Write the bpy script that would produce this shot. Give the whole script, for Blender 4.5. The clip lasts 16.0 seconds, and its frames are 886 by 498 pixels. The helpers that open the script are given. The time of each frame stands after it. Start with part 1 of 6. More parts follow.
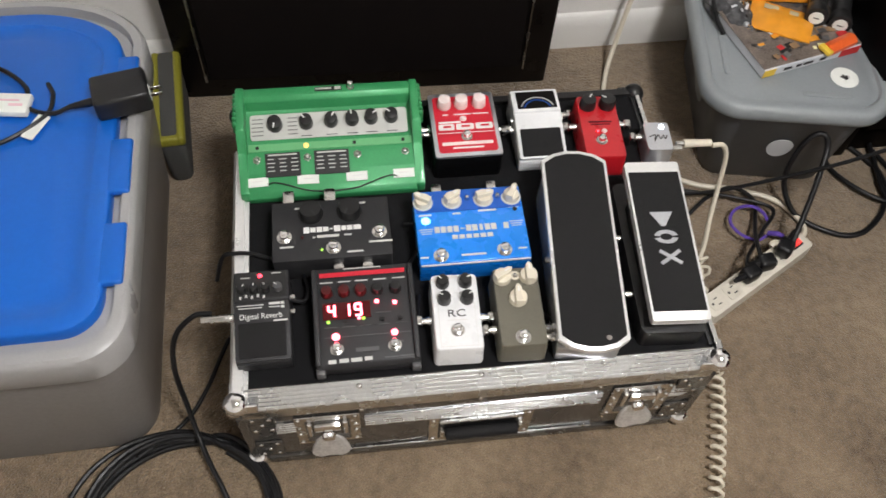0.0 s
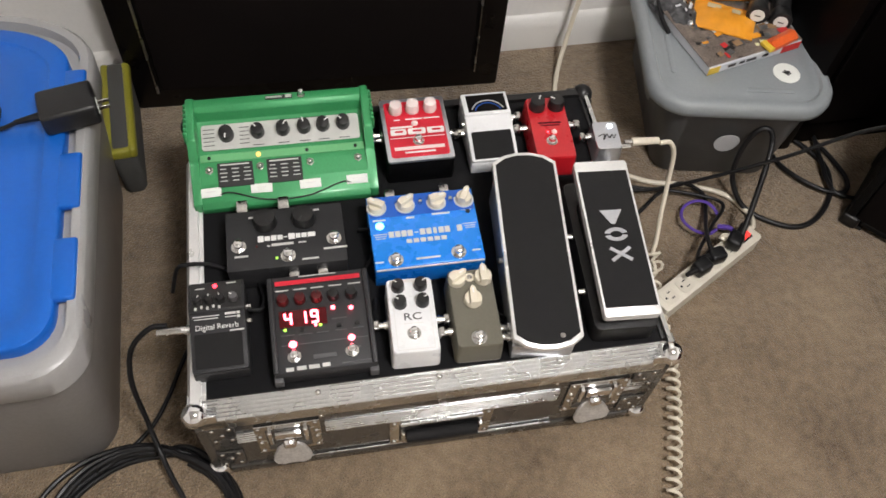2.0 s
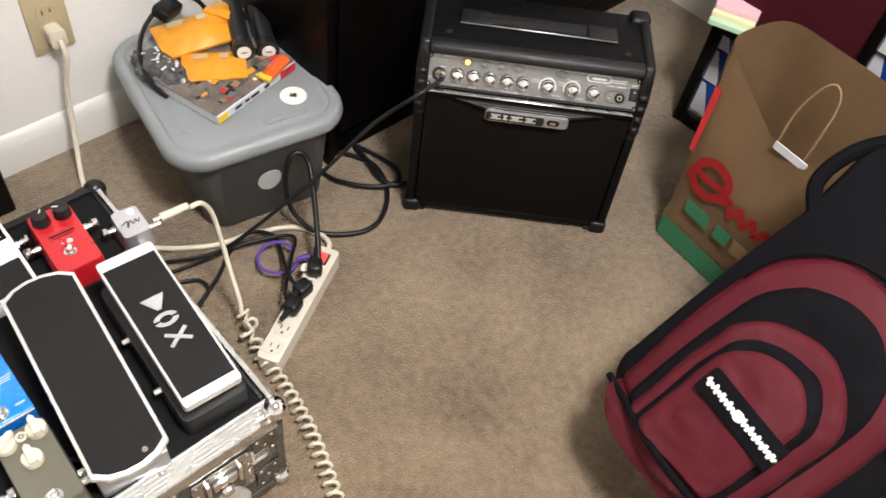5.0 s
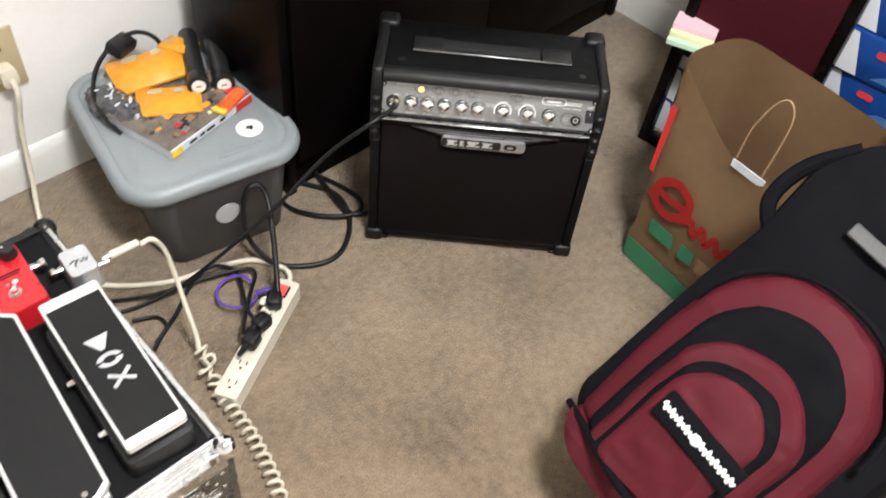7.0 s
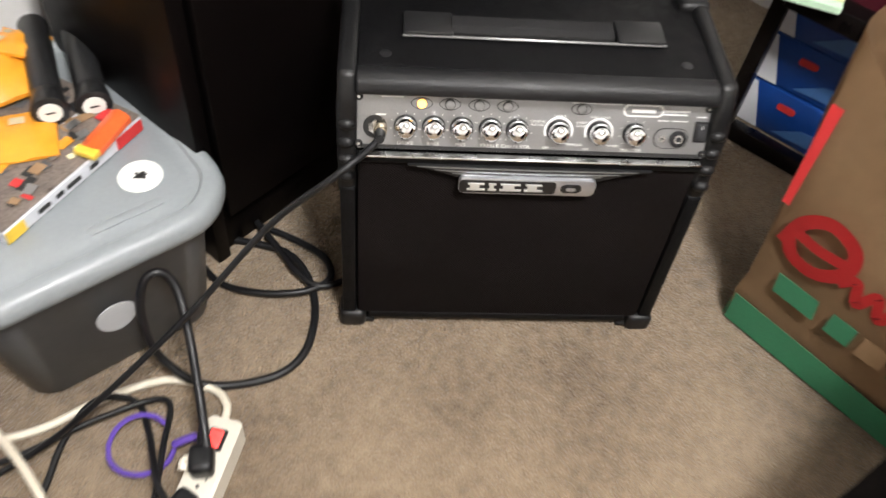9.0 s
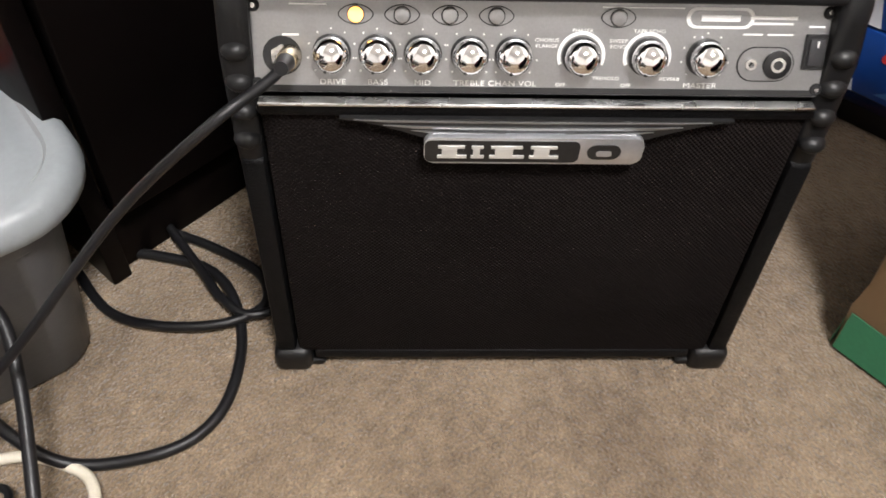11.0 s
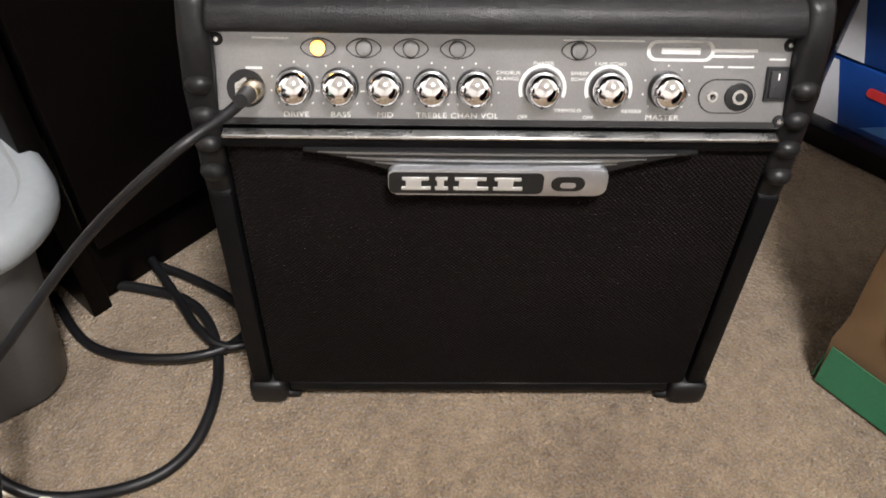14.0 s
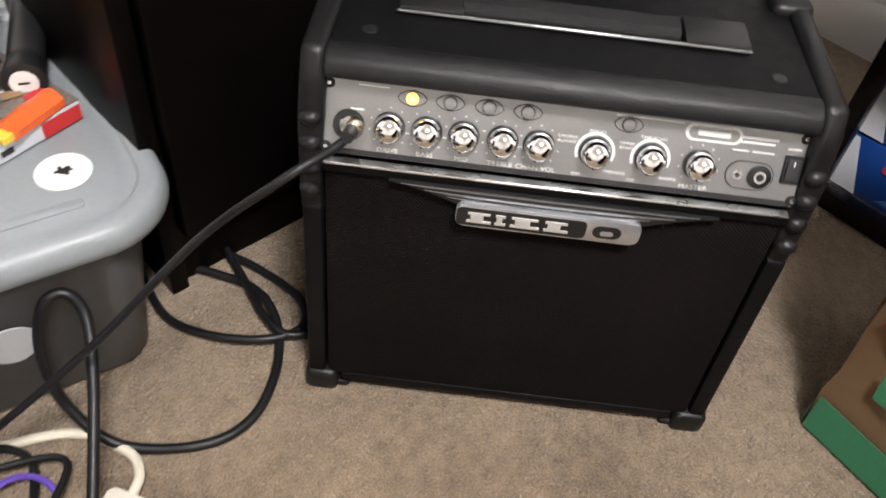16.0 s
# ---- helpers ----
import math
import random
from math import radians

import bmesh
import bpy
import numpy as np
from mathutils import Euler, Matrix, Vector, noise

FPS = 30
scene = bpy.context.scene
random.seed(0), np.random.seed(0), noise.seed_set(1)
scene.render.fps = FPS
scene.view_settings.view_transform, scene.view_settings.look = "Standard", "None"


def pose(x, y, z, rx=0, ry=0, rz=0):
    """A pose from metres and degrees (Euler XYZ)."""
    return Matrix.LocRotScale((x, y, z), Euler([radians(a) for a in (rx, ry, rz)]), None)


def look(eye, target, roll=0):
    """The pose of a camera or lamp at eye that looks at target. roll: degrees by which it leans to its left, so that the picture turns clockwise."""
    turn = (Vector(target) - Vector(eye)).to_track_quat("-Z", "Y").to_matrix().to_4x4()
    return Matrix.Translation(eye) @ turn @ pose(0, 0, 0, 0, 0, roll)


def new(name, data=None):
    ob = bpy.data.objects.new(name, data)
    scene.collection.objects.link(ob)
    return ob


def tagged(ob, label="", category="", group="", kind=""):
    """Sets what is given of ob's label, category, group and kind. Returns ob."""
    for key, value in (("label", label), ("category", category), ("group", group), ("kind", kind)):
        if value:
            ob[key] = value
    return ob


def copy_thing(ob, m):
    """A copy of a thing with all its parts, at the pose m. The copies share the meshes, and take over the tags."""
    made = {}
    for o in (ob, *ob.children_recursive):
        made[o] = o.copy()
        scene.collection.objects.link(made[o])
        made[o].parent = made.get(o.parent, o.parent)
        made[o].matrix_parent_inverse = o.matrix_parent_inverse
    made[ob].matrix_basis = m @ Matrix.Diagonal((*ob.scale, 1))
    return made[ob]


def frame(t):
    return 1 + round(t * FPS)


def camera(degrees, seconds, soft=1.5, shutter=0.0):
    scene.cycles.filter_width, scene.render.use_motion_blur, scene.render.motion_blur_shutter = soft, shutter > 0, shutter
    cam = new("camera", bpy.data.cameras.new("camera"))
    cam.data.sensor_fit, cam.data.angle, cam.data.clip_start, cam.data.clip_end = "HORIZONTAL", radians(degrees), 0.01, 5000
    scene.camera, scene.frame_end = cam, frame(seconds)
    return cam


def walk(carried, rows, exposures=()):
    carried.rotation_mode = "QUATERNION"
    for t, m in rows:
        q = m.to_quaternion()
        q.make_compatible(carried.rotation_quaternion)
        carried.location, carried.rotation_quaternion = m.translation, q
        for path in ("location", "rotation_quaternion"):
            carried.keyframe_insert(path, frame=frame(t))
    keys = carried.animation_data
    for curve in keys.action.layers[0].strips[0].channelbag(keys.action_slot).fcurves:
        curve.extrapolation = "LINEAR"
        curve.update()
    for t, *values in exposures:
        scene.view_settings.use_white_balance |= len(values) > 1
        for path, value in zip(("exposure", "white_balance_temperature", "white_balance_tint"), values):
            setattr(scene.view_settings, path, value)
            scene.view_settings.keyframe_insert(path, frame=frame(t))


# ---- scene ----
cam = camera(55.8, 16.0, 1.6, 0.8)
EXPOSURES = [(0, -0.28, 6500, 10), (2.5, -0.28, 6700, 12), (3.5, -0.24, 6900, 14), (4, -0.22, 6900, 14), (4.5, 0.20, 6800, 12), (7, 0.52, 6400, 8), (8, 0.72, 6400, 7), (9, 0.70, 6500, 10), (12.5, 0.58, 6500, 12), (16, 0.58, 6500, 12)]
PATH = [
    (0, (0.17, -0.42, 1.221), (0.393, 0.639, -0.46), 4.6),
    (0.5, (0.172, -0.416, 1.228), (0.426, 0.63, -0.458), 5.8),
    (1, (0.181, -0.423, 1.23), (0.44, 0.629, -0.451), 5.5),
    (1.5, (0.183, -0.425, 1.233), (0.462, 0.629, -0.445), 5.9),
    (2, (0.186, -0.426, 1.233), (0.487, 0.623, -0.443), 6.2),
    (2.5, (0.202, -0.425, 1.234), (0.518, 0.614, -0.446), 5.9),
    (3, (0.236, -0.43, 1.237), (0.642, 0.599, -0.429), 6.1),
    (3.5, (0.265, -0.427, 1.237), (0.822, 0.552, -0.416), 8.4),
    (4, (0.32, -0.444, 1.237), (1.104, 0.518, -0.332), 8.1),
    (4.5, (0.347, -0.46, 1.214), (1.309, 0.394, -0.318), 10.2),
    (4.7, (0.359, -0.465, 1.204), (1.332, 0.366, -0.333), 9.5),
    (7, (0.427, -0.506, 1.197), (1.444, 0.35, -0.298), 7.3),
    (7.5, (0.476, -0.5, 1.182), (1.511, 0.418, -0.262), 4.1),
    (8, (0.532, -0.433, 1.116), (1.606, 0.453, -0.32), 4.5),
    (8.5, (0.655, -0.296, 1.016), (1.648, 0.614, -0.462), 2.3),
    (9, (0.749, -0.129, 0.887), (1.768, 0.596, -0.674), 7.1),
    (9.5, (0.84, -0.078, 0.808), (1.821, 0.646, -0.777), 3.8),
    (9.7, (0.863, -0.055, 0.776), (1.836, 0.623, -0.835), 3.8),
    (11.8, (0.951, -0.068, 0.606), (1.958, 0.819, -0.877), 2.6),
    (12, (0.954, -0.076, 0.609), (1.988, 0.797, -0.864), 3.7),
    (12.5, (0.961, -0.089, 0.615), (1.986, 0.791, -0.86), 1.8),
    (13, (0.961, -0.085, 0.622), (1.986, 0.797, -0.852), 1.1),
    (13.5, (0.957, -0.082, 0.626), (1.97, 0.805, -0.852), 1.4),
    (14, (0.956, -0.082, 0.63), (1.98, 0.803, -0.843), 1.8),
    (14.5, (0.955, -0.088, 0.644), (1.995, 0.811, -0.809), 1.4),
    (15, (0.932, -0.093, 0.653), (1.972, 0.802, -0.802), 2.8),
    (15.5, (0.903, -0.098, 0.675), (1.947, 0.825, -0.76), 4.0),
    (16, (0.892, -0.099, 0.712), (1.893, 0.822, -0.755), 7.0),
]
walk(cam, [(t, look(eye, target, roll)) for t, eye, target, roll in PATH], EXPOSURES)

# ---- world and light ----
world = bpy.data.worlds.new("room_world")
scene.world = world
world.use_nodes = True
world.node_tree.nodes["Background"].inputs[0].default_value = (0.05, 0.05, 0.055, 1)
world.node_tree.nodes["Background"].inputs[1].default_value = 0.3
LAMP_AT = (0.75, -0.75, 2.30)
lamp_data = bpy.data.lights.new("ceiling_lamp_light", "AREA")
lamp_data.shape, lamp_data.size, lamp_data.energy = "DISK", 0.42, 27
lamp_data.color = (1.0, 0.985, 0.985)
lamp_light = new("ceiling_lamp_light", lamp_data)
lamp_light.matrix_world = look(LAMP_AT, (LAMP_AT[0], LAMP_AT[1] + 0.001, 0))


# ---- materials ----
def material(name, color, rough=0.5, metal=0.0, var=0.12, scale=30.0, bump=0.05, grain=300.0, spec=0.5, coat=0.0, glow=None, power=0.0, alpha=1.0, rvar=0.08):
    """A surface with slow and fine variation of colour, roughness and relief."""
    mt = bpy.data.materials.new(name)
    mt.use_nodes = True
    nt = mt.node_tree
    b = nt.nodes["Principled BSDF"]
    tc = nt.nodes.new("ShaderNodeTexCoord")
    n1, n2 = nt.nodes.new("ShaderNodeTexNoise"), nt.nodes.new("ShaderNodeTexNoise")
    n1.inputs["Scale"].default_value, n2.inputs["Scale"].default_value = scale, grain
    n1.inputs["Detail"].default_value, n2.inputs["Detail"].default_value = 4, 3
    for n in (n1, n2):
        nt.links.new(tc.outputs["Object"], n.inputs["Vector"])
    add = nt.nodes.new("ShaderNodeMath")
    add.operation = "ADD"
    nt.links.new(n1.outputs["Fac"], add.inputs[0])
    nt.links.new(n2.outputs["Fac"], add.inputs[1])
    mr = nt.nodes.new("ShaderNodeMapRange")
    mr.inputs["From Min"].default_value, mr.inputs["From Max"].default_value = 0.6, 1.4
    mr.inputs["To Min"].default_value, mr.inputs["To Max"].default_value = 1 - var, 1 + var
    nt.links.new(add.outputs[0], mr.inputs["Value"])
    mul = nt.nodes.new("ShaderNodeVectorMath")
    mul.operation = "SCALE"
    mul.inputs[0].default_value = color[:3]
    nt.links.new(mr.outputs[0], mul.inputs["Scale"])
    nt.links.new(mul.outputs[0], b.inputs["Base Color"])
    rr = nt.nodes.new("ShaderNodeMapRange")
    rr.inputs["From Min"].default_value, rr.inputs["From Max"].default_value = 0.3, 0.7
    rr.inputs["To Min"].default_value, rr.inputs["To Max"].default_value = max(0.02, rough - rvar), min(1, rough + rvar)
    nt.links.new(n1.outputs["Fac"], rr.inputs["Value"])
    nt.links.new(rr.outputs[0], b.inputs["Roughness"])
    b.inputs["Metallic"].default_value = metal
    b.inputs["Specular IOR Level"].default_value = spec
    b.inputs["Coat Weight"].default_value = coat
    b.inputs["Alpha"].default_value = alpha
    if bump:
        bp = nt.nodes.new("ShaderNodeBump")
        bp.inputs["Strength"].default_value, bp.inputs["Distance"].default_value = bump, 0.002
        nt.links.new(n2.outputs["Fac"], bp.inputs["Height"])
        nt.links.new(bp.outputs[0], b.inputs["Normal"])
    if glow:
        b.inputs["Emission Color"].default_value = (*glow, 1)
        b.inputs["Emission Strength"].default_value = power
    return mt


def carpet_material():
    mt = bpy.data.materials.new("beige_cut_pile_carpet")
    mt.use_nodes = True
    nt = mt.node_tree
    b = nt.nodes["Principled BSDF"]
    tc = nt.nodes.new("ShaderNodeTexCoord")
    big, mid, fine = (nt.nodes.new("ShaderNodeTexNoise") for _ in range(3))
    vor = nt.nodes.new("ShaderNodeTexVoronoi")
    for n, s, d in ((big, 5.0, 4), (mid, 60.0, 4), (fine, 420.0, 3)):
        n.inputs["Scale"].default_value, n.inputs["Detail"].default_value = s, d
        nt.links.new(tc.outputs["Object"], n.inputs["Vector"])
    vor.inputs["Scale"].default_value = 260.0
    nt.links.new(tc.outputs["Object"], vor.inputs["Vector"])
    ramp = nt.nodes.new("ShaderNodeValToRGB")
    e = ramp.color_ramp.elements
    e[0].position, e[0].color = 0.36, (0.104, 0.071, 0.044, 1)
    e[1].position, e[1].color = 0.70, (0.385, 0.288, 0.187, 1)
    m1, m2, m3 = (nt.nodes.new("ShaderNodeMath") for _ in range(3))
    for m, f in ((m1, 0.42), (m2, 0.28), (m3, 0.34)):
        m.operation = "MULTIPLY_ADD"
        m.inputs[1].default_value = f
    nt.links.new(big.outputs["Fac"], m1.inputs[0])
    m1.inputs[2].default_value = 0.0
    nt.links.new(mid.outputs["Fac"], m2.inputs[0])
    nt.links.new(m1.outputs[0], m2.inputs[2])
    nt.links.new(fine.outputs["Fac"], m3.inputs[0])
    nt.links.new(m2.outputs[0], m3.inputs[2])
    nt.links.new(m3.outputs[0], ramp.inputs["Fac"])
    nt.links.new(ramp.outputs[0], b.inputs["Base Color"])
    b.inputs["Roughness"].default_value = 0.95
    b.inputs["Specular IOR Level"].default_value = 0.15
    b.inputs["Sheen Weight"].default_value = 0.25
    sub = nt.nodes.new("ShaderNodeMath")
    sub.operation = "SUBTRACT"
    nt.links.new(fine.outputs["Fac"], sub.inputs[0])
    nt.links.new(vor.outputs["Distance"], sub.inputs[1])
    bp = nt.nodes.new("ShaderNodeBump")
    bp.inputs["Strength"].default_value, bp.inputs["Distance"].default_value = 0.9, 0.004
    nt.links.new(sub.outputs[0], bp.inputs["Height"])
    nt.links.new(bp.outputs[0], b.inputs["Normal"])
    return mt


def grille_material():
    mt = material("black_grille_cloth", (0.0086, 0.0066, 0.0062), 0.9, spec=0.06, var=0.35, scale=16, bump=0)
    nt = mt.node_tree
    b = nt.nodes["Principled BSDF"]
    tc = nt.nodes["Texture Coordinate"]
    hs = []
    for ang in (45, -45):
        mp = nt.nodes.new("ShaderNodeMapping")
        mp.inputs["Rotation"].default_value = (0, radians(ang), 0)
        w = nt.nodes.new("ShaderNodeTexWave")
        w.inputs["Scale"].default_value, w.inputs["Distortion"].default_value = 130, 0.6
        nt.links.new(tc.outputs["Object"], mp.inputs["Vector"])
        nt.links.new(mp.outputs[0], w.inputs["Vector"])
        hs.append(w)
    a = nt.nodes.new("ShaderNodeMath")
    nt.links.new(hs[0].outputs["Fac"], a.inputs[0])
    nt.links.new(hs[1].outputs["Fac"], a.inputs[1])
    bp = nt.nodes.new("ShaderNodeBump")
    bp.inputs["Strength"].default_value, bp.inputs["Distance"].default_value = 0.6, 0.001
    nt.links.new(a.outputs[0], bp.inputs["Height"])
    nt.links.new(bp.outputs[0], b.inputs["Normal"])
    return mt


M = {
    "carpet": carpet_material(),
    "grille": grille_material(),
    "wall": material("white_wall_paint", (0.88, 0.865, 0.84), 0.7, var=0.03, scale=4, bump=0.12, grain=180),
    "trim": material("white_gloss_trim_paint", (0.8, 0.79, 0.76), 0.35, var=0.03, scale=8, bump=0.03),
    "ceiling": material("ceiling_paint", (0.75, 0.74, 0.71), 0.85, var=0.03, scale=5, bump=0.2, grain=120),
    "lampglass": material("lit_lamp_glass", (0.9, 0.88, 0.8), 0.4, bump=0, glow=(1.0, 0.97, 0.95), power=70.0),
    "tolex": material("black_pebbled_vinyl", (0.0036, 0.0036, 0.004), 0.50, spec=0.13, var=0.25, scale=60, bump=0.35, grain=700),
    "roll_vinyl": material("smooth_black_vinyl_roll", (0.0085, 0.0085, 0.00935), 0.40, spec=0.34, var=0.2, scale=40, bump=0.22, grain=900),
    "moulding": material("black_corner_moulding", (0.00765, 0.00765, 0.008075), 0.42, spec=0.30, var=0.2, scale=50, bump=0.08),
    "black_plastic": material("black_moulded_plastic", (0.013, 0.013, 0.0135), 0.40, spec=0.42, var=0.2, scale=50, bump=0.08),
    "black_gloss": material("black_lacquer", (0.004, 0.003, 0.003), 0.30, spec=0.15, var=0.3, scale=12, bump=0.03, grain=120),
    "black_wood": material("black_brown_stained_wood", (0.0030, 0.0022, 0.0021), 0.40, spec=0.05, var=0.3, scale=9, bump=0.06, grain=90),
    "rubber": material("black_grip_rubber", (0.0135, 0.0132, 0.0138), 0.75, spec=0.22, var=0.25, scale=80, bump=0.5, grain=700),
    "cable": material("black_cable_jacket", (0.008, 0.008, 0.009), 0.40, spec=0.35, var=0.2, scale=60, bump=0.05),
    "white_cable": material("ivory_cable_jacket", (0.72, 0.66, 0.54), 0.45, var=0.08, scale=60, bump=0.05),
    "panel_grey": material("brushed_grey_panel", (0.3145, 0.3145, 0.3145), 0.38, metal=0.85, var=0.08, scale=30, bump=0.05, grain=600),
    "chrome": material("polished_chrome", (0.93, 0.93, 0.94), 0.05, metal=1.0, var=0.03, bump=0, rvar=0.03),
    "nickel": material("worn_nickel", (0.62, 0.61, 0.59), 0.22, metal=1.0, var=0.10, scale=80, bump=0.05),
    "brass": material("plug_brass_nickel", (0.62, 0.52, 0.36), 0.25, metal=1.0, var=0.1, bump=0.03),
    "alu": material("extruded_aluminium", (0.70, 0.71, 0.71), 0.27, metal=1.0, var=0.10, scale=25, bump=0.08, grain=260),
    "laminate": material("grey_case_laminate", (0.0589, 0.0546, 0.0496), 0.24, var=0.12, scale=20, bump=0.05, grain=300, coat=0.3),
    "latch_steel": material("brushed_latch_steel", (0.72, 0.72, 0.71), 0.36, metal=0.7, var=0.25, scale=60, bump=0.1, grain=300),
    "bright_alu": material("whitened_satin_aluminium", (0.86, 0.86, 0.85), 0.33, metal=0.45, var=0.06, scale=30, bump=0.05, grain=300),
    "silver_print": material("silver_print", (0.72, 0.72, 0.70), 0.35, metal=0.5, var=0.05, bump=0),
    "white_print": material("white_print", (0.82, 0.82, 0.80), 0.6, var=0.05, bump=0),
    "black_print": material("black_print", (0.015, 0.015, 0.015), 0.5, var=0.1, bump=0),
    "board": material("black_hook_carpet", (0.008, 0.008, 0.009), 0.95, var=0.4, scale=70, bump=0.6, grain=800, spec=0.2),
    "green": material("metallic_green_enamel", (0.040, 0.300, 0.105), 0.42, metal=0.15, var=0.10, scale=25, bump=0.04, coat=0.15),
    "green_lt": material("pale_green_enamel", (0.15, 0.46, 0.20), 0.4, metal=0.15, var=0.06, bump=0.03),
    "red": material("red_enamel", (0.52, 0.012, 0.020), 0.33, var=0.08, scale=30, bump=0.03, coat=0.3),
    "red_print": material("red_face_print", (0.60, 0.015, 0.035), 0.38, var=0.06, bump=0.02),
    "blue": material("sparkling_blue_enamel", (0.006, 0.235, 0.84), 0.28, metal=0.10, var=0.08, scale=40, bump=0.03, coat=0.5),
    "blue_dk": material("dark_blue_print", (0.008, 0.10, 0.50), 0.35, var=0.06, bump=0.02),
    "charcoal": material("charcoal_powder_coat", (0.026, 0.026, 0.028), 0.5, spec=0.35, var=0.15, scale=60, bump=0.2, grain=700),
    "grey_case": material("dark_grey_pedal_paint", (0.085, 0.085, 0.088), 0.42, var=0.12, scale=40, bump=0.08),
    "olive": material("olive_grey_enamel", (0.150, 0.142, 0.110), 0.36, metal=0.2, var=0.08, scale=40, bump=0.05),
    "white_paint": material("white_pedal_enamel", (0.80, 0.81, 0.82), 0.30, var=0.04, scale=40, bump=0.03, coat=0.2),
    "silver_box": material("bare_cast_aluminium", (0.66, 0.68, 0.72), 0.36, metal=0.85, var=0.08, bump=0.1),
    "cream": material("cream_knob_plastic", (0.74, 0.68, 0.55), 0.4, var=0.06, bump=0.03),
    "pink_cap": material("pale_pink_knob_plastic", (0.85, 0.72, 0.70), 0.4, var=0.05, bump=0.02),
    "sticker": material("white_paper_sticker", (0.82, 0.84, 0.80), 0.7, var=0.04, bump=0.05),
    "led_red": material("lit_red_led", (0.5, 0.02, 0.02), 0.4, bump=0, glow=(1.0, 0.03, 0.05), power=9.0),
    "led_pink": material("bright_red_display", (0.6, 0.1, 0.1), 0.4, bump=0, glow=(1.0, 0.10, 0.14), power=14.0),
    # black window: faint red colour and emission imitate the digits' bloom
    "bloom_window": material("display_window_red_bloom", (0.030, 0.001, 0.002), 0.25, var=0.1, bump=0, glow=(1.0, 0.01, 0.04), power=0.06),
    "led_blue": material("lit_blue_led", (0.4, 0.7, 0.9), 0.4, bump=0, glow=(0.20, 0.75, 1.0), power=3.0),
    "led_white": material("lit_white_led", (0.8, 0.8, 0.9), 0.4, bump=0, glow=(0.75, 0.85, 1.0), power=6.0),
    "led_amber": material("lit_amber_button", (0.9, 0.6, 0.2), 0.4, bump=0, glow=(1.0, 0.44, 0.09), power=1.8),
    "led_green": material("lit_green_led", (0.2, 0.5, 0.05), 0.4, bump=0, glow=(0.45, 0.9, 0.1), power=2.0),
    "led_red_soft": material("lit_red_rocker", (0.5, 0.02, 0.02), 0.3, bump=0, glow=(1.0, 0.06, 0.05), power=1.5),
    "red_clear": material("translucent_red_knob", (0.070, 0.003, 0.004), 0.35, var=0.1, bump=0),
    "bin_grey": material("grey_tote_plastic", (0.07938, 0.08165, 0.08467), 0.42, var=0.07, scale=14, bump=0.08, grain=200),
    "plate": material("pale_brushed_plate", (0.60, 0.61, 0.58), 0.42, metal=0.25, var=0.06, bump=0.03),
    "wrap_red": material("orange_red_foil", (0.80, 0.13, 0.03), 0.35, var=0.15, scale=40, bump=0.1),
    "bag_yellow": material("bright_yellow_print", (0.80, 0.55, 0.06), 0.4, var=0.08, bump=0.03),
    "decal": material("pale_grey_decal_vinyl", (0.50, 0.51, 0.52), 0.5, var=0.05, bump=0.03),
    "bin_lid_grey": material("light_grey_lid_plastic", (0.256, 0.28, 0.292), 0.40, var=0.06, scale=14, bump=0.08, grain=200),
    "blue_lid": material("bright_blue_lid_plastic", (0.004, 0.12, 0.544), 0.36, var=0.05, scale=9, bump=0.08, grain=160),
    "clear_bin": material("frosted_clear_plastic", (0.4, 0.384, 0.376), 0.38, var=0.10, scale=9, bump=0.06, grain=160, alpha=0.62),
    "clear_rim": material("milky_rim_plastic", (0.368, 0.368, 0.368), 0.35, var=0.06, scale=12, bump=0.05),
    "yellow": material("yellow_green_plastic", (0.2475, 0.2325, 0.0225), 0.5, var=0.1, scale=20, bump=0.1),
    "grey_cloth": material("dark_grey_cloth", (0.063, 0.063, 0.0595), 0.9, var=0.15, scale=30, bump=0.4, grain=500),
    "orange": material("orange_plastic_wrapper", (0.792, 0.324, 0.0225), 0.36, var=0.12, scale=25, bump=0.15, grain=70),
    "kraft": material("brown_kraft_paper", (0.2959, 0.1824, 0.0944), 0.75, var=0.08, scale=12, bump=0.15, grain=60),
    "bag_red": material("red_bag_ink", (0.558, 0.027, 0.027), 0.7, var=0.08, bump=0.05),
    "bag_green": material("green_bag_ink", (0.02975, 0.17, 0.08075), 0.7, var=0.12, bump=0.05),
    "nylon": material("black_pack_nylon", (0.00408, 0.00391, 0.00527), 0.82, spec=0.09, var=0.3, scale=25, bump=0.4, grain=650),
    "maroon_nylon": material("crimson_pack_nylon", (0.07434, 0.00378, 0.01008), 0.70, spec=0.25, var=0.2, scale=22, bump=0.35, grain=650),
    "maroon": material("maroon_board_fabric", (0.0496, 0.0032, 0.008), 0.85, spec=0.2, var=0.12, scale=15, bump=0.2, grain=500),
    "carton_blue": material("blue_printed_carton", (0.0055, 0.04675, 0.231), 0.38, var=0.12, scale=18, bump=0.05, grain=100),
    "carton_white": material("white_printed_carton", (0.6375, 0.6545, 0.697), 0.4, var=0.05, bump=0.03),
    "carton_light": material("pale_blue_carton_print", (0.06, 0.156, 0.372), 0.4, var=0.1, bump=0.03),
    "pink": material("pink_note_paper", (0.84, 0.55, 0.62), 0.8, var=0.04, bump=0.08),
    "note_yellow": material("yellow_note_paper", (0.84, 0.80, 0.50), 0.8, var=0.04, bump=0.08),
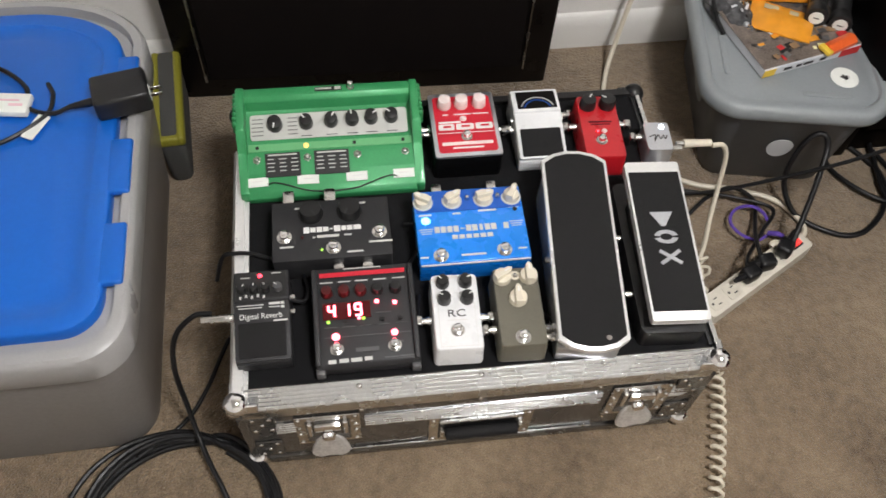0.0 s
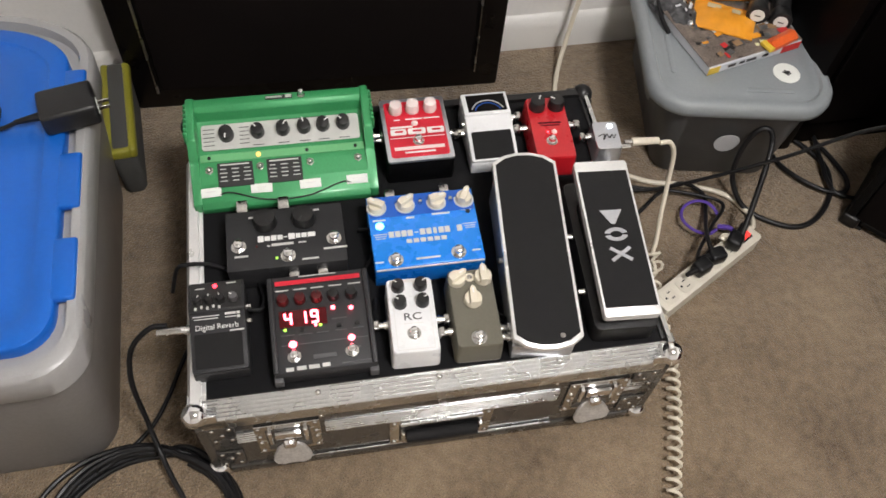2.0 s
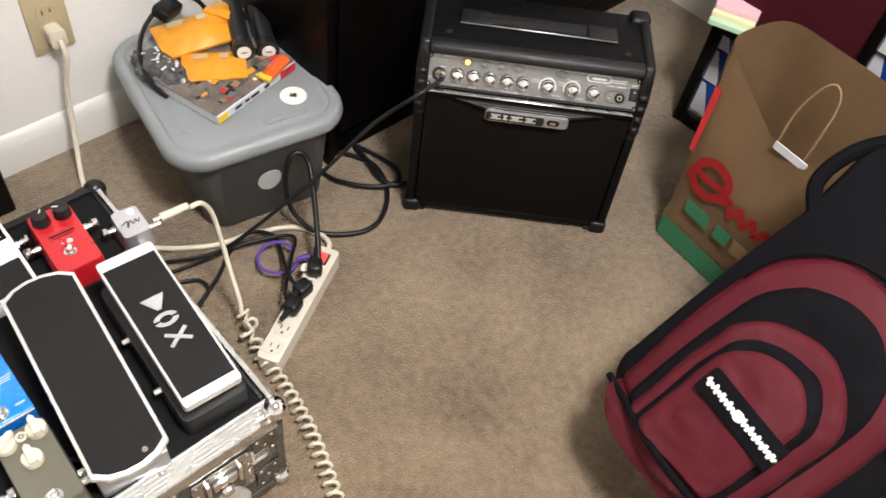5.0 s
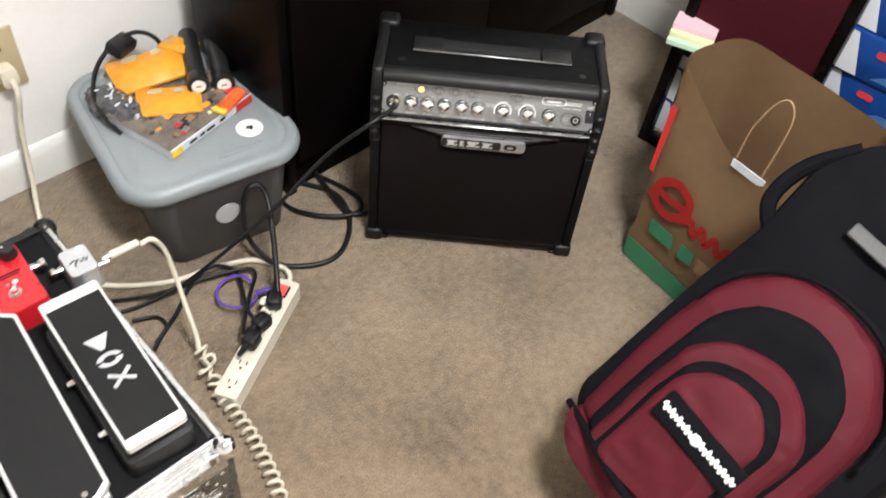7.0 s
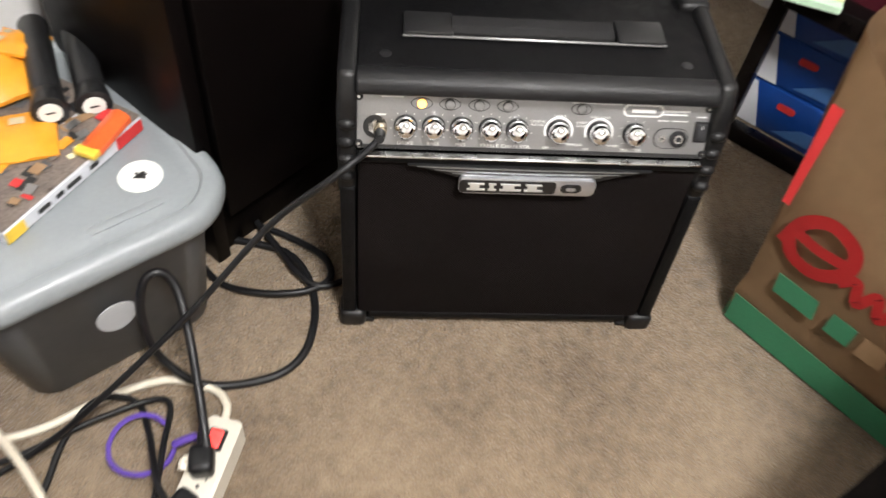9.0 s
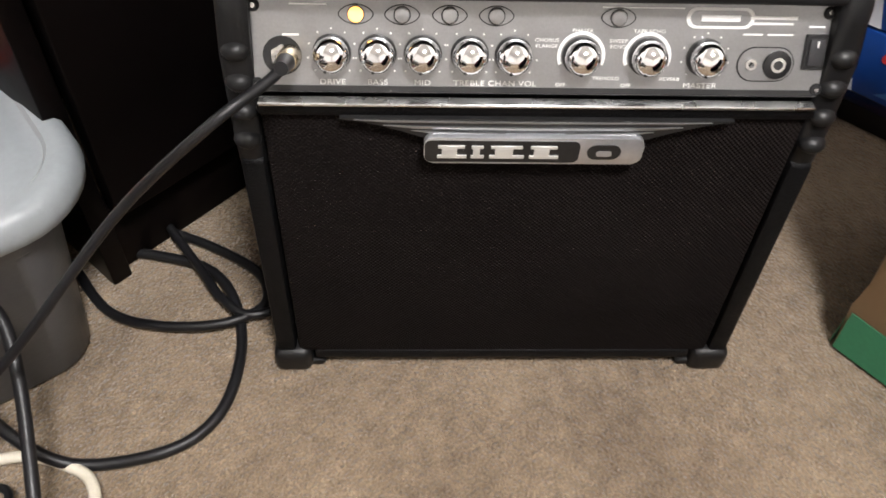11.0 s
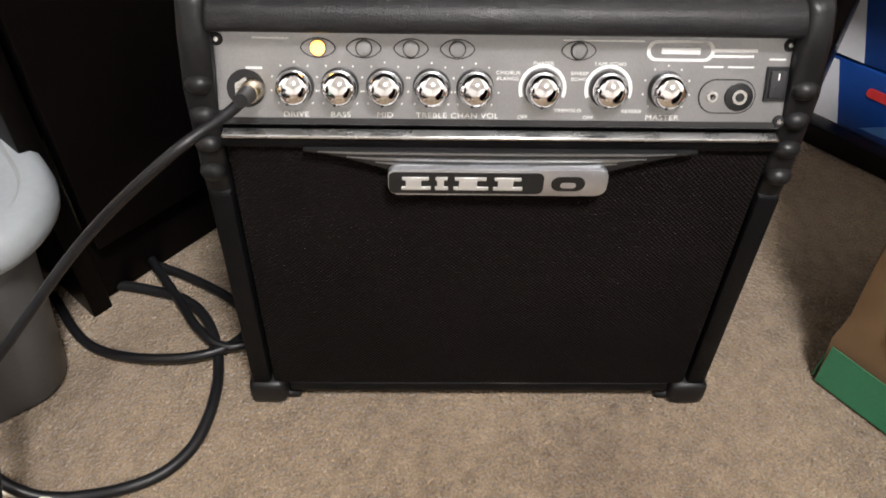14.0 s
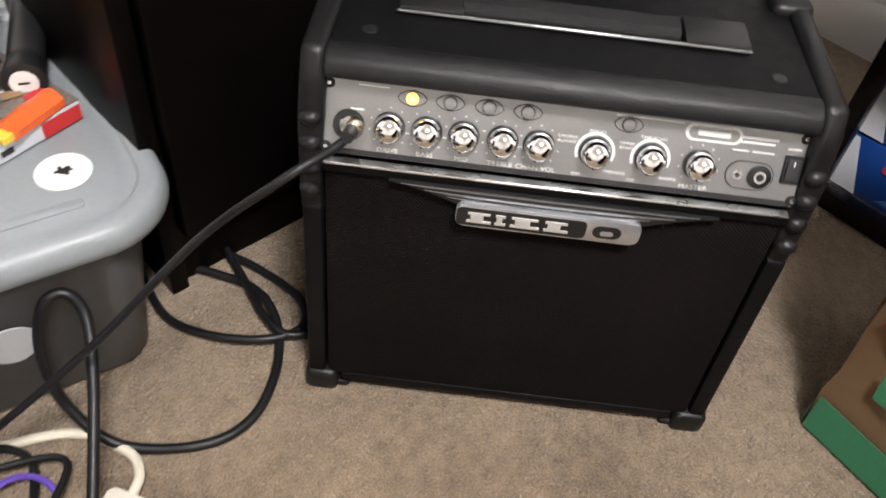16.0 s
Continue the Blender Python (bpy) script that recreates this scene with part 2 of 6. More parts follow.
    "note_green": material("green_note_paper", (0.56, 0.78, 0.58), 0.8, var=0.04, bump=0.08),
    "strip": material("ivory_strip_plastic", (0.66, 0.62, 0.53), 0.4, var=0.06, scale=40, bump=0.05),
    "outlet": material("almond_outlet_plastic", (0.52, 0.43, 0.27), 0.4, var=0.05, bump=0.03),
    "purple": material("purple_hook_strap", (0.11, 0.055, 0.36), 0.8, var=0.15, bump=0.3),
    "pouch": material("clear_silver_pouch", (0.10, 0.10, 0.105), 0.22, metal=0.2, var=0.8, scale=70, bump=0.3, grain=90),
    "magazine": material("printed_magazine_cover", (0.16, 0.13, 0.11), 0.35, var=0.7, scale=45, bump=0.02),
}


# ---- mesh tools ----
def fresh(verts, bm, bevel, seg, m):
    edges = list({e for v in verts for e in v.link_edges})
    if bevel:
        r = bmesh.ops.bevel(bm, geom=edges, offset=bevel, segments=seg, affect="EDGES", profile=0.5, clamp_overlap=True)
        verts = list({v for f in r["faces"] for v in f.verts} | {v for v in verts if v.is_valid})
    if m is not None:
        bmesh.ops.transform(bm, matrix=m, verts=verts)
    return bm


def box(bm, c, s, bevel=0.0, seg=2, m=None):
    """A box of size s about c."""
    r = bmesh.ops.create_cube(bm, size=1, matrix=Matrix.Translation(c) @ Matrix.Diagonal((*s, 1)))
    return fresh(r["verts"], bm, bevel, seg, m)


def cyl(bm, c, r1, h, r2=None, n=24, bevel=0.0, m=None):
    """A cylinder or cone standing on c."""
    t = Matrix.Translation((c[0], c[1], c[2] + h / 2))
    r = bmesh.ops.create_cone(bm, cap_ends=True, segments=n, radius1=r1, radius2=r1 if r2 is None else r2, depth=h, matrix=t)
    if bevel:
        edges = list({e for v in r["verts"] for e in v.link_edges if len(e.link_faces) == 2 and max(len(f.verts) for f in e.link_faces) > 4})
        q = bmesh.ops.bevel(bm, geom=edges, offset=bevel, segments=2, affect="EDGES", profile=0.5, clamp_overlap=True)
        vs = list({v for f in q["faces"] for v in f.verts} | {v for v in r["verts"] if v.is_valid})
    else:
        vs = r["verts"]
    if m is not None:
        bmesh.ops.transform(bm, matrix=m, verts=vs)
    return bm


def ball(bm, c, s, n=16, m=None):
    t = Matrix.Translation(c) @ Matrix.Diagonal((*s, 1))
    bmesh.ops.create_uvsphere(bm, u_segments=n, v_segments=max(6, n // 2), radius=1, matrix=t if m is None else m @ t)
    return bm


def prism(bm, pts, z0, z1, bevel=0.0, seg=2, m=None):
    """An outline in x and y, raised from z0 to z1."""
    low = [bm.verts.new((x, y, z0)) for x, y in pts]
    top = [bm.verts.new((x, y, z1)) for x, y in pts]
    bm.faces.new(list(reversed(low)))
    bm.faces.new(top)
    k = len(pts)
    for i in range(k):
        bm.faces.new((low[i], low[(i + 1) % k], top[(i + 1) % k], top[i]))
    return fresh(low + top, bm, bevel, seg, m)


ALONG_X = Matrix(((0, 0, 1, 0), (1, 0, 0, 0), (0, 1, 0, 0), (0, 0, 0, 1)))


def run_x(bm, yz, x0, x1, bevel=0.0, seg=2, m=None):
    """A profile in y and z, drawn out along x."""
    return prism(bm, yz, x0, x1, bevel, seg, ALONG_X if m is None else m @ ALONG_X)


def rounded(w, d, r, n=6, cx=0.0, cy=0.0):
    """The outline of a rounded rectangle about cx, cy."""
    out = []
    for sx, sy, a0 in ((1, 1, 0), (-1, 1, 90), (-1, -1, 180), (1, -1, 270)):
        for i in range(n + 1):
            a = radians(a0 + 90 * i / n)
            out.append((cx + sx * (w / 2 - r) + r * math.cos(a), cy + sy * (d / 2 - r) + r * math.sin(a)))
    return out


def loft(bm, rings, cap=True, closed=True, m=None):
    rows = [[bm.verts.new(p) for p in ring] for ring in rings]
    k = len(rows[0])
    for a, b in zip(rows, rows[1:]):
        for i in range(k if closed else k - 1):
            bm.faces.new((a[i], a[(i + 1) % k], b[(i + 1) % k], b[i]))
    if cap:
        bm.faces.new(list(reversed(rows[0])))
        bm.faces.new(rows[-1])
    if m is not None:
        bmesh.ops.transform(bm, matrix=m, verts=[v for r in rows for v in r])
    return bm


def glide(pts, n=8):
    """A smooth line through points."""
    p = [Vector(q) for q in pts]
    p = [2 * p[0] - p[1], *p, 2 * p[-1] - p[-2]]
    out = []
    for i in range(1, len(p) - 2):
        for j in range(n):
            t = j / n
            a, b, c, d = p[i - 1], p[i], p[i + 1], p[i + 2]
            out.append(0.5 * (2 * b + (c - a) * t + (2 * a - 5 * b + 4 * c - d) * t * t + (3 * b - a - 3 * c + d) * t ** 3))
    return [*out, p[-2]]


def tube(bm, pts, r, n=8, steps=8, smooth=True):
    line = glide(pts, steps) if smooth else [Vector(q) for q in pts]
    rings, up = [], Vector((0.13, 0.21, 0.97))
    for i, p in enumerate(line):
        d = (line[min(i + 1, len(line) - 1)] - line[max(i - 1, 0)]).normalized()
        side = d.cross(up)
        if side.length < 1e-4:
            side = d.cross(Vector((1, 0, 0)))
        side.normalize()
        up = side.cross(d).normalized()
        rings.append([p + r * (math.cos(math.tau * k / n) * side + math.sin(math.tau * k / n) * up) for k in range(n)])
    return loft(bm, rings)


def coil(line, radius, pitch, per=10):
    """A helix about a smooth line."""
    out, dist, up = [], 0.0, Vector((0, 0, 1))
    fine = glide(line, 40)
    nxt = 0.0
    for i in range(1, len(fine)):
        seg = (fine[i] - fine[i - 1])
        dist += seg.length
        while nxt <= dist:
            a = math.tau * nxt / pitch
            d = seg.normalized()
            side = d.cross(up).normalized()
            out.append(fine[i] + radius * (math.cos(a) * side + math.sin(a) * side.cross(d)))
            nxt += pitch / per
    return out


def finish(bm, name, mat, sharp=38):
    bmesh.ops.recalc_face_normals(bm, faces=bm.faces)
    me = bpy.data.meshes.new(name)
    bm.to_mesh(me)
    bm.free()
    me.materials.append(mat)
    me.polygons.foreach_set("use_smooth", [True] * len(me.polygons))
    me.set_sharp_from_angle(angle=radians(sharp))
    return me


SHIFT = Matrix()  # turns and moves a cluster of things laid out together


def part(name, bm, mat, parent, label="", at=None):
    """One mesh under a thing or a part."""
    ob = new(name, finish(bm, name, M[mat]))
    ob.parent = parent
    if at is not None:
        ob.matrix_basis = at
    if label:
        ob["label"] = label
    return ob


def solid(name, bm, mat, label, category, at=None, group="", kind=""):
    """A thing that is one mesh."""
    ob = new(name, finish(bm, name, M[mat]))
    ob.matrix_world = SHIFT if at is None else SHIFT @ at
    return tagged(ob, label, category, group, kind)


def thing(name, at, label, category, group="", kind=""):
    ob = new(name)
    ob.empty_display_size = 0.02
    ob.matrix_world = SHIFT @ at
    return tagged(ob, label, category, group, kind)


def lettering(words, size, mat, parent, at, name="lettering", thick=0.0003, squeeze=1.0):
    cu = bpy.data.curves.new(name, "FONT")
    cu.body, cu.size, cu.extrude = words, size, thick
    cu.align_x, cu.align_y = "CENTER", "CENTER"
    cu.space_character = 1.05
    tmp = bpy.data.objects.new(name, cu)
    scene.collection.objects.link(tmp)
    bpy.context.view_layer.update()
    me = bpy.data.meshes.new_from_object(tmp.evaluated_get(bpy.context.evaluated_depsgraph_get()))
    bpy.data.objects.remove(tmp)
    me.materials.clear()
    me.materials.append(M[mat])
    ob = new(name, me)
    ob.parent = parent
    ob.matrix_basis = at @ Matrix.Diagonal((squeeze, 1, 1, 1))
    return ob


def bars(parent, at, rows, mat, name="print_bar"):
    """Unreadable writing as bars: rows of (x, y, w, h)."""
    for x, y, w, h in rows:
        part(name, box(bmesh.new(), (x, y, 0.0002), (w, h, 0.0005)), mat, parent, at=at)

# ---- room ----
X0, X1, Y0, Y1, ZT = -1.30, 2.195, -2.60, 0.824, 2.42
solid("floor", box(bmesh.new(), ((X0 + X1) / 2, (Y0 + Y1) / 2, -0.05), (X1 - X0 + 0.4, Y1 - Y0 + 0.4, 0.10)), "carpet",
      "beige brown cut pile carpet with worn mottled patches", "carpet", kind="structure")
solid("ceiling", box(bmesh.new(), ((X0 + X1) / 2, (Y0 + Y1) / 2, ZT + 0.05), (X1 - X0 + 0.4, Y1 - Y0 + 0.4, 0.10)), "ceiling",
      "plain white painted room ceiling", "ceiling", kind="structure")
for name, c, s in (("wall_north", ((X0 + X1) / 2, Y1 + 0.05, ZT / 2), (X1 - X0 + 0.2, 0.10, ZT)),
                   ("wall_south", ((X0 + X1) / 2, Y0 - 0.05, ZT / 2), (X1 - X0 + 0.2, 0.10, ZT)),
                   ("wall_east", (X1 + 0.05, (Y0 + Y1) / 2, ZT / 2), (0.10, Y1 - Y0, ZT)),
                   ("wall_west", (X0 - 0.05, (Y0 + Y1) / 2, ZT / 2), (0.10, Y1 - Y0, ZT))):
    solid(name, box(bmesh.new(), c, s), "wall", "plain white painted wall above carpet", "wall", kind="structure")
BASE_YZ = [(0, 0), (-0.014, 0), (-0.014, 0.055), (-0.010, 0.068), (-0.005, 0.078), (0, 0.082)]
bm = run_x(bmesh.new(), BASE_YZ, X0, X1 - 0.014, m=Matrix.Translation((0, Y1, 0)))
solid("baseboard", bm, "trim", "white painted moulded baseboard along wall", "baseboard", kind="structure")
bm = run_x(bmesh.new(), BASE_YZ, 0, Y1 - Y0, m=pose(X1, Y1, 0, 0, 0, -90))
solid("baseboard", bm, "trim", "white painted moulded baseboard along side wall", "baseboard", kind="structure")

lamp = thing("ceiling_light", pose(LAMP_AT[0], LAMP_AT[1], ZT), "round lit ceiling lamp with frosted shade", "ceiling lamp")
part("base_plate", cyl(bmesh.new(), (0, 0, -0.045), 0.07, 0.045, bevel=0.004), "nickel", lamp)
part("shade", ball(bmesh.new(), (0, 0, -0.075), (0.20, 0.20, 0.036), 32), "lampglass", lamp, "glowing frosted glass bowl")


# ---- amplifier ----
def build_amp():
    amp = thing("guitar_amplifier", pose(1.289, 0.155, 0, 0, 0, -47.2) @ pose(-0.0035, 0, 0),
                "small black guitar combo amplifier with silver control panel", "amplifier")
    W, H, D = 0.355, 0.366, 0.192
    # shell: sloping control panel above the grille
    prof = [(0.010, 0.012), (0.010, 0.292), (0.035, 0.3455), (0.027, 0.354), (0.030, 0.364), (0.045, 0.3695), (D - 0.01, 0.366), (D, 0.355), (D, 0.012)]
    part("shell", run_x(bmesh.new(), prof, -W / 2, W / 2, 0.002, 1), "tolex", amp)
    bm = run_x(bmesh.new(), [(0.0185, 0.3535), (0.0195, 0.3600), (0.0240, 0.3665), (0.0320, 0.3705), (0.042, 0.3712), (0.046, 0.352), (0.03, 0.3490)], -W / 2, W / 2, 0.0028, 3)
    part("top_roll", bm, "roll_vinyl", amp)
    # ribbed corner mouldings
    for sx in (-1, 1):
        bm = bmesh.new()
        edge = [(0.004, 0.228), (0.002, 0.258), (0.012, 0.318), (0.018, 0.352), (0.030, 0.3725), (0.188, 0.3725), (0.188, 0.228)]
        run_x(bm, edge, sx * (W / 2 + 0.0085) - 0.0095, sx * (W / 2 + 0.0085) + 0.0095, 0.0065, 3)
        for k in range(4):
            z, y = 0.259 + k * 0.0205, 0.0045 + 0.0036 * k
            ball(bm, (sx * (W / 2 + 0.0085), y, z), (0.0092, 0.0085, 0.0066), 16)
            ball(bm, (sx * (W / 2 + 0.0165), 0.05, z), (0.0042, 0.036, 0.0070), 12)
        part("corner_moulding", bm, "moulding", amp)
        bm = run_x(bmesh.new(), [(-0.008, 0.0), (0.001, 0.24), (0.010, 0.245), (D - 0.004, 0.245), (D - 0.004, 0.0)],
                   sx * (W / 2 + 0.008) - 0.008, sx * (W / 2 + 0.008) + 0.008, 0.003, 2)
        part("side_panel", bm, "tolex", amp)
        for y in (0.006, D - 0.02):
            bm = bmesh.new()
            box(bm, (sx * (W / 2 + 0.0035), y, 0.014), (0.032, 0.036, 0.028), 0.007, 3)
            box(bm, (sx * (W / 2 - 0.008), y, 0.004), (0.03, 0.022, 0.008), 0.002, 1)
            part("corner_foot", bm, "moulding", amp)
    bm = bmesh.new()
    box(bm, (0, 0.000, 0.020), (W - 0.03, 0.014, 0.012), 0.003, 2)
    part("bottom_rail", bm, "tolex", amp)
    part("speaker_grille", box(bmesh.new(), (0, 0, 0), (W - 0.004, 0.010, 0.260), 0.004, 2), "grille", amp, "black woven speaker grille cloth", at=pose(0, 0.0035, 0.154, -2.2))
    part("grille_header", box(bmesh.new(), (0, 0.004, 0.2870), (W - 0.002, 0.010, 0.0100), 0.003, 2), "tolex", amp)
    part("silver_strip", box(bmesh.new(), (0, 0.0015, 0.2925), (W - 0.006, 0.008, 0.0026), 0.0008, 1), "alu", amp, "bright aluminium strip")
    # curved scoop and lines above the badge
    scoop = [(-0.125 + 0.25 * i / 20, 0.2825 - 0.032 * math.sin(math.pi * i / 20) ** 1.6) for i in range(21)]
    bm = prism(bmesh.new(), [(x, z) for x, z in scoop] + [(0.125, 0.2835), (-0.125, 0.2835)], -0.0005, 0.0035, m=pose(0, 0, 0, 90))
    part("badge_scoop", bm, "black_plastic", amp)
    for i, (x0, x1) in enumerate(((-0.116, 0.111), (-0.098, 0.093), (-0.080, 0.075))):
        z = 0.2818 - 0.0042 * i
        pts = [(x0, z + 0.0008), (x0 + 0.02, z - 0.0008 * (i + 1)), (0, z - 0.0012 * (i + 1)), (x1 - 0.02, z - 0.0008 * (i + 1)), (x1, z + 0.0008),
               (x1 - 0.02, z + 0.0004 - 0.0004 * i), (0, z - 0.0002 - 0.0007 * i), (x0 + 0.02, z + 0.0004 - 0.0004 * i)]
        part("scoop_line", prism(bmesh.new(), pts, 0.0034, 0.0044, m=pose(0, 0, 0, 90)), "panel_grey", amp)
    badge = part("badge", prism(bmesh.new(), rounded(0.142, 0.0220, 0.006), 0.003, 0.0085, 0.0012, 2, m=pose(-0.001, 0, 0.2612, 90)), "silver_box", amp, "silver badge with dark inset")
    part("badge_inset", prism(bmesh.new(), rounded(0.100, 0.0182, 0.0045), 0.0084, 0.0090, m=pose(-0.0215, 0, 0.2610, 90)), "black_plastic", badge)
    for k, w in enumerate((0.019, 0.0085, 0.0225, 0.0190)):
        x = (-0.0540, -0.0375, -0.0185, 0.0055)[k]
        bm = bmesh.new()
        for z, h, f in ((0.2570, 0.0026, 1.0), (0.2610, 0.0060, 0.52), (0.2652, 0.0024, 0.9)):
            box(bm, (x - (1 - f) * w * 0.18, -0.0093, z), (w * f, 0.0012, h), 0.0002, 1)
        part("badge_block", bm, "silver_print", badge)
    part("badge_oval", prism(bmesh.new(), rounded(0.022, 0.0125, 0.006), 0.0084, 0.0090, m=pose(0.0445, 0, 0.2610, 90)), "black_plastic", badge)
    part("badge_oval_ring", prism(bmesh.new(), rounded(0.010, 0.0045, 0.002), 0.0089, 0.0094, m=pose(0.0445, 0, 0.2600, 90)), "silver_box", badge)

    # control panel: its plane leans back
    lean = math.degrees(math.atan2(0.052, 0.026))
    pm = pose(0, 0.0085, 0.2945, lean, 0, 0)
    L = 0.0575
    panel = part("control_panel", prism(bmesh.new(), rounded(0.353, L, 0.002, 2, 0, L / 2), 0.0005, 0.0022, 0.0004, 1), "panel_grey", amp, "brushed grey control panel", at=pm)
    # black strip puts the panel's darker lower shading into colour; nothing is printed there
    part("panel_shade", box(bmesh.new(), (0, 0.0025, 0.0024), (0.346, 0.004, 0.0008)), "black_print", panel)
    xs = (-0.1285, -0.1009, -0.0733, -0.0445, -0.0176, 0.0240, 0.0650, 0.1012)
    KY = 0.0242
    for i, x in enumerate(xs):
        r = 0.0110
        bm = bmesh.new()
        cyl(bm, (x, KY, 0.002), r * 1.08, 0.005, r * 1.02, 28, 0.0006)
        knob = part("knob", bm, "black_plastic", panel)
        bm = bmesh.new()
        ball(bm, (x, KY, 0.0100), (r, r, r * 0.94), 32)
        part("chrome_cap", bm, "chrome", knob)
        a = -0.35 + 0.1 * (i % 3)
        # black notch painting the dark reflection low on each chrome cap
        bm = box(bmesh.new(), (0, r * 0.80, 0.0125), (0.0016, r * 0.30, 0.0060), m=pose(x, KY, 0, 0, 0, math.degrees(a) + 180))
        part("cap_reflection", bm, "black_print", knob)
        if i in (5, 6):
            rows = []
            for j in range(25):
                a0 = radians(-22 + 224 * j / 24)
                rows.append([(x + q * math.cos(a0), KY + q * math.sin(a0), zz) for q, zz in ((0.0128, 0.0021), (0.0128, 0.0027), (0.0149, 0.0027), (0.0149, 0.0021))])
            part("dial_arc", loft(bmesh.new(), rows), "white_print", panel)
        else:
            for j in range(9):
                a0 = radians(-45 + 270 * j / 8)
                part("dial_dot", cyl(bmesh.new(), (x + 0.0148 * math.cos(a0), KY + 0.0148 * math.sin(a0), 0.0021), 0.0006, 0.0006, n=8), "white_print", panel)
    for x, w in zip(xs, ("DRIVE", "BASS", "MID", "TREBLE", "CHAN VOL")):
        lettering(w, 0.0046, "white_print", panel, pose(x, 0.0066, 0.0023), squeeze=1.25)
    lettering("MASTER", 0.0046, "white_print", panel, pose(xs[7] - 0.001, 0.0066, 0.0023), squeeze=1.25)
    for x, y, w in ((xs[5] - 0.0215, 0.0335, "CHORUS"), (xs[5] - 0.0215, 0.0300, "FLANGE"), (xs[5], 0.0395, "PHASER"), (xs[5] + 0.0165, 0.0105, "TREMOLO"), (xs[5] - 0.0115, 0.0062, "OFF"),
                    (xs[6] - 0.0185, 0.0335, "SWEEP"), (xs[6] - 0.0185, 0.0300, "ECHO"), (xs[6], 0.0395, "TAPE ECHO"), (xs[6] + 0.0155, 0.0105, "REVERB"), (xs[6] - 0.0115, 0.0062, "OFF")):
        lettering(w, 0.0030, "white_print", panel, pose(x, y, 0.0023), squeeze=1.2)
    bars(panel, pose(0, 0, 0.0021), [(-0.153, 0.0350, 0.010, 0.0012), (-0.142, 0.0530, 0.022, 0.0010), (0.140, 0.0485, 0.030, 0.0020), (0.140, 0.0450, 0.026, 0.0014),
                                     (0.129, 0.0385, 0.012, 0.0010), (0.146, 0.0385, 0.016, 0.0010), (0.168, 0.0435, 0.010, 0.0010), (0.06, 0.0535, 0.05, 0.0008)], "white_print")
    # channel buttons
    for i, x in enumerate((-0.1135, -0.0858, -0.0572, -0.0290, 0.0450)):
        eye = lambda w, d: [(w / 2 * math.cos(q), d / 2 * math.sin(q) * (0.72 + 0.28 * abs(math.sin(q)))) for q in (math.tau * j / 32 for j in range(32))]
        bm = prism(bmesh.new(), eye(0.0215, 0.0122), 0.0021, 0.0028, m=Matrix.Translation((x, 0.0475, 0)))
        ring = part("button_recess", bm, "black_plastic", panel)
        part("button_plate", prism(bmesh.new(), eye(0.0200, 0.0108), 0.0027, 0.0031, m=Matrix.Translation((x, 0.0475, 0))), "panel_grey", ring)
        part("button_collar", cyl(bmesh.new(), (x, 0.0475, 0.0030), 0.0052, 0.0008, n=24), "black_plastic", ring)
        part("button", cyl(bmesh.new(), (x, 0.0475, 0.0032), 0.0046, 0.0022, n=24, bevel=0.0006), "led_amber" if i == 0 else "panel_grey", ring, "lit amber button" if i == 0 else "")
    bm = prism(bmesh.new(), rounded(0.042, 0.0125, 0.0062), 0.0021, 0.0027, m=Matrix.Translation((0.1075, 0.0480, 0)))
    oval = part("oval_mark", bm, "white_print", panel)
    part("oval_mark_centre", prism(bmesh.new(), rounded(0.037, 0.0090, 0.0045), 0.0026, 0.0030, m=Matrix.Translation((0.1075, 0.0480, 0))), "panel_grey", oval)
    part("oval_mark_bar", box(bmesh.new(), (0.1075, 0.0480, 0.0031), (0.024, 0.0040, 0.0005), 0.0002, 1), "white_print", oval)
    # input jack with plug
    bm = bmesh.new()
    cyl(bm, (-0.1585, 0.0225, 0.0015), 0.0118, 0.0015, n=28)
    jack = part("input_jack", bm, "black_plastic", panel)
    part("jack_nut", cyl(bmesh.new(), (-0.1585, 0.0225, 0.003), 0.0070, 0.003, n=6), "nickel", jack)
    # aux and phones
    bm = prism(bmesh.new(), rounded(0.036, 0.0215, 0.0105), 0.0020, 0.0028, 0.0003, 1, m=Matrix.Translation((0.1395, 0.0205, 0)))
    well = part("phones_recess", bm, "black_plastic", panel)
    part("recess_plate", prism(bmesh.new(), rounded(0.0345, 0.0200, 0.0098), 0.0027, 0.0031, m=Matrix.Translation((0.1395, 0.0205, 0))), "panel_grey", well)
    cyl(bm := bmesh.new(), (0.1300, 0.0205, 0.0030), 0.0034, 0.0018, n=20)
    part("aux_socket", bm, "nickel", well)
    part("aux_hole", cyl(bmesh.new(), (0.1300, 0.0205, 0.0044), 0.0018, 0.0004, n=16), "black_print", well)
    part("phones_collar", cyl(bmesh.new(), (0.1465, 0.0205, 0.0027), 0.0088, 0.0022, n=28, bevel=0.0005), "black_plastic", well)
    part("phones_socket", cyl(bmesh.new(), (0.1465, 0.0205, 0.0048), 0.0046, 0.0012, n=24), "nickel", well)
    part("phones_hole", cyl(bmesh.new(), (0.1465, 0.0205, 0.0059), 0.0028, 0.0004, n=20), "black_print", well)
    sw = part("power_switch", box(bmesh.new(), (0.1690, 0.0285, 0.003), (0.0135, 0.0215, 0.003), 0.0006, 1), "black_plastic", panel)
    part("rocker", box(bmesh.new(), (0.1690, 0.0285, 0.0048), (0.0095, 0.0165, 0.003), 0.0008, 2, ), "charcoal", sw)
    part("rocker_mark", box(bmesh.new(), (0.1690, 0.0335, 0.0065), (0.0008, 0.004, 0.0004)), "white_print", sw)
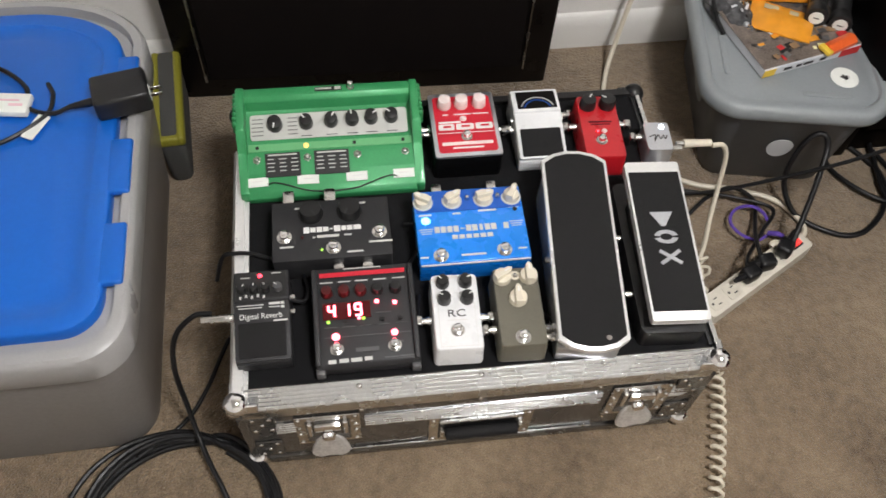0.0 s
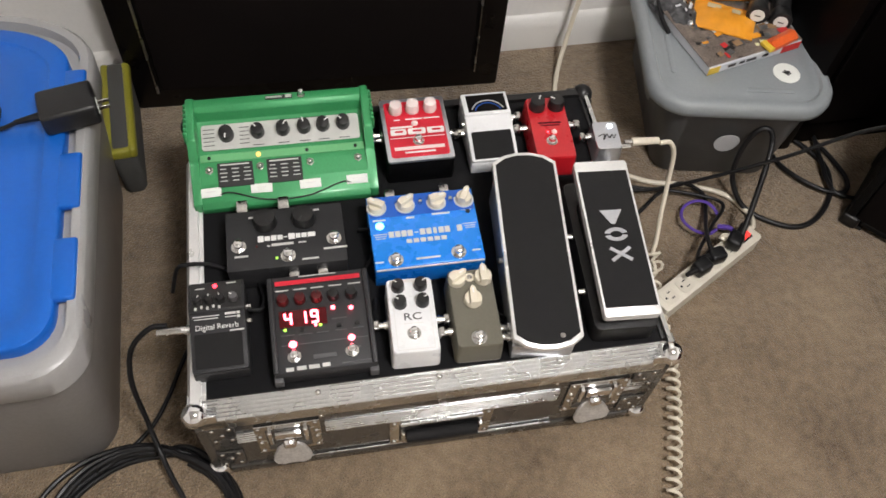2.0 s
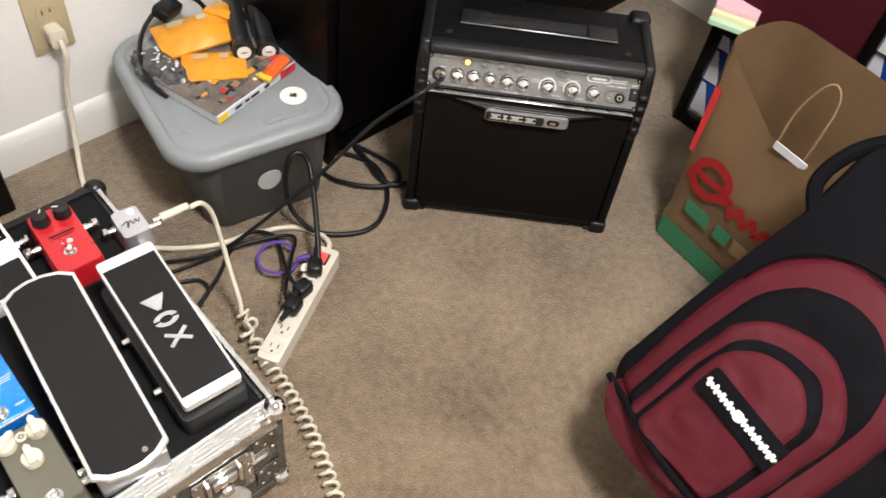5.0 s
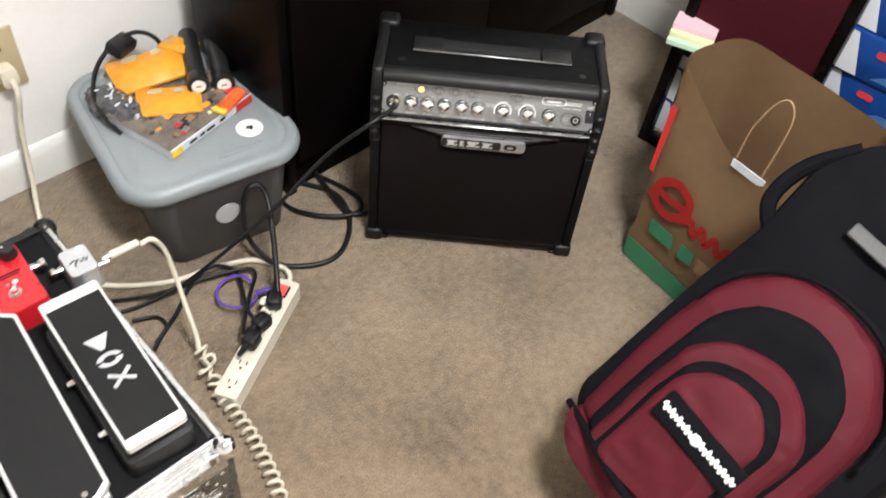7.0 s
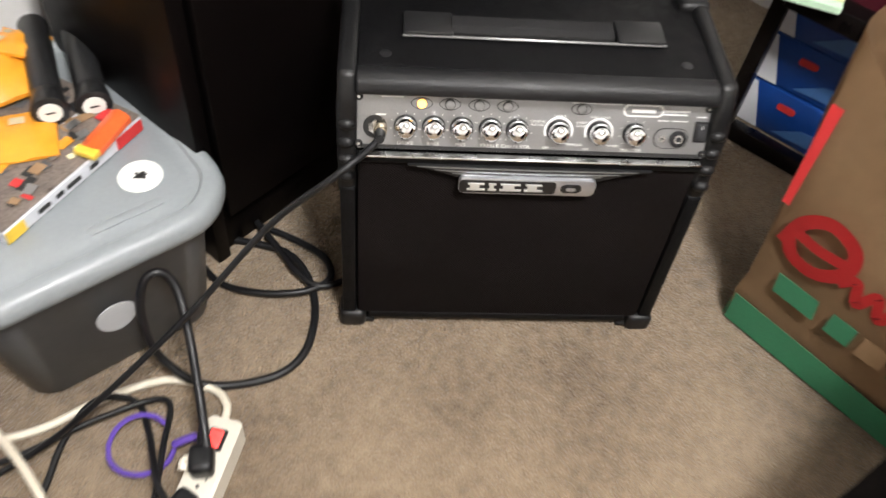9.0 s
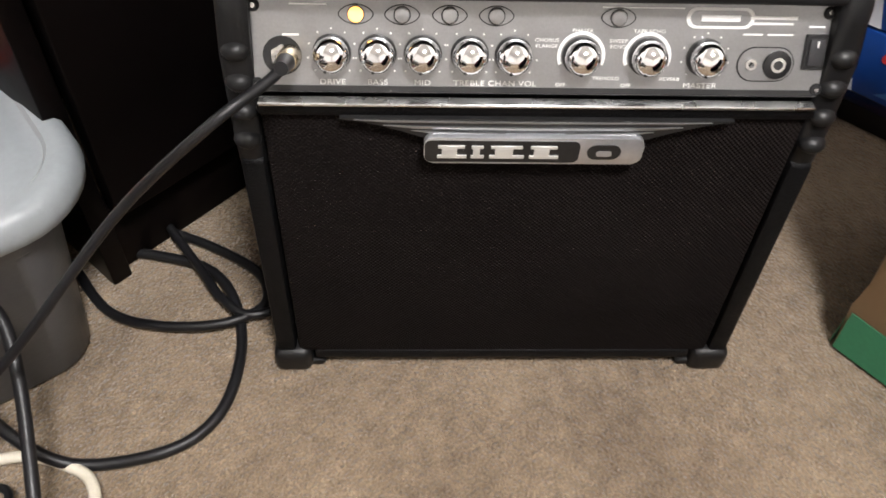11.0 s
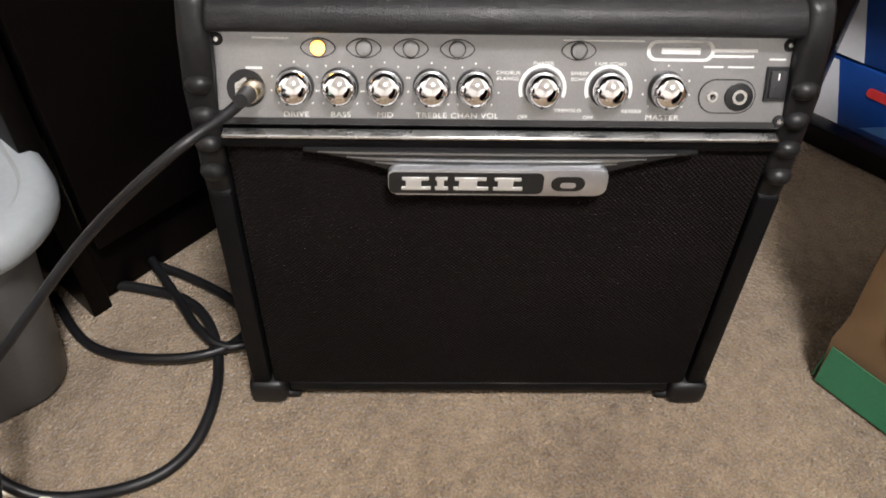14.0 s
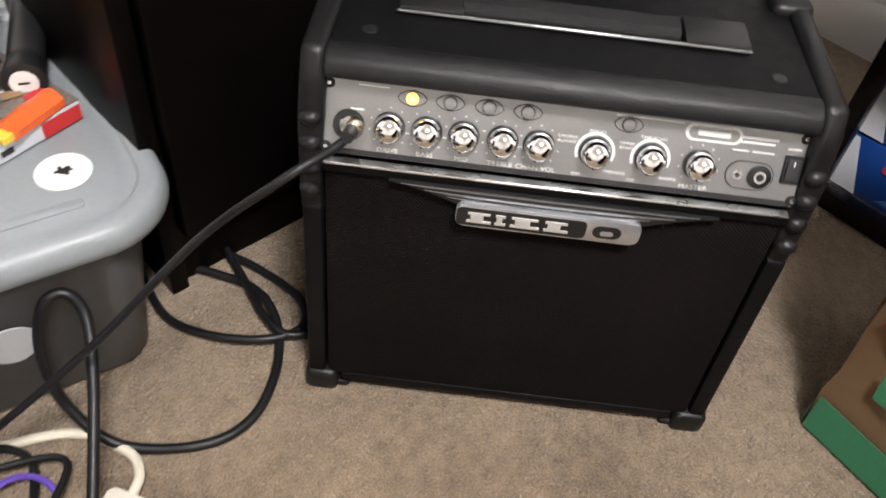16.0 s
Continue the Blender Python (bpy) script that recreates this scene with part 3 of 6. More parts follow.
    for sx in (-1, 1):
        for y in (0.005, 0.052):
            bm = bmesh.new()
            cyl(bm, (sx * 0.1745, y, 0.002), 0.0042, 0.0018, 0.0030, 16)
            screw = part("panel_screw", bm, "black_plastic", panel)
            part("screw_slot", cyl(bmesh.new(), (sx * 0.1745, y, 0.0036), 0.0016, 0.0004, n=6), "nickel", screw)
    # strap handle on top
    bm = bmesh.new()
    run_x(bm, [(0.092, 0.368), (0.092, 0.374), (0.098, 0.379), (0.114, 0.379), (0.120, 0.374), (0.120, 0.368)], -0.085, 0.080, 0.0015, 2)
    handle = part("strap_handle", bm, "rubber", amp)
    part("handle_edge", box(bmesh.new(), (0.0, 0.0885, 0.3715), (0.268, 0.003, 0.0028), 0.001, 1), "panel_grey", handle)
    for sx in (-1, 1):
        part("handle_bracket", box(bmesh.new(), (sx * 0.108, 0.106, 0.372), (0.050, 0.036, 0.008), 0.003, 2), "black_plastic", handle)
        part("top_screw", cyl(bmesh.new(), (sx * 0.150, 0.062, 0.367), 0.006, 0.003, n=16, bevel=0.001), "black_plastic", amp)
        bm = bmesh.new()
        box(bm, (sx * (W / 2 + 0.002), 0.174, 0.362), (0.036, 0.036, 0.026), 0.008, 3)
        part("rear_corner", bm, "moulding", amp)
    return amp


amp = build_amp()
AMP = amp.matrix_world.copy()

# ---- black dresser behind the amplifier ----
dresser = thing("dresser", pose(1.104, 0.465, 0), "tall dark stained wooden dresser against the wall", "dresser")
DW, DH = 1.06, 0.86
for name, c, s in (("side_panel", (0.010, 0.145, DH / 2), (0.020, 0.27, DH)), ("side_panel", (DW - 0.010, 0.145, DH / 2), (0.020, 0.27, DH)),
                   ("plinth", (DW / 2, 0.03, 0.04), (DW - 0.042, 0.018, 0.078)), ("top", (DW / 2, 0.145, DH + 0.011), (DW + 0.01, 0.30, 0.022)),
                   ("back_panel", (DW / 2, 0.284, DH / 2), (DW - 0.04, 0.006, DH))):
    part(name, box(bmesh.new(), c, s, 0.002, 2), "black_wood", dresser)
for k in (-1, 1):
    part("door_front", box(bmesh.new(), (DW / 2 + k * (DW - 0.046) / 4, 0.012, 0.465), ((DW - 0.046) / 2 - 0.002, 0.020, 0.770), 0.003, 2), "black_wood", dresser)

# ---- speaker cabinet by the wall ----
spk = thing("speaker_cabinet", pose(0.239, 0.728, 0, 0, 0, -2), "flat black speaker cabinet with thin silver piping", "speaker cabinet")
part("cabinet_shell", box(bmesh.new(), (0, 0.042, 0.33), (0.700, 0.074, 0.66), 0.006, 2), "black_gloss", spk)
part("grille_cloth", box(bmesh.new(), (-0.002, 0.004, 0.34), (0.590, 0.008, 0.58), 0.002, 1), "grille", spk)
for sx in (-1, 1):
    part("piping", box(bmesh.new(), (-0.002 + sx * 0.302, 0.003, 0.338), (0.0045, 0.006, 0.59), 0.0015, 1), "alu", spk, "thin silver piping")

# ---- flight case with the pedalboard ----
SHIFT = pose(0.0015, 0.006, 0, 0, 0, -1.25)
CW, CD, CH = 0.655, 0.500, 0.222
ZB = 0.2145


def build_case():
    case = thing("flight_case", pose(0, 0, 0), "grey laminate flight case with aluminium edges on the carpet", "flight case")
    for name, c, s in (("front_panel", (CW / 2, 0.008, 0.105), (CW - 0.012, 0.009, 0.190)), ("back_panel", (CW / 2, CD - 0.008, 0.105), (CW - 0.012, 0.009, 0.190)),
                       ("side_panel", (0.008, CD / 2, 0.105), (0.009, CD - 0.026, 0.190)), ("side_panel", (CW - 0.008, CD / 2, 0.105), (0.009, CD - 0.026, 0.190)),
                       ("bottom_panel", (CW / 2, CD / 2, 0.010), (CW - 0.028, CD - 0.028, 0.008))):
        part(name, box(bmesh.new(), c, s, 0.001, 1), "laminate", case)
    # rim extrusion: a sloped face with fine grooves, and a lower lip behind it
    rim = [(0.0, 0.176), (0.0, 0.1980), (0.0012, 0.2005)]
    for k in range(5):
        y, z = 0.0012 + 0.0042 * k, 0.2005 + 0.0034 * k
        rim += [(y + 0.0031, z + 0.0026), (y + 0.0036, z + 0.0016), (y + 0.0042, z + 0.0034)]
    rim += [(0.0235, 0.2176), (0.0240, 0.2060), (0.013, 0.2060), (0.013, 0.176)]
    part("front_rim", run_x(bmesh.new(), rim, 0.012, CW - 0.012), "alu", case, "bright grooved aluminium rim")
    part("rim_lip", box(bmesh.new(), (CW / 2, 0.0285, 0.2115), (CW - 0.03, 0.0080, 0.0040), 0.0008, 1), "laminate", case, "dull grey inner lip")
    part("back_rim", run_x(bmesh.new(), [(0, 0.19), (0, 0.215), (0.006, 0.221), (0.018, 0.221), (0.018, 0.19)], 0.012, CW - 0.012, m=pose(CW, CD, 0, 0, 0, 180)), "black_plastic", case)
    side = [(0.0, 0.180), (0.0, 0.212), (0.005, 0.2205), (0.018, 0.2215), (0.019, 0.216), (0.024, 0.216), (0.024, 0.180)]
    # left rim in paler metal: the lamp's white reflection is put into its colour
    part("side_rim", run_x(bmesh.new(), side, 0.085, CD - 0.014, m=pose(0, CD, 0, 0, 0, -90)), "bright_alu", case)
    part("side_rim", run_x(bmesh.new(), [(0, 0.18), (0, 0.212), (0.004, 0.2205), (0.010, 0.2205), (0.010, 0.18)], 0.014, CD - 0.014, m=pose(CW, 0, 0, 0, 0, 90)), "alu", case)
    # lower edges and verticals
    part("bottom_edge", box(bmesh.new(), (CW / 2, 0.006, 0.012), (CW - 0.05, 0.013, 0.022), 0.003, 2), "laminate", case)
    part("edge_line", box(bmesh.new(), (0.235, 0.0012, 0.0265), (0.19, 0.0024, 0.004), 0.001, 1), "alu", case)
    part("edge_line", box(bmesh.new(), (0.445, 0.0012, 0.0265), (0.12, 0.0024, 0.004), 0.001, 1), "alu", case)
    for x0, x1 in ((0.048, 0.082), (0.168, 0.500), (0.600, 0.628)):
        bm = bmesh.new()
        box(bm, ((x0 + x1) / 2, 0.0022, 0.128), (x1 - x0, 0.003, 0.034), 0.001, 1)
        for k in range(4):
            box(bm, ((x0 + x1) / 2, 0.0006, 0.117 + 0.0072 * k), (x1 - x0, 0.0025, 0.0038), 0.0012, 1)
        part("tongue_strip", bm, "alu", case)
    for x in (0, CW):
        s = 1 if x == 0 else -1
        for y, sy in ((0, 1), (CD, -1)):
            bm = bmesh.new()
            ball(bm, (x + s * 0.008, y + sy * 0.008, CH - 0.012), (0.017, 0.017, 0.017), 18)
            box(bm, (x + s * 0.022, y + sy * 0.001, CH - 0.014), (0.026, 0.003, 0.022), 0.0014, 1)
            box(bm, (x + s * 0.001, y + sy * 0.022, CH - 0.014), (0.003, 0.026, 0.022), 0.0014, 1)
            part("ball_corner", bm, "chrome" if y == 0 else "black_plastic", case, "polished steel ball corner" if y == 0 else "")
            bm = bmesh.new()
            ball(bm, (x + s * 0.009, y + sy * 0.009, 0.016), (0.017, 0.017, 0.015), 18)
            part("ball_corner", bm, "chrome", case)
            part("corner_angle", box(bmesh.new(), (x + s * 0.009, y + sy * 0.009, 0.10), (0.016, 0.016, 0.16), 0.003, 1), "laminate", case)
        # corner brace plates with rivets
        for dx, z in ((0.033, 0.15), (0.033, 0.06)):
            plate = part("brace_plate", box(bmesh.new(), (x + s * dx, 0.0015, z), (0.036, 0.003, 0.05), 0.001, 1), "laminate", case)
            for rx, rz in ((-0.011, 0.018), (0.011, 0.018), (-0.011, -0.018), (0.011, -0.018), (0.0, 0.0)):
                part("rivet", ball(bmesh.new(), (x + s * dx + rx, -0.0002, z + rz), (0.0036, 0.0022, 0.0036), 10), "nickel", plate)
    for x in (0.165, 0.325, 0.49):
        part("rim_rivet", ball(bmesh.new(), (x, 0.0170, 0.2140), (0.0042, 0.0042, 0.0026), 12), "nickel", case)
        part("rim_rivet", ball(bmesh.new(), (x, 0.0005, 0.172), (0.0036, 0.002, 0.0036), 10), "nickel", case)
    # butterfly latches
    for x, turn in ((0.118, 0), (0.556, 25)):
        bm = bmesh.new()
        box(bm, (0, 0.001, 0.010), (0.088, 0.003, 0.094), 0.001, 1)
        latch = part("latch", bm, "nickel", case, "recessed steel butterfly latch", at=pose(x, 0, 0.105))
        part("latch_dish", box(bmesh.new(), (0, -0.0005, 0.008), (0.060, 0.002, 0.070), 0.0008, 1), "laminate", latch)
        bm = bmesh.new()
        box(bm, (0, -0.004, 0.030), (0.036, 0.008, 0.018), 0.002, 2)
        box(bm, (-0.024, -0.003, 0.024), (0.006, 0.007, 0.040), 0.0015, 1)
        box(bm, (0.024, -0.003, 0.024), (0.006, 0.007, 0.040), 0.0015, 1)
        part("latch_hook", bm, "chrome", latch)
        bm = bmesh.new()
        cyl(bm, (0, 0, 0), 0.0115, 0.012, 0.0085, 18, 0.001, m=pose(0, -0.0005, 0.004, 90))
        part("latch_hub", bm, "chrome", latch)
        lobe = [(0.009, 0.014), (0.019, 0.002), (0.026, -0.014), (0.0275, -0.023), (0.023, -0.031), (0.014, -0.034), (0.006, -0.031)]
        wing = [(-x2, y2) for x2, y2 in lobe] + [(0.0, -0.029)] + lobe[::-1]
        part("latch_wing", prism(bmesh.new(), wing, 0.0, 0.006, 0.0015, 1, m=pose(0, -0.001, -0.022, 72, 0, 0) @ pose(0, 0, 0, 0, 0, turn * 0.3)), "latch_steel", latch, "folding wing of the latch")
        for rx in (-0.038, 0.038):
            for rz in (-0.03, 0.0, 0.022, 0.05):
                part("rivet", ball(bmesh.new(), (rx, -0.0008, rz), (0.0036, 0.0022, 0.0036), 10), "nickel", latch)
    # spring handle
    bm = bmesh.new()
    box(bm, (0, 0.0012, 0), (0.150, 0.003, 0.086), 0.001, 1)
    hd = part("handle_plate", bm, "nickel", case, "recessed steel handle plate", at=pose(0.332, 0, 0.072))
    part("handle_well", box(bmesh.new(), (0, -0.0004, 0), (0.122, 0.002, 0.062), 0.0008, 1), "black_plastic", hd)
    part("handle_grip", cyl(bmesh.new(), (0, 0, -0.052), 0.0092, 0.104, n=20, bevel=0.002, m=pose(0, -0.010, 0.006, 0, 90, 0)), "rubber", hd, "black rubber handle grip")
    for sx in (-1, 1):
        part("handle_arm", box(bmesh.new(), (sx * 0.056, -0.006, 0.004), (0.006, 0.012, 0.030), 0.0015, 1), "nickel", hd)
        for rz in (-0.034, 0.034):
            part("rivet", ball(bmesh.new(), (sx * 0.068, -0.0006, rz), (0.0036, 0.0022, 0.0036), 10), "nickel", hd)
    part("handle_lip", box(bmesh.new(), (0, -0.003, 0.036), (0.120, 0.006, 0.008), 0.002, 1), "alu", hd)
    return case


build_case()
board = thing("pedal_platform", pose(0, 0, 0), "black hook-faced pedal platform inside the flight case", "pedalboard")
part("deck", box(bmesh.new(), (CW / 2 + 0.005, CD / 2 + 0.008, ZB - 0.006), (CW - 0.032, CD - 0.036, 0.011), 0.001, 1), "board", board)
part("side_lip", box(bmesh.new(), (CW - 0.0145, CD / 2 + 0.008, ZB - 0.001), (0.007, CD - 0.040, 0.008), 0.002, 2), "black_plastic", board)
part("back_lip", box(bmesh.new(), (CW / 2 + 0.002, CD - 0.0135, ZB - 0.001), (CW - 0.048, 0.007, 0.008), 0.002, 2), "black_plastic", board)

PG = "effects pedals on the board"


def switch(parent, x, y, z, r=0.006, mat="chrome"):
    """A stomp switch with its nut."""
    sw = part("foot_switch", cyl(bmesh.new(), (x, y, z), r * 1.18, 0.003, n=6), "nickel", parent, "chrome foot switch")
    bm = cyl(bmesh.new(), (x, y, z + 0.002), r * 0.92, 0.007, n=18)
    ball(bm, (x, y, z + 0.009), (r * 0.92, r * 0.92, r * 0.45), 16)
    part("switch_cap", bm, mat, sw)
    part("switch_washer", cyl(bmesh.new(), (x, y, z - 0.0004), r * 1.38, 0.0012, n=24), "nickel", sw)
    return sw


def pedal_knob(parent, x, y, z, r, h, mat, mark="white_print", turn=0.0, style="round"):
    bm = bmesh.new()
    if style == "chicken":
        cyl(bm, (0, 0, 0), r, h * 0.55, r * 0.92, 24, 0.0006)
        run = [(-r * 0.42, -r * 0.95), (r * 0.42, -r * 0.95), (r * 0.34, r * 0.9), (0, r * 1.25), (-r * 0.34, r * 0.9)]
        prism(bm, run, h * 0.45, h, 0.0006, 1)
    else:
        cyl(bm, (0, 0, 0), r, h, r * 0.86, 24, 0.0008)
    kn = part("knob", bm, mat, parent, at=pose(x, y, z, 0, 0, turn))
    part("knob_mark", box(bmesh.new(), (0, r * 0.55, h + 0.0002), (r * 0.16, r * 0.6, 0.0006)), mark, kn)
    return kn


def led(parent, x, y, z, r, mat):
    bm = cyl(bmesh.new(), (x, y, z), r, 0.001, n=14)
    ball(bm, (x, y, z + 0.001), (r * 0.85, r * 0.85, r * 0.7), 12)
    return part("indicator_light", bm, mat, parent)


def side_plug(parent, x, y, z, s, length=0.03):
    """A jack plug sticking out of a side; s: the way it points in x."""
    bm = bmesh.new()
    cyl(bm, (0, 0, 0), 0.0065, 0.006, n=12, m=pose(x, y, z, 0, 90 * s, 0))
    cyl(bm, (0, 0, 0.005), 0.0048, length * 0.6, n=16, m=pose(x, y, z, 0, 90 * s, 0))
    box(bm, (0, 0, length * 0.75), (0.012, 0.014, length * 0.5), 0.003, 2, m=pose(x, y, z, 0, 90 * s, 0))
    return part("jack_plug", bm, "nickel", parent, "nickel angled jack plug")


def slab(w, d, z0, z1, bevel=0.003):
    return prism(bmesh.new(), rounded(w, d, min(w, d) * 0.06, 4), z0, z1, bevel, 2)


def pedal(name, x0, x1, y0, y1, label, turn=0.0):
    return thing(name, pose((x0 + x1) / 2, (y0 + y1) / 2, ZB, 0, 0, turn), label, "effects pedal", PG)


# green delay modeller
def build_green():
    x0, x1, y0, y1 = 0.014, 0.283, 0.322, 0.470
    p = pedal("delay_pedal", x0, x1, y0, y1, "wide metallic green delay pedal with six black knobs")
    p.matrix_world = p.matrix_world @ Matrix.Diagonal((1, 1.06, 1.15, 1))
    W, D = x1 - x0, y1 - y0
    f = -D / 2
    prof = [(f, 0.0), (f - 0.001, 0.010), (f + 0.006, 0.0155), (f + 0.030, 0.026), (f + 0.052, 0.034), (f + 0.066, 0.0375), (f + 0.118, 0.0520), (f + 0.120, 0.0665),
            (f + 0.126, 0.0720), (D / 2 - 0.008, 0.0720), (D / 2, 0.064), (D / 2, 0.0)]
    body = part("body", run_x(bmesh.new(), prof, -W / 2 + 0.012, W / 2 - 0.012, 0.0015, 2), "green", p)
    for sx in (-1, 1):
        bm = run_x(bmesh.new(), [(f + 0.002, 0.0), (f + 0.002, 0.016), (f + 0.056, 0.038), (f + 0.075, 0.064), (f + 0.12, 0.0735), (D / 2 - 0.006, 0.0735), (D / 2 + 0.001, 0.064), (D / 2 + 0.001, 0.0)],
                   sx * (W / 2 - 0.0065) - 0.0065, sx * (W / 2 - 0.0065) + 0.0065, 0.003, 2)
        cheek = part("side_cheek", bm, "green", p)
        for k in range(7):
            part("cooling_rib", box(bmesh.new(), (sx * (W / 2 + 0.001), f + 0.083 + 0.0085 * k, 0.060), (0.006, 0.0042, 0.022), 0.0015, 1), "green", cheek)
    tilt = math.degrees(math.atan2(0.0145, 0.052))
    plate = part("control_plate", prism(bmesh.new(), rounded(0.232, 0.038, 0.004), 0.0006, 0.0018, 0.0004, 1), "plate", p, "pale control plate with dark print", at=pose(0, f + 0.093, 0.0452, tilt))
    for k, x in enumerate((-0.0795, -0.034, 0.003, 0.034, 0.0625, 0.0925)):
        pedal_knob(plate, x, 0.002 + 0.0006 * k, 0.0016, 0.0105 if k else 0.0115, 0.013, "black_plastic", turn=(170, 40, -35, 10, -60, 55)[k])
    rows = [(-0.105, 0.012 - 0.006 * j, 0.016, 0.0009) for j in range(5)] + [(-0.054, 0.012 - 0.006 * j, 0.014, 0.0009) for j in range(5)]
    rows += [(x, -0.016, 0.016, 0.0010) for x in (-0.034, 0.003, 0.034, 0.0625, 0.0925)] + [(0.03, 0.0185, 0.06, 0.0008)]
    bars(plate, pose(0, 0, 0.0017), rows, "black_print")
    ledge = part("ledge_strip", box(bmesh.new(), (0, 0, 0.0006), (0.240, 0.011, 0.0014), 0.0004, 1), "green_lt", p, at=pose(0, f + 0.0640, 0.0370, 16))
    for x in (-0.107, 0.035, 0.107):
        part("indicator_lens", cyl(bmesh.new(), (x, 0, 0.0012), 0.0026, 0.001, n=14), "black_plastic", ledge)
    led(ledge, -0.036, 0.0, 0.0012, 0.0034, "led_amber")
    slope = pose(0, f + 0.045, 0.0318, 20.5)
    for x in (-0.108, -0.035, 0.038, 0.109):
        sw = part("foot_switch", cyl(bmesh.new(), (0, 0, 0), 0.0058, 0.002, n=6), "nickel", p, at=slope @ pose(x, 0.002, 0.0))
        part("switch_cap", ball(bmesh.new(), (0, 0, 0.003), (0.0040, 0.0040, 0.0035), 14), "nickel", sw)
    for x in (-0.071, 0.0):
        tab = part("preset_table", box(bmesh.new(), (0, 0, 0.0006), (0.051, 0.034, 0.0012), 0.0004, 1), "black_print", p, "black printed preset table", at=slope @ pose(x, -0.006, 0))
        rows = [(-0.017 + 0.017 * i, 0.008 - 0.0055 * j, 0.0085 + 0.0025 * ((i + j) % 2), 0.0011) for i in range(3) for j in range(4)]
        bars(tab, pose(0, 0, 0.0012), rows, "silver_print")
        bars(tab, pose(0, 0, 0.0012), [(0, 0.0140, 0.042, 0.0018)], "silver_print")
    for x, a in ((-0.109, 2), (-0.036, -2), (0.035, 1), (0.104, 0)):
        s = part("name_sticker", box(bmesh.new(), (0, 0, 0.0005), (0.031, 0.0125, 0.0006), 0.0002, 1), "sticker", p, "white paper sticker", at=pose(x, f + 0.0185, 0.0212, 24, 0, a))
        bars(s, pose(0, 0, 0.0007), [(0, 0.001, 0.014, 0.0010)], "silver_print")
    seam = [(-0.105, f - 0.0005, 0.006), (-0.088, f + 0.0165, 0.0212), (-0.03, f + 0.0035, 0.0150), (0.03, f + 0.0035, 0.0150), (0.088, f + 0.0165, 0.0212), (0.105, f - 0.0005, 0.006)]
    part("front_seam", tube(bmesh.new(), seam, 0.0011, 6, 10), "black_print", p)
    bd = part("maker_badge", box(bmesh.new(), (0.002, D / 2 - 0.015, 0.0724), (0.040, 0.0075, 0.0012), 0.0004, 1), "black_print", p)
    part("badge_block", box(bmesh.new(), (0.016, D / 2 - 0.015, 0.0732), (0.009, 0.0055, 0.0006)), "silver_print", bd)
    part("badge_block", box(bmesh.new(), (-0.005, D / 2 - 0.015, 0.0732), (0.024, 0.0030, 0.0006)), "silver_print", bd)
    switch(p, 0.035, D / 2 - 0.014, 0.072, 0.0042)
    side_plug(p, W / 2, 0.012, 0.028, 1, 0.024)


build_green()


# red octave pedal with white frame
def build_octave():
    x0, x1, y0, y1 = 0.299, 0.401, 0.341, 0.462
    p = pedal("octave_pedal", x0, x1, y0, y1, "red octave pedal with pale pink knobs and silver edge")
    W, D = x1 - x0, y1 - y0
    part("housing", slab(W, D, 0.0, 0.0475, 0.003), "tolex", p)
    face = part("face_plate", prism(bmesh.new(), rounded(W - 0.002, D + 0.002, 0.004), 0.0475, 0.0515, 0.0012, 2), "silver_box", p, "silver edged face plate")
    pr = part("red_field", prism(bmesh.new(), rounded(W - 0.014, D - 0.012, 0.005), 0.0515, 0.0520), "red_print", face)
    for k, x in enumerate((-0.027, -0.001, 0.0265)):
        pedal_knob(p, x, 0.037, 0.052, 0.0108, 0.016, "pink_cap", "white_print", turn=(10, 0, -20)[k])
    bars(pr, pose(0, 0, 0.052), [(-0.027, 0.0185, 0.009, 0.0022), (-0.001, 0.0185, 0.026, 0.0022), (0.0265, 0.0185, 0.024, 0.0022),
                                 (-0.022, 0.0035, 0.034, 0.0034), (0, -0.0175, 0.083, 0.0011), (0, -0.0462, 0.046, 0.0030)], "white_print")
    bars(pr, pose(0, 0, 0.052), [(0, -0.0380, 0.076, 0.0060)], "pink_cap")
    for x, w in ((-0.028, 0.024), (0.0, 0.027), (0.029, 0.026)):
        blk = part("title_block", prism(bmesh.new(), rounded(w, 0.0115, 0.0025), 0.0520, 0.0527, m=Matrix.Translation((x, -0.0060, 0))), "white_print", pr)
        part("title_gap", prism(bmesh.new(), rounded(w * 0.5, 0.0036, 0.001), 0.0526, 0.0530, m=Matrix.Translation((x + 0.001, -0.0055, 0))), "red_print", blk)
    led(p, -0.001, 0.0095, 0.052, 0.0052, "pink_cap")
    switch(p, 0.000, -0.0255, 0.052, 0.0062)
    side_plug(p, -W / 2, 0.004, 0.026, -1, 0.018)
    side_plug(p, W / 2, 0.006, 0.026, 1, 0.028)


build_octave()


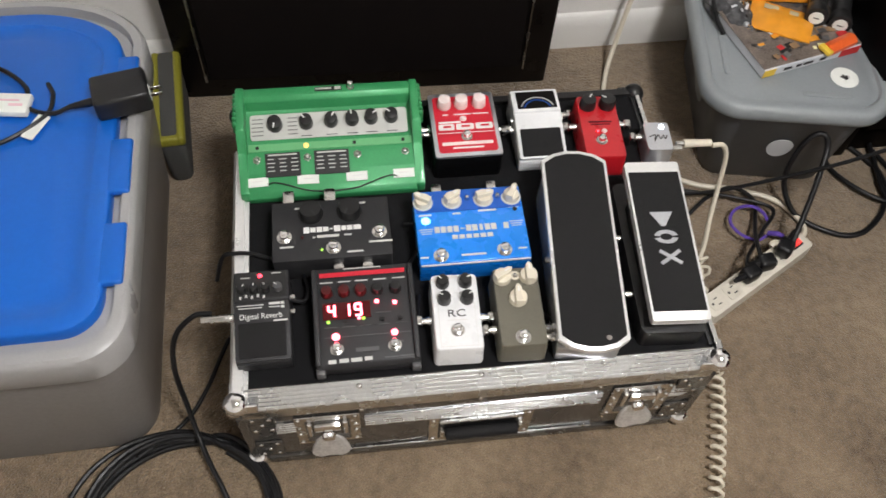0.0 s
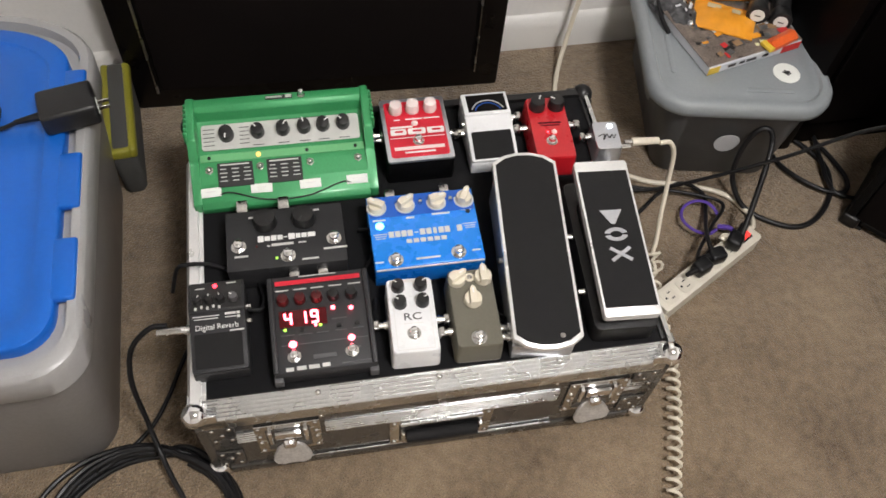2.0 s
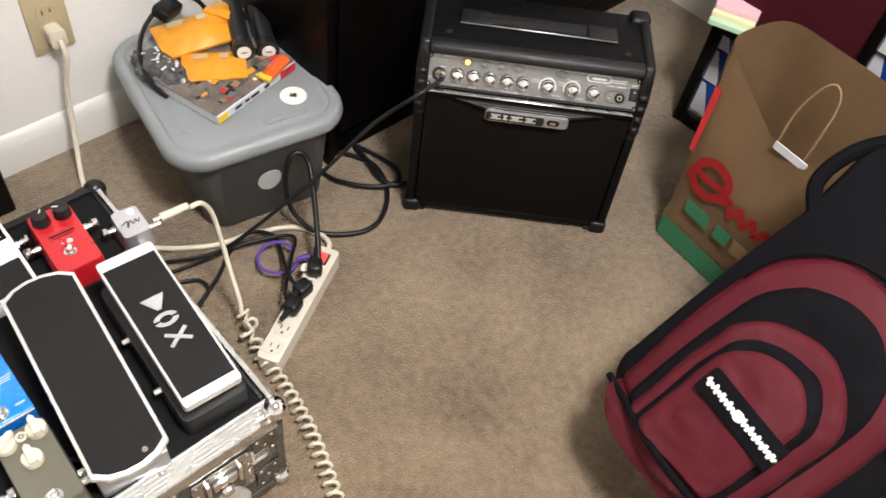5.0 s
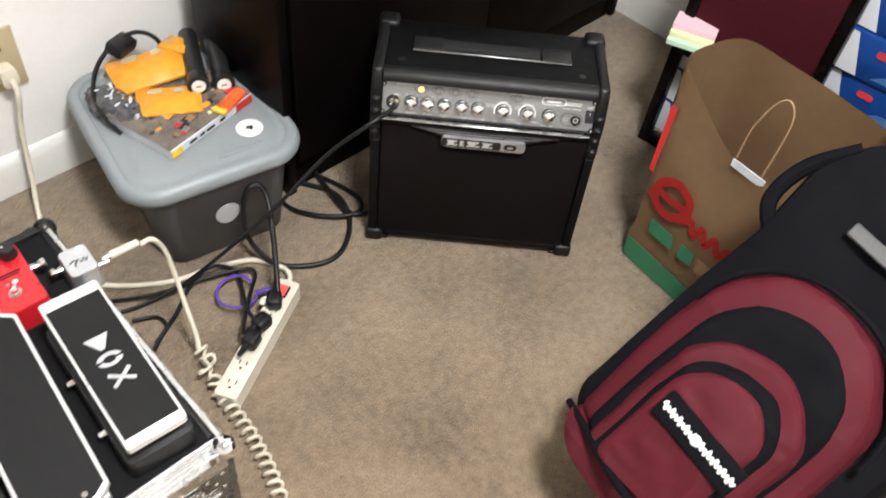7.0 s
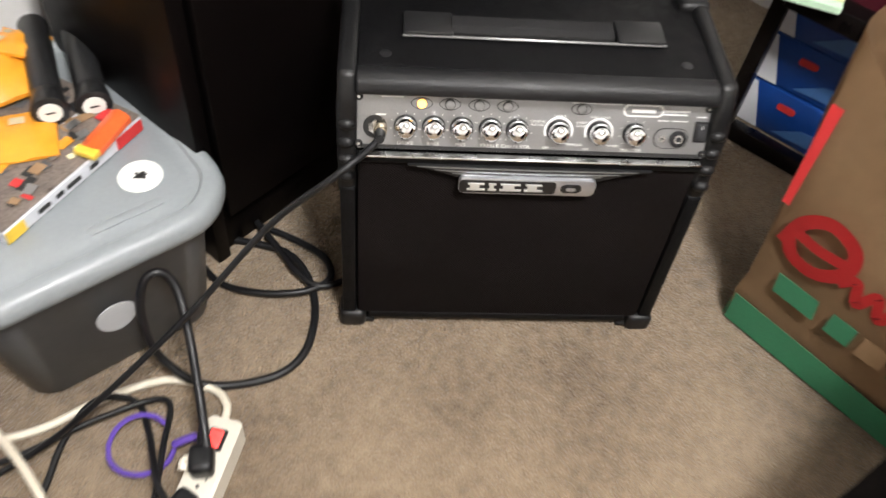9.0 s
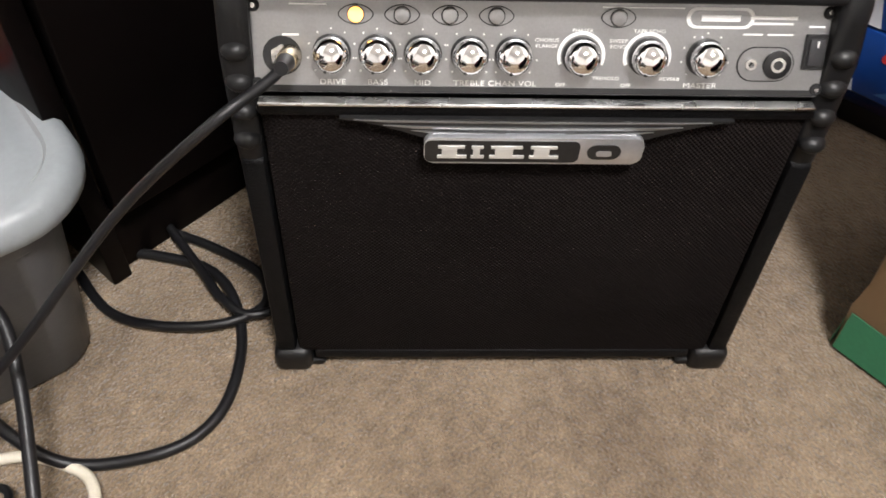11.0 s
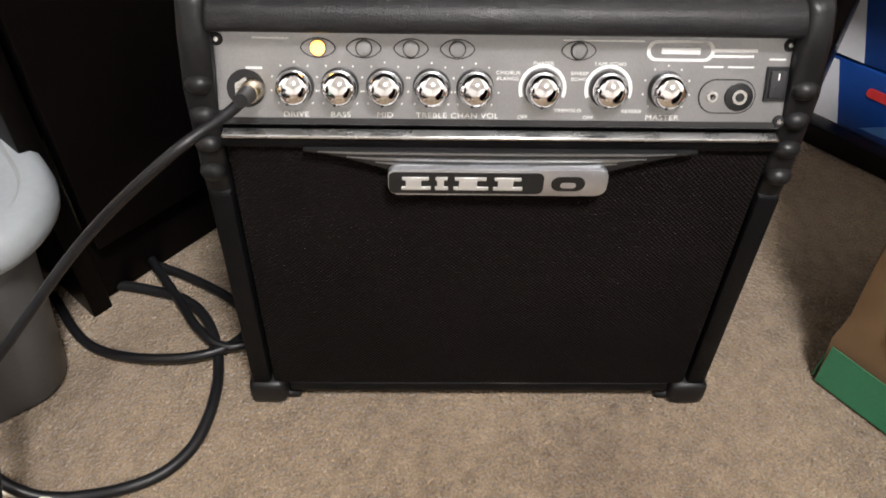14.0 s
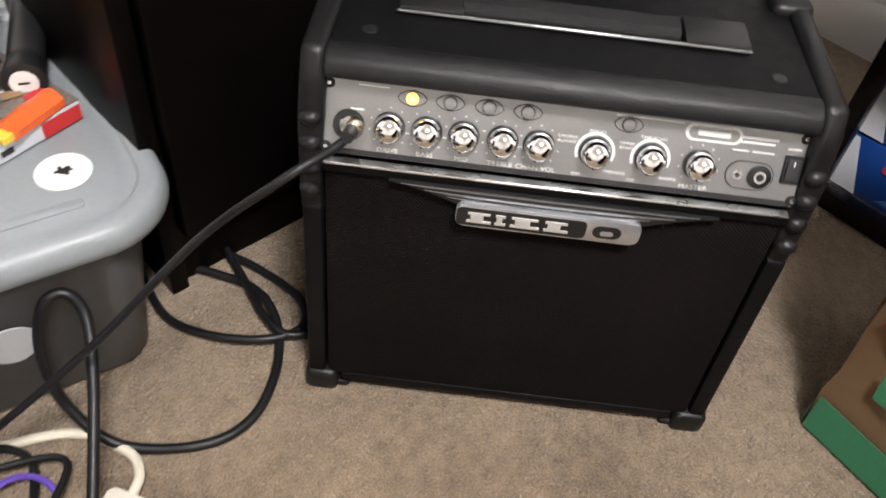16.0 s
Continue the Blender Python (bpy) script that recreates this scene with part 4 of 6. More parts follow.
# compact pedals with a hinged treadle
def compact(name, x0, x1, y0, y1, label, coat):
    p = pedal(name, x0, x1, y0, y1, label)
    W, D = x1 - x0, y1 - y0
    f = -D / 2
    bm = run_x(bmesh.new(), [(f, 0.0), (f, 0.022), (f + 0.006, 0.026), (D / 2 - 0.046, 0.040), (D / 2 - 0.044, 0.054), (D / 2, 0.054), (D / 2, 0.0)], -W / 2, W / 2, 0.002, 2)
    body = part("body", bm, coat, p)
    tilt = math.degrees(math.atan2(0.020, 0.072))
    tr = part("treadle", prism(bmesh.new(), rounded(W - 0.001, D - 0.040, 0.003), 0.0, 0.011, 0.0015, 2), coat, p, at=pose(0, -0.019, 0.0300, tilt))
    part("treadle_pad", prism(bmesh.new(), rounded(W - 0.011, 0.045, 0.002), 0.0108, 0.0128, 0.0006, 1, m=Matrix.Translation((0, -0.0125, 0))), "rubber", tr, "black ribbed rubber pad")
    return p, tr, W, D


p, tr, W, D = compact("reverb_pedal", 0.012, 0.083, 0.050, 0.168, "dark grey compact digital reverb pedal", "charcoal")
lettering("Digital Reverb", 0.0102, "white_print", tr, pose(-0.001, 0.0185, 0.0112), squeeze=0.88)
bars(tr, pose(0, 0, 0.011), [(-0.014, 0.0335, 0.034, 0.0012), (-0.014, 0.0300, 0.030, 0.0012), (0.017, 0.0345, 0.014, 0.003), (0.027, 0.0345, 0.004, 0.0034), (0.027, 0.0295, 0.004, 0.0034), (0.017, 0.0300, 0.014, 0.0012), (0.024, 0.0118, 0.018, 0.0020)], "silver_print")
plate = part("knob_plate", box(bmesh.new(), (0, D / 2 - 0.022, 0.0542), (W - 0.006, 0.040, 0.0012), 0.0004, 1), "black_print", p)
for k, x in enumerate((-0.024, -0.009, 0.006, 0.022)):
    pedal_knob(p, x, D / 2 - 0.029, 0.0545, 0.0062, 0.010, "black_plastic" if k < 3 else "grey_case", turn=30 * k - 40)
bars(plate, pose(0, D / 2 - 0.018, 0.0546), [(-0.026 + 0.0075 * k, -0.0215 + (0.002 if k % 2 else 0), 0.003, 0.0045) for k in range(5)] + [(-0.02, 0.008, 0.012, 0.0015), (0.02, 0.013, 0.012, 0.0016)], "silver_print")
led(p, -0.001, D / 2 - 0.008, 0.0545, 0.0030, "led_red")
for y in (0.012, -0.010):
    part("side_screw", cyl(bmesh.new(), (0, 0, 0), 0.004, 0.006, n=12, m=pose(W / 2, 0.018 + y, 0.030, 0, 90, 0)), "nickel", p)
bm = bmesh.new()
cyl(bm, (0, 0, 0), 0.0062, 0.045, 0.0052, 18, 0.001, m=pose(-W / 2, 0.006, 0.028, 0, -90, 0))
part("jack_plug", bm, "nickel", p, "straight nickel jack plug")

p, tr, W, D = compact("tuner_pedal", 0.428, 0.501, 0.344, 0.460, "white compact tuner pedal with dark display", "white_paint")
part("display_window", box(bmesh.new(), (0.001, D / 2 - 0.022, 0.0545), (W - 0.012, 0.034, 0.0016), 0.0006, 1), "black_gloss", p, "dark glossy tuner display")
for rr, mt in ((0.026, "silver_print"), (0.021, "blue_dk")):
    bm = bmesh.new()
    for j in range(15):
        a = radians(25 + 130 * j / 14)
        box(bm, (0, 0, 0), (0.0046, 0.0018, 0.0006), m=pose(0.001 + rr * math.cos(a), D / 2 - 0.044 + rr * math.sin(a), 0.0556, 0, 0, math.degrees(a) + 90))
    part("display_arc", bm, mt, p)
for sx in (-1, 1):
    part("hinge_screw", cyl(bmesh.new(), (0, 0, 0), 0.004, 0.004, n=12, m=pose(sx * W / 2, 0.012, 0.036, 0, 90 * sx, 0)), "nickel", p)
side_plug(p, W / 2, 0.026, 0.026, 1, 0.022)
side_plug(p, -W / 2, 0.002, 0.026, -1, 0.020)


# plain stomp boxes
def stomp(name, x0, x1, y0, y1, label, coat, h=0.046, turn=0.0):
    p = pedal(name, x0, x1, y0, y1, label, turn)
    W, D = x1 - x0, y1 - y0
    bm = bmesh.new()
    r0, r1 = rounded(W, D, 0.006, 4), rounded(W - 0.003, D - 0.003, 0.006, 4)
    loft(bm, [[(x, y, 0.004) for x, y in r0], [(x, y, h - 0.004) for x, y in r1], [(x * 0.985, y * 0.99, h - 0.001) for x, y in r1], [(x * 0.96, y * 0.975, h) for x, y in r1]])
    part("housing", bm, coat, p)
    part("base_plate", prism(bmesh.new(), rounded(W, D, 0.006, 4), 0.0, 0.004, 0.0006, 1), "nickel" if coat != "red" else "charcoal", p)
    return p, W, D, h


p, W, D, h = stomp("overdrive_pedal", 0.526, 0.590, 0.323, 0.448, "red overdrive pedal with two black knobs", "red", turn=-3)
for k, x in enumerate((-0.0145, 0.0155)):
    pedal_knob(p, x, 0.0405, h, 0.0128, 0.017, "black_plastic", turn=(-30, 60)[k])
switch(p, -0.003, -0.029, h, 0.0062)
led(p, 0.004, -0.0105, h, 0.0042, "pink_cap")
led(p, -0.006, -0.0105, h, 0.0018, "led_red")
bars(p, pose(0, 0.008, h), [(0, 0.0, 0.036, 0.003), (0, -0.005, 0.030, 0.002)], "maroon_nylon")
side_plug(p, -W / 2, 0.015, 0.026, -1, 0.022)
side_plug(p, W / 2, 0.018, 0.026, 1, 0.022)

p, W, D, h = stomp("buffer_pedal", 0.624, 0.667, 0.336, 0.394, "tiny bare aluminium buffer box with scribbled mark", "silver_box", 0.038, turn=-4)
led(p, 0.008, 0.018, h, 0.0042, "led_white")
bm = bmesh.new()
tube(bm, [(-0.014, -0.002, h), (-0.004, 0.002, h + 0.0004), (-0.007, -0.010, h + 0.0004), (0.0, 0.002, h + 0.0004), (0.003, -0.006, h + 0.0004), (0.008, 0.001, h + 0.0004), (0.010, -0.006, h + 0.0004), (0.014, 0.001, h)], 0.0008, 6, 5)
part("pen_scribble", bm, "black_print", p)
side_plug(p, -W / 2, 0.010, 0.022, -1, 0.018)
bm = bmesh.new()
cyl(bm, (0, 0, 0), 0.0045, 0.016, n=14, m=pose(W / 2, -0.013, 0.024, 0, 90, 0))
part("socket_nut", bm, "nickel", p)

p = pedal("tremolo_pedal", 0.062, 0.223, 0.184, 0.281, "wide black tremolo pedal with two large knobs")
W, D = 0.161, 0.097
part("housing", prism(bmesh.new(), rounded(W, D, 0.002, 2), 0.0, 0.0465, 0.0012, 2), "charcoal", p)
for x in (-0.027, 0.0265):
    pedal_knob(p, x, 0.026, 0.0465, 0.0168, 0.015, "black_plastic", "charcoal", turn=(-150 if x < 0 else 150))
for x, y in ((-0.064, -0.010), (0.0015, -0.032), (0.0655, -0.011)):
    switch(p, x, y, 0.0465, 0.0074)
for k, (w, hh) in enumerate(((0.008, 0.010), (0.0075, 0.0075), (0.0075, 0.0085), (0.0075, 0.0075), (0.005, 0.002), (0.009, 0.010), (0.0065, 0.0075), (0.0075, 0.0075), (0.0105, 0.0075))):
    x = -0.038 + sum((0.008, 0.0075, 0.0075, 0.0075, 0.005, 0.009, 0.0065, 0.0075)[:k]) + k * 0.0012
    part("title_block", box(bmesh.new(), (x + w / 2, -0.0005, 0.0468), (w, hh, 0.0006), 0.0002, 1), "white_print", p)
bars(p, pose(0, -0.012, 0.0466), [(-0.024, -0.001, 0.004, 0.002), (-0.005, 0, 0.030, 0.004), (0.022, 0, 0.010, 0.002)], "silver_print")
bars(p, pose(0, 0, 0.0466), [(-0.061, -0.026, 0.018, 0.0028), (0.031, -0.040, 0.022, 0.0026), (0.066, -0.0265, 0.032, 0.0028), (-0.043, 0.037, 0.012, 0.003), (0.045, 0.040, 0.008, 0.003)], "silver_print")
led(p, -0.040, -0.012, 0.0466, 0.0018, "red_clear")
led(p, -0.014, -0.034, 0.0466, 0.0016, "led_green")
for x in (-0.058, 0.0):
    bm = box(bmesh.new(), (x, D / 2 + 0.014, 0.034), (0.0165, 0.024, 0.014), 0.003, 2)
    cyl(bm, (x, 0, 0), 0.005, 0.01, n=12, m=pose(0, D / 2 + 0.008, 0.03, 90))
    part("jack_plug", bm, "nickel", p, "flat nickel jack plug")

p = pedal("drive_pedal", 0.259, 0.412, 0.164, 0.281, "bright blue overdrive pedal with four cream knobs")
W, D = 0.153, 0.117
f = -D / 2
part("housing", run_x(bmesh.new(), [(f, 0.0), (f, 0.040), (f + 0.0015, 0.0435), (D / 2 - 0.036, 0.0480), (D / 2, 0.0500), (D / 2, 0.0)], -W / 2, W / 2, 0.0012, 2), "blue", p)
part("dark_band", box(bmesh.new(), (0, 0, 0.0005), (W - 0.004, 0.034, 0.0008)), "blue_dk", p, at=pose(0, D / 2 - 0.0185, 0.0490, 3.2))
part("front_edge", box(bmesh.new(), (0, f - 0.0006, 0.041), (W - 0.002, 0.002, 0.0035), 0.0006, 1), "carton_white", p)
for k, x in enumerate((-0.0635, -0.0225, 0.0225, 0.0625)):
    part("dial_ring", cyl(bmesh.new(), (x, D / 2 - 0.019, 0.0495), 0.0142, 0.0007, n=28), "silver_print", p)
    pedal_knob(p, x, D / 2 - 0.019, 0.0500, 0.0118, 0.0165, "cream", "white_print", turn=(60, -60, -80, -30)[k], style="chicken")
for x in (-0.0005, 0.043):
    part("mini_toggle", cyl(bmesh.new(), (x, D / 2 - 0.017, 0.0495), 0.0035, 0.007, 0.0025, 14, 0.0006), "nickel", p)
fm = pose(0, -0.01, 0.0462, 3.0)
for x, y in ((-0.047, -0.0365), (0.041, -0.0345)):
    s = switch(p, x, y - 0.01, 0.0445, 0.0076)
led(p, -0.0625, 0.0095, 0.0474, 0.0062, "led_blue")
led(p, 0.065, 0.0195, 0.0482, 0.0032, "black_print")
for k, w in enumerate((0.010, 0.011, 0.008, 0.008, 0.006, 0.012, 0.011, 0.005, 0.011, 0.010, 0.0, 0.011)):
    if w:
        x = -0.048 + 0.0088 * k
        part("title_block", box(bmesh.new(), (x, 0.004, 0.0005), (min(w, 0.0075), 0.0020 if k == 4 else 0.0100, 0.0007), 0.0002, 1), "silver_print", p, at=fm)
for k in range(6):
    part("title_block", box(bmesh.new(), (-0.0245 + 0.0098 * k, -0.0090, 0.0005), (0.0078, 0.0066, 0.0007), 0.0002, 1), "silver_print", p, at=fm)
bars(p, fm, [(-0.063, 0.006 - 0.0035 * j, 0.020 - 0.003 * j, 0.0011) for j in range(3)] + [(0.064, 0.010 - 0.0035 * j, 0.020 - 0.003 * j, 0.0011) for j in range(3)], "silver_print")
bars(p, fm, [(-0.062, 0.029, 0.018, 0.0026), (-0.018, 0.029, 0.012, 0.003), (0.026, 0.031, 0.026, 0.0030), (0.063, 0.034, 0.016, 0.0030), (0.066, -0.034, 0.012, 0.0025), (-0.070, -0.038, 0.012, 0.0025), (-0.002, -0.038, 0.034, 0.0030)], "silver_print")
for x in (-0.04, 0.04):
    part("jack_plug", box(bmesh.new(), (x, D / 2 + 0.012, 0.030), (0.0150, 0.022, 0.013), 0.003, 2), "nickel", p)

p = pedal("multi_delay_pedal", 0.113, 0.246, 0.034, 0.168, "black delay pedal with glowing red number display")
W, D = 0.133, 0.134
f = -D / 2
tilt = math.degrees(math.atan2(0.022, D))
part("housing", run_x(bmesh.new(), [(f, 0.0), (f, 0.018), (f + 0.004, 0.0245), (D / 2, 0.0465), (D / 2, 0.0)], -W / 2, W / 2, 0.002, 2), "charcoal", p)
pm = pose(0, 0, 0.0356, tilt)
for sx in (-1, 1):
    part("side_rail", box(bmesh.new(), (sx * (W / 2 - 0.003), 0, 0.002), (0.007, D - 0.002, 0.006), 0.002, 2), "charcoal", p, at=pm)
    part("foot_block", box(bmesh.new(), (sx * (W / 2 - 0.005), f - 0.001, 0.010), (0.012, 0.010, 0.016), 0.002, 2), "grey_case", p)
part("red_band", box(bmesh.new(), (0.0, 0.0575, 0.0012), (W - 0.020, 0.0062, 0.0008)), "red_print", p, at=pm)
for k, x in enumerate((-0.048, -0.0255, -0.0035, 0.0185, 0.0425)):
    pedal_knob(p, x, 0.0315, 0.0405, 0.0080, 0.011, "red_clear" if k < 3 else "black_plastic", "black_print", turn=(0, -20, 0, 10, 0)[k])
bars(p, pm, [(x, 0.0475, 0.017, 0.0016) for x in (-0.048, -0.0245, -0.0015, 0.0225, 0.048)] + [(-0.0, 0.0655, 0.05, 0.0014)], "silver_print")
disp = part("number_display", box(bmesh.new(), (-0.0235, 0.0065, 0.0014), (0.062, 0.023, 0.0012), 0.0004, 1), "bloom_window", p, "dark display window with red digit bloom painted in", at=pm)


def digit(parent, x, y, s, segs):
    at = {"a": (0, 1, 1, 0), "g": (0, 0, 1, 0), "d": (0, -1, 1, 0), "f": (-0.5, 0.5, 0, 1), "b": (0.5, 0.5, 0, 1), "e": (-0.5, -0.5, 0, 1), "c": (0.5, -0.5, 0, 1)}
    bm = bmesh.new()
    for g in segs:
        cx, cy, hx, _ = at[g]
        box(bm, (x + cx * s, y + cy * s, 0.0023), (s * 1.05, s * 0.40, 0.0006) if hx else (s * 0.40, s * 1.05, 0.0006))
    return part("lit_digit", bm, "led_pink", parent)


digit(disp, -0.0430, 0.0065, 0.0078, "fgbc")
digit(disp, -0.0240, 0.0065, 0.0078, "bc")
digit(disp, -0.0085, 0.0065, 0.0078, "abcdfg")
led(disp, -0.0080, -0.0055, 0.0018, 0.0020, "led_pink")
for x, y in ((0.0165, 0.0155), (0.0400, 0.0120)):
    led(p, x, y, 0.0395, 0.0030, "led_pink")
led(p, -0.0395, -0.0285, 0.0325, 0.0052, "led_pink")
led(p, 0.0365, -0.0285, 0.0325, 0.0046, "led_pink")
led(p, -0.048, -0.008, 0.0350, 0.0022, "led_green")
led(p, -0.002, -0.006, 0.0355, 0.0022, "led_green")
for x in (-0.026, 0.022, 0.046):
    part("button", cyl(bmesh.new(), (x, -0.009, 0.0345), 0.0030, 0.002, n=14), "black_plastic", p)
bars(p, pm, [(0.002, -0.0285, 0.112, 0.0011), (-0.045, -0.0150, 0.018, 0.0010), (-0.022, -0.0155, 0.018, 0.0010), (0.000, -0.0155, 0.016, 0.0010), (0.024, -0.0155, 0.014, 0.0010), (0.047, -0.015, 0.014, 0.0010),
             (0.024, 0.001, 0.020, 0.0012), (0.040, -0.041, 0.014, 0.0016), (0.030, -0.0605, 0.018, 0.0014), (0.050, -0.0600, 0.020, 0.0014)], "grey_case")
bars(p, pm, [(-0.046, -0.0610, 0.010, 0.0050), (-0.031, -0.0605, 0.012, 0.0052), (-0.015, -0.0605, 0.014, 0.0052), (0.0005, -0.0600, 0.010, 0.0050)], "silver_print")
part("label_plate", box(bmesh.new(), (0.0, -0.0480, 0.0014), (0.030, 0.0055, 0.0008)), "grey_case", p, at=pm)
switch(p, -0.039, -0.0445, 0.0290, 0.0064)
switch(p, 0.0355, -0.0455, 0.0290, 0.0064)
for x in (-0.030, 0.009):
    part("jack_plug", box(bmesh.new(), (x, D / 2 + 0.010, 0.032), (0.0150, 0.020, 0.013), 0.003, 2), "nickel", p)

p, W, D, h = stomp("booster_pedal", 0.266, 0.331, 0.032, 0.146, "small white booster pedal with four black knobs", "white_paint", turn=-2)
for x, y in ((-0.0155, 0.041), (0.0150, 0.041), (-0.0150, 0.016), (0.0150, 0.016)):
    pedal_knob(p, x, y, h, 0.0092, 0.014, "black_plastic", turn=20 * x * 1000)
lettering("RC", 0.0150, "black_print", p, pose(-0.0005, -0.0040, h + 0.0002), squeeze=1.25)
bars(p, pose(0, 0, h - 0.0001), [(0, -0.0135, 0.026, 0.0012)], "silver_print")
bars(p, pose(0, 0, h - 0.0001), [(-0.024, -0.020, 0.0007, 0.062), (0.024, -0.020, 0.0007, 0.062), (0, -0.051, 0.048, 0.0007), (0, 0.0515, 0.012, 0.004)], "silver_print")
switch(p, -0.001, -0.0285, h, 0.0066)
side_plug(p, -W / 2, -0.003, 0.026, -1, 0.024)
side_plug(p, W / 2, -0.002, 0.026, 1, 0.020)
p, W, D, h = stomp("fuzz_pedal", 0.350, 0.414, 0.029, 0.149, "olive grey fuzz pedal with three cream knobs", "olive", turn=-2)
for k, (x, y) in enumerate(((-0.0185, 0.0425), (0.0175, 0.0425), (-0.001, 0.0095))):
    pedal_knob(p, x, y, h, 0.0125, 0.0165, "cream", "white_print", turn=(-60, 0, 0)[k], style="chicken")
led(p, -0.0005, 0.0455, h, 0.0038, "nickel")
part("led_ring", cyl(bmesh.new(), (-0.0005, 0.0455, h - 0.0004), 0.0068, 0.0012, n=20), "cream", p)
switch(p, -0.001, -0.046, h, 0.0074)
side_plug(p, -W / 2, -0.024, 0.026, -1, 0.018)
side_plug(p, W / 2, -0.026, 0.026, 1, 0.020)

# volume pedal
p = thing("volume_pedal", pose(0.476, 0.155, ZB, 0, 0, -5.0), "long silver volume pedal with black grip tread", "effects pedal", PG)
tread = [(-0.046, -0.135), (-0.030, -0.146), (-0.010, -0.151), (0.010, -0.151), (0.030, -0.146), (0.046, -0.135), (0.046, 0.135), (0.030, 0.146), (0.010, 0.151), (-0.010, 0.151), (-0.030, 0.146), (-0.046, 0.135)]
part("base", box(bmesh.new(), (0, 0.0, 0.017), (0.084, 0.262, 0.034), 0.003, 2), "silver_box", p)
tm = pose(0, 0, 0.0700, 4.6)
td = part("treadle", prism(bmesh.new(), tread, 0.0, 0.010, 0.0018, 2), "bright_alu", p, "silver treadle with bright rim", at=tm)
part("grip_sheet", prism(bmesh.new(), [(x * 0.905, y * 0.962) for x, y in tread], 0.0098, 0.0112, 0.0004, 1), "rubber", td, "black grip sheet")
part("treadle_screw", cyl(bmesh.new(), (0.018, -0.134, 0.0110), 0.0036, 0.001, n=12), "nickel", td)
for sx in (-1, 1):
    bm = run_x(bmesh.new(), [(-0.125, 0.02), (0.125, 0.02), (0.125, 0.074), (-0.125, 0.054)], sx * 0.041 - 0.0015, sx * 0.041 + 0.0015, 0.0008, 1)
    part("treadle_skirt", bm, "silver_box", p)
    part("pivot_screw", cyl(bmesh.new(), (0, 0, 0), 0.005, 0.005, n=12, m=pose(sx * 0.042, 0.0, 0.04, 0, 90 * sx, 0)), "nickel", p)
side_plug(p, -0.042, -0.112, 0.030, -1, 0.030)

# wah pedal
p = thing("wah_pedal", pose(0.590, 0.157, ZB, 0, 0, -3.4), "black wah pedal with chrome trim round its treadle", "effects pedal", PG)
part("base", prism(bmesh.new(), rounded(0.088, 0.246, 0.010), 0.0, 0.036, 0.004, 2), "black_plastic", p)
tm = pose(0, 0, 0.0665, 5.0)
td = part("treadle", prism(bmesh.new(), rounded(0.077, 0.242, 0.004), 0.0, 0.013, 0.002, 2), "bright_alu", p, "chrome edged treadle", at=tm)
part("grip_pad", box(bmesh.new(), (0, -0.002, 0.0132), (0.071, 0.212, 0.0016), 0.0004, 1), "rubber", td, "black rubber treadle pad")
part("treadle_stem", box(bmesh.new(), (0, 0.0, 0.048), (0.064, 0.16, 0.034), 0.004, 2), "black_plastic", p)
mk = 0.0143
bm = prism(bmesh.new(), [(-0.016, 0.0105), (0.016, 0.0105), (0.003, -0.0115), (-0.003, -0.0115)], 0, 0.0008, m=pose(-0.001, 0.028, mk))
part("chrome_mark", bm, "silver_box", td, "raised chrome wedge mark")
ring = bmesh.new()
for half in (0, 180):
    pts = [((0.0165 if k < 9 else 0.0085) * math.cos(radians(half + 12 + 156 * (k if k < 9 else 17 - k) / 8)), (0.0105 if k < 9 else 0.0052) * math.sin(radians(half + 12 + 156 * (k if k < 9 else 17 - k) / 8))) for k in range(18)]
    prism(ring, pts, 0, 0.0008, m=pose(0.000, 0.000, mk))
part("chrome_mark", ring, "silver_box", td, "raised chrome split ring mark")
bm = bmesh.new()
for a in (48, -48):
    box(bm, (0, 0, 0.0004 + 0.0001 * (a > 0)), (0.034, 0.0050, 0.0008), m=pose(0.001, -0.0305, mk, 0, 0, -a * 0.72))
part("chrome_mark", bm, "silver_box", td, "raised chrome cross mark")
for sx, y in ((-1, 0.036), (-1, -0.055), (1, 0.050)):
    part("side_screw", cyl(bmesh.new(), (0, 0, 0), 0.0055, 0.009, 0.0045, 12, m=pose(sx * 0.044, y, 0.022, 0, 90 * sx, 0)), "nickel", p)

# patch leads on the board
for name, pts, r in (("patch_lead", [(0.08, 0.136, 0.243), (0.100, 0.135, 0.238), (0.106, 0.155, 0.232), (0.098, 0.19, 0.222)], 0.0028),
                     ("patch_lead", [(0.150, 0.205, 0.243), (0.150, 0.178, 0.236), (0.145, 0.172, 0.23)], 0.0028),
                     ("patch_lead", [(0.245, 0.255, 0.225), (0.262, 0.245, 0.236), (0.266, 0.222, 0.245), (0.258, 0.200, 0.236), (0.246, 0.19, 0.22)], 0.0026),
                     ("patch_lead", [(-0.03, 0.225, 0.16), (-0.012, 0.226, 0.218), (0.006, 0.226, 0.226), (0.03, 0.224, 0.225), (0.055, 0.215, 0.222)], 0.0030),
                     ("patch_lead", [(0.414, 0.085, 0.242), (0.428, 0.075, 0.232), (0.425, 0.055, 0.226)], 0.0026),
                     ("patch_lead", [(0.256, 0.086, 0.242), (0.250, 0.105, 0.225), (0.255, 0.14, 0.22)], 0.0026)):
    solid(name, tube(bmesh.new(), pts, r), "cable", "short black patch lead between pedals", "cable", group="patch leads on the board")

# ---- grey tote with its clutter ----
SHIFT = Matrix()
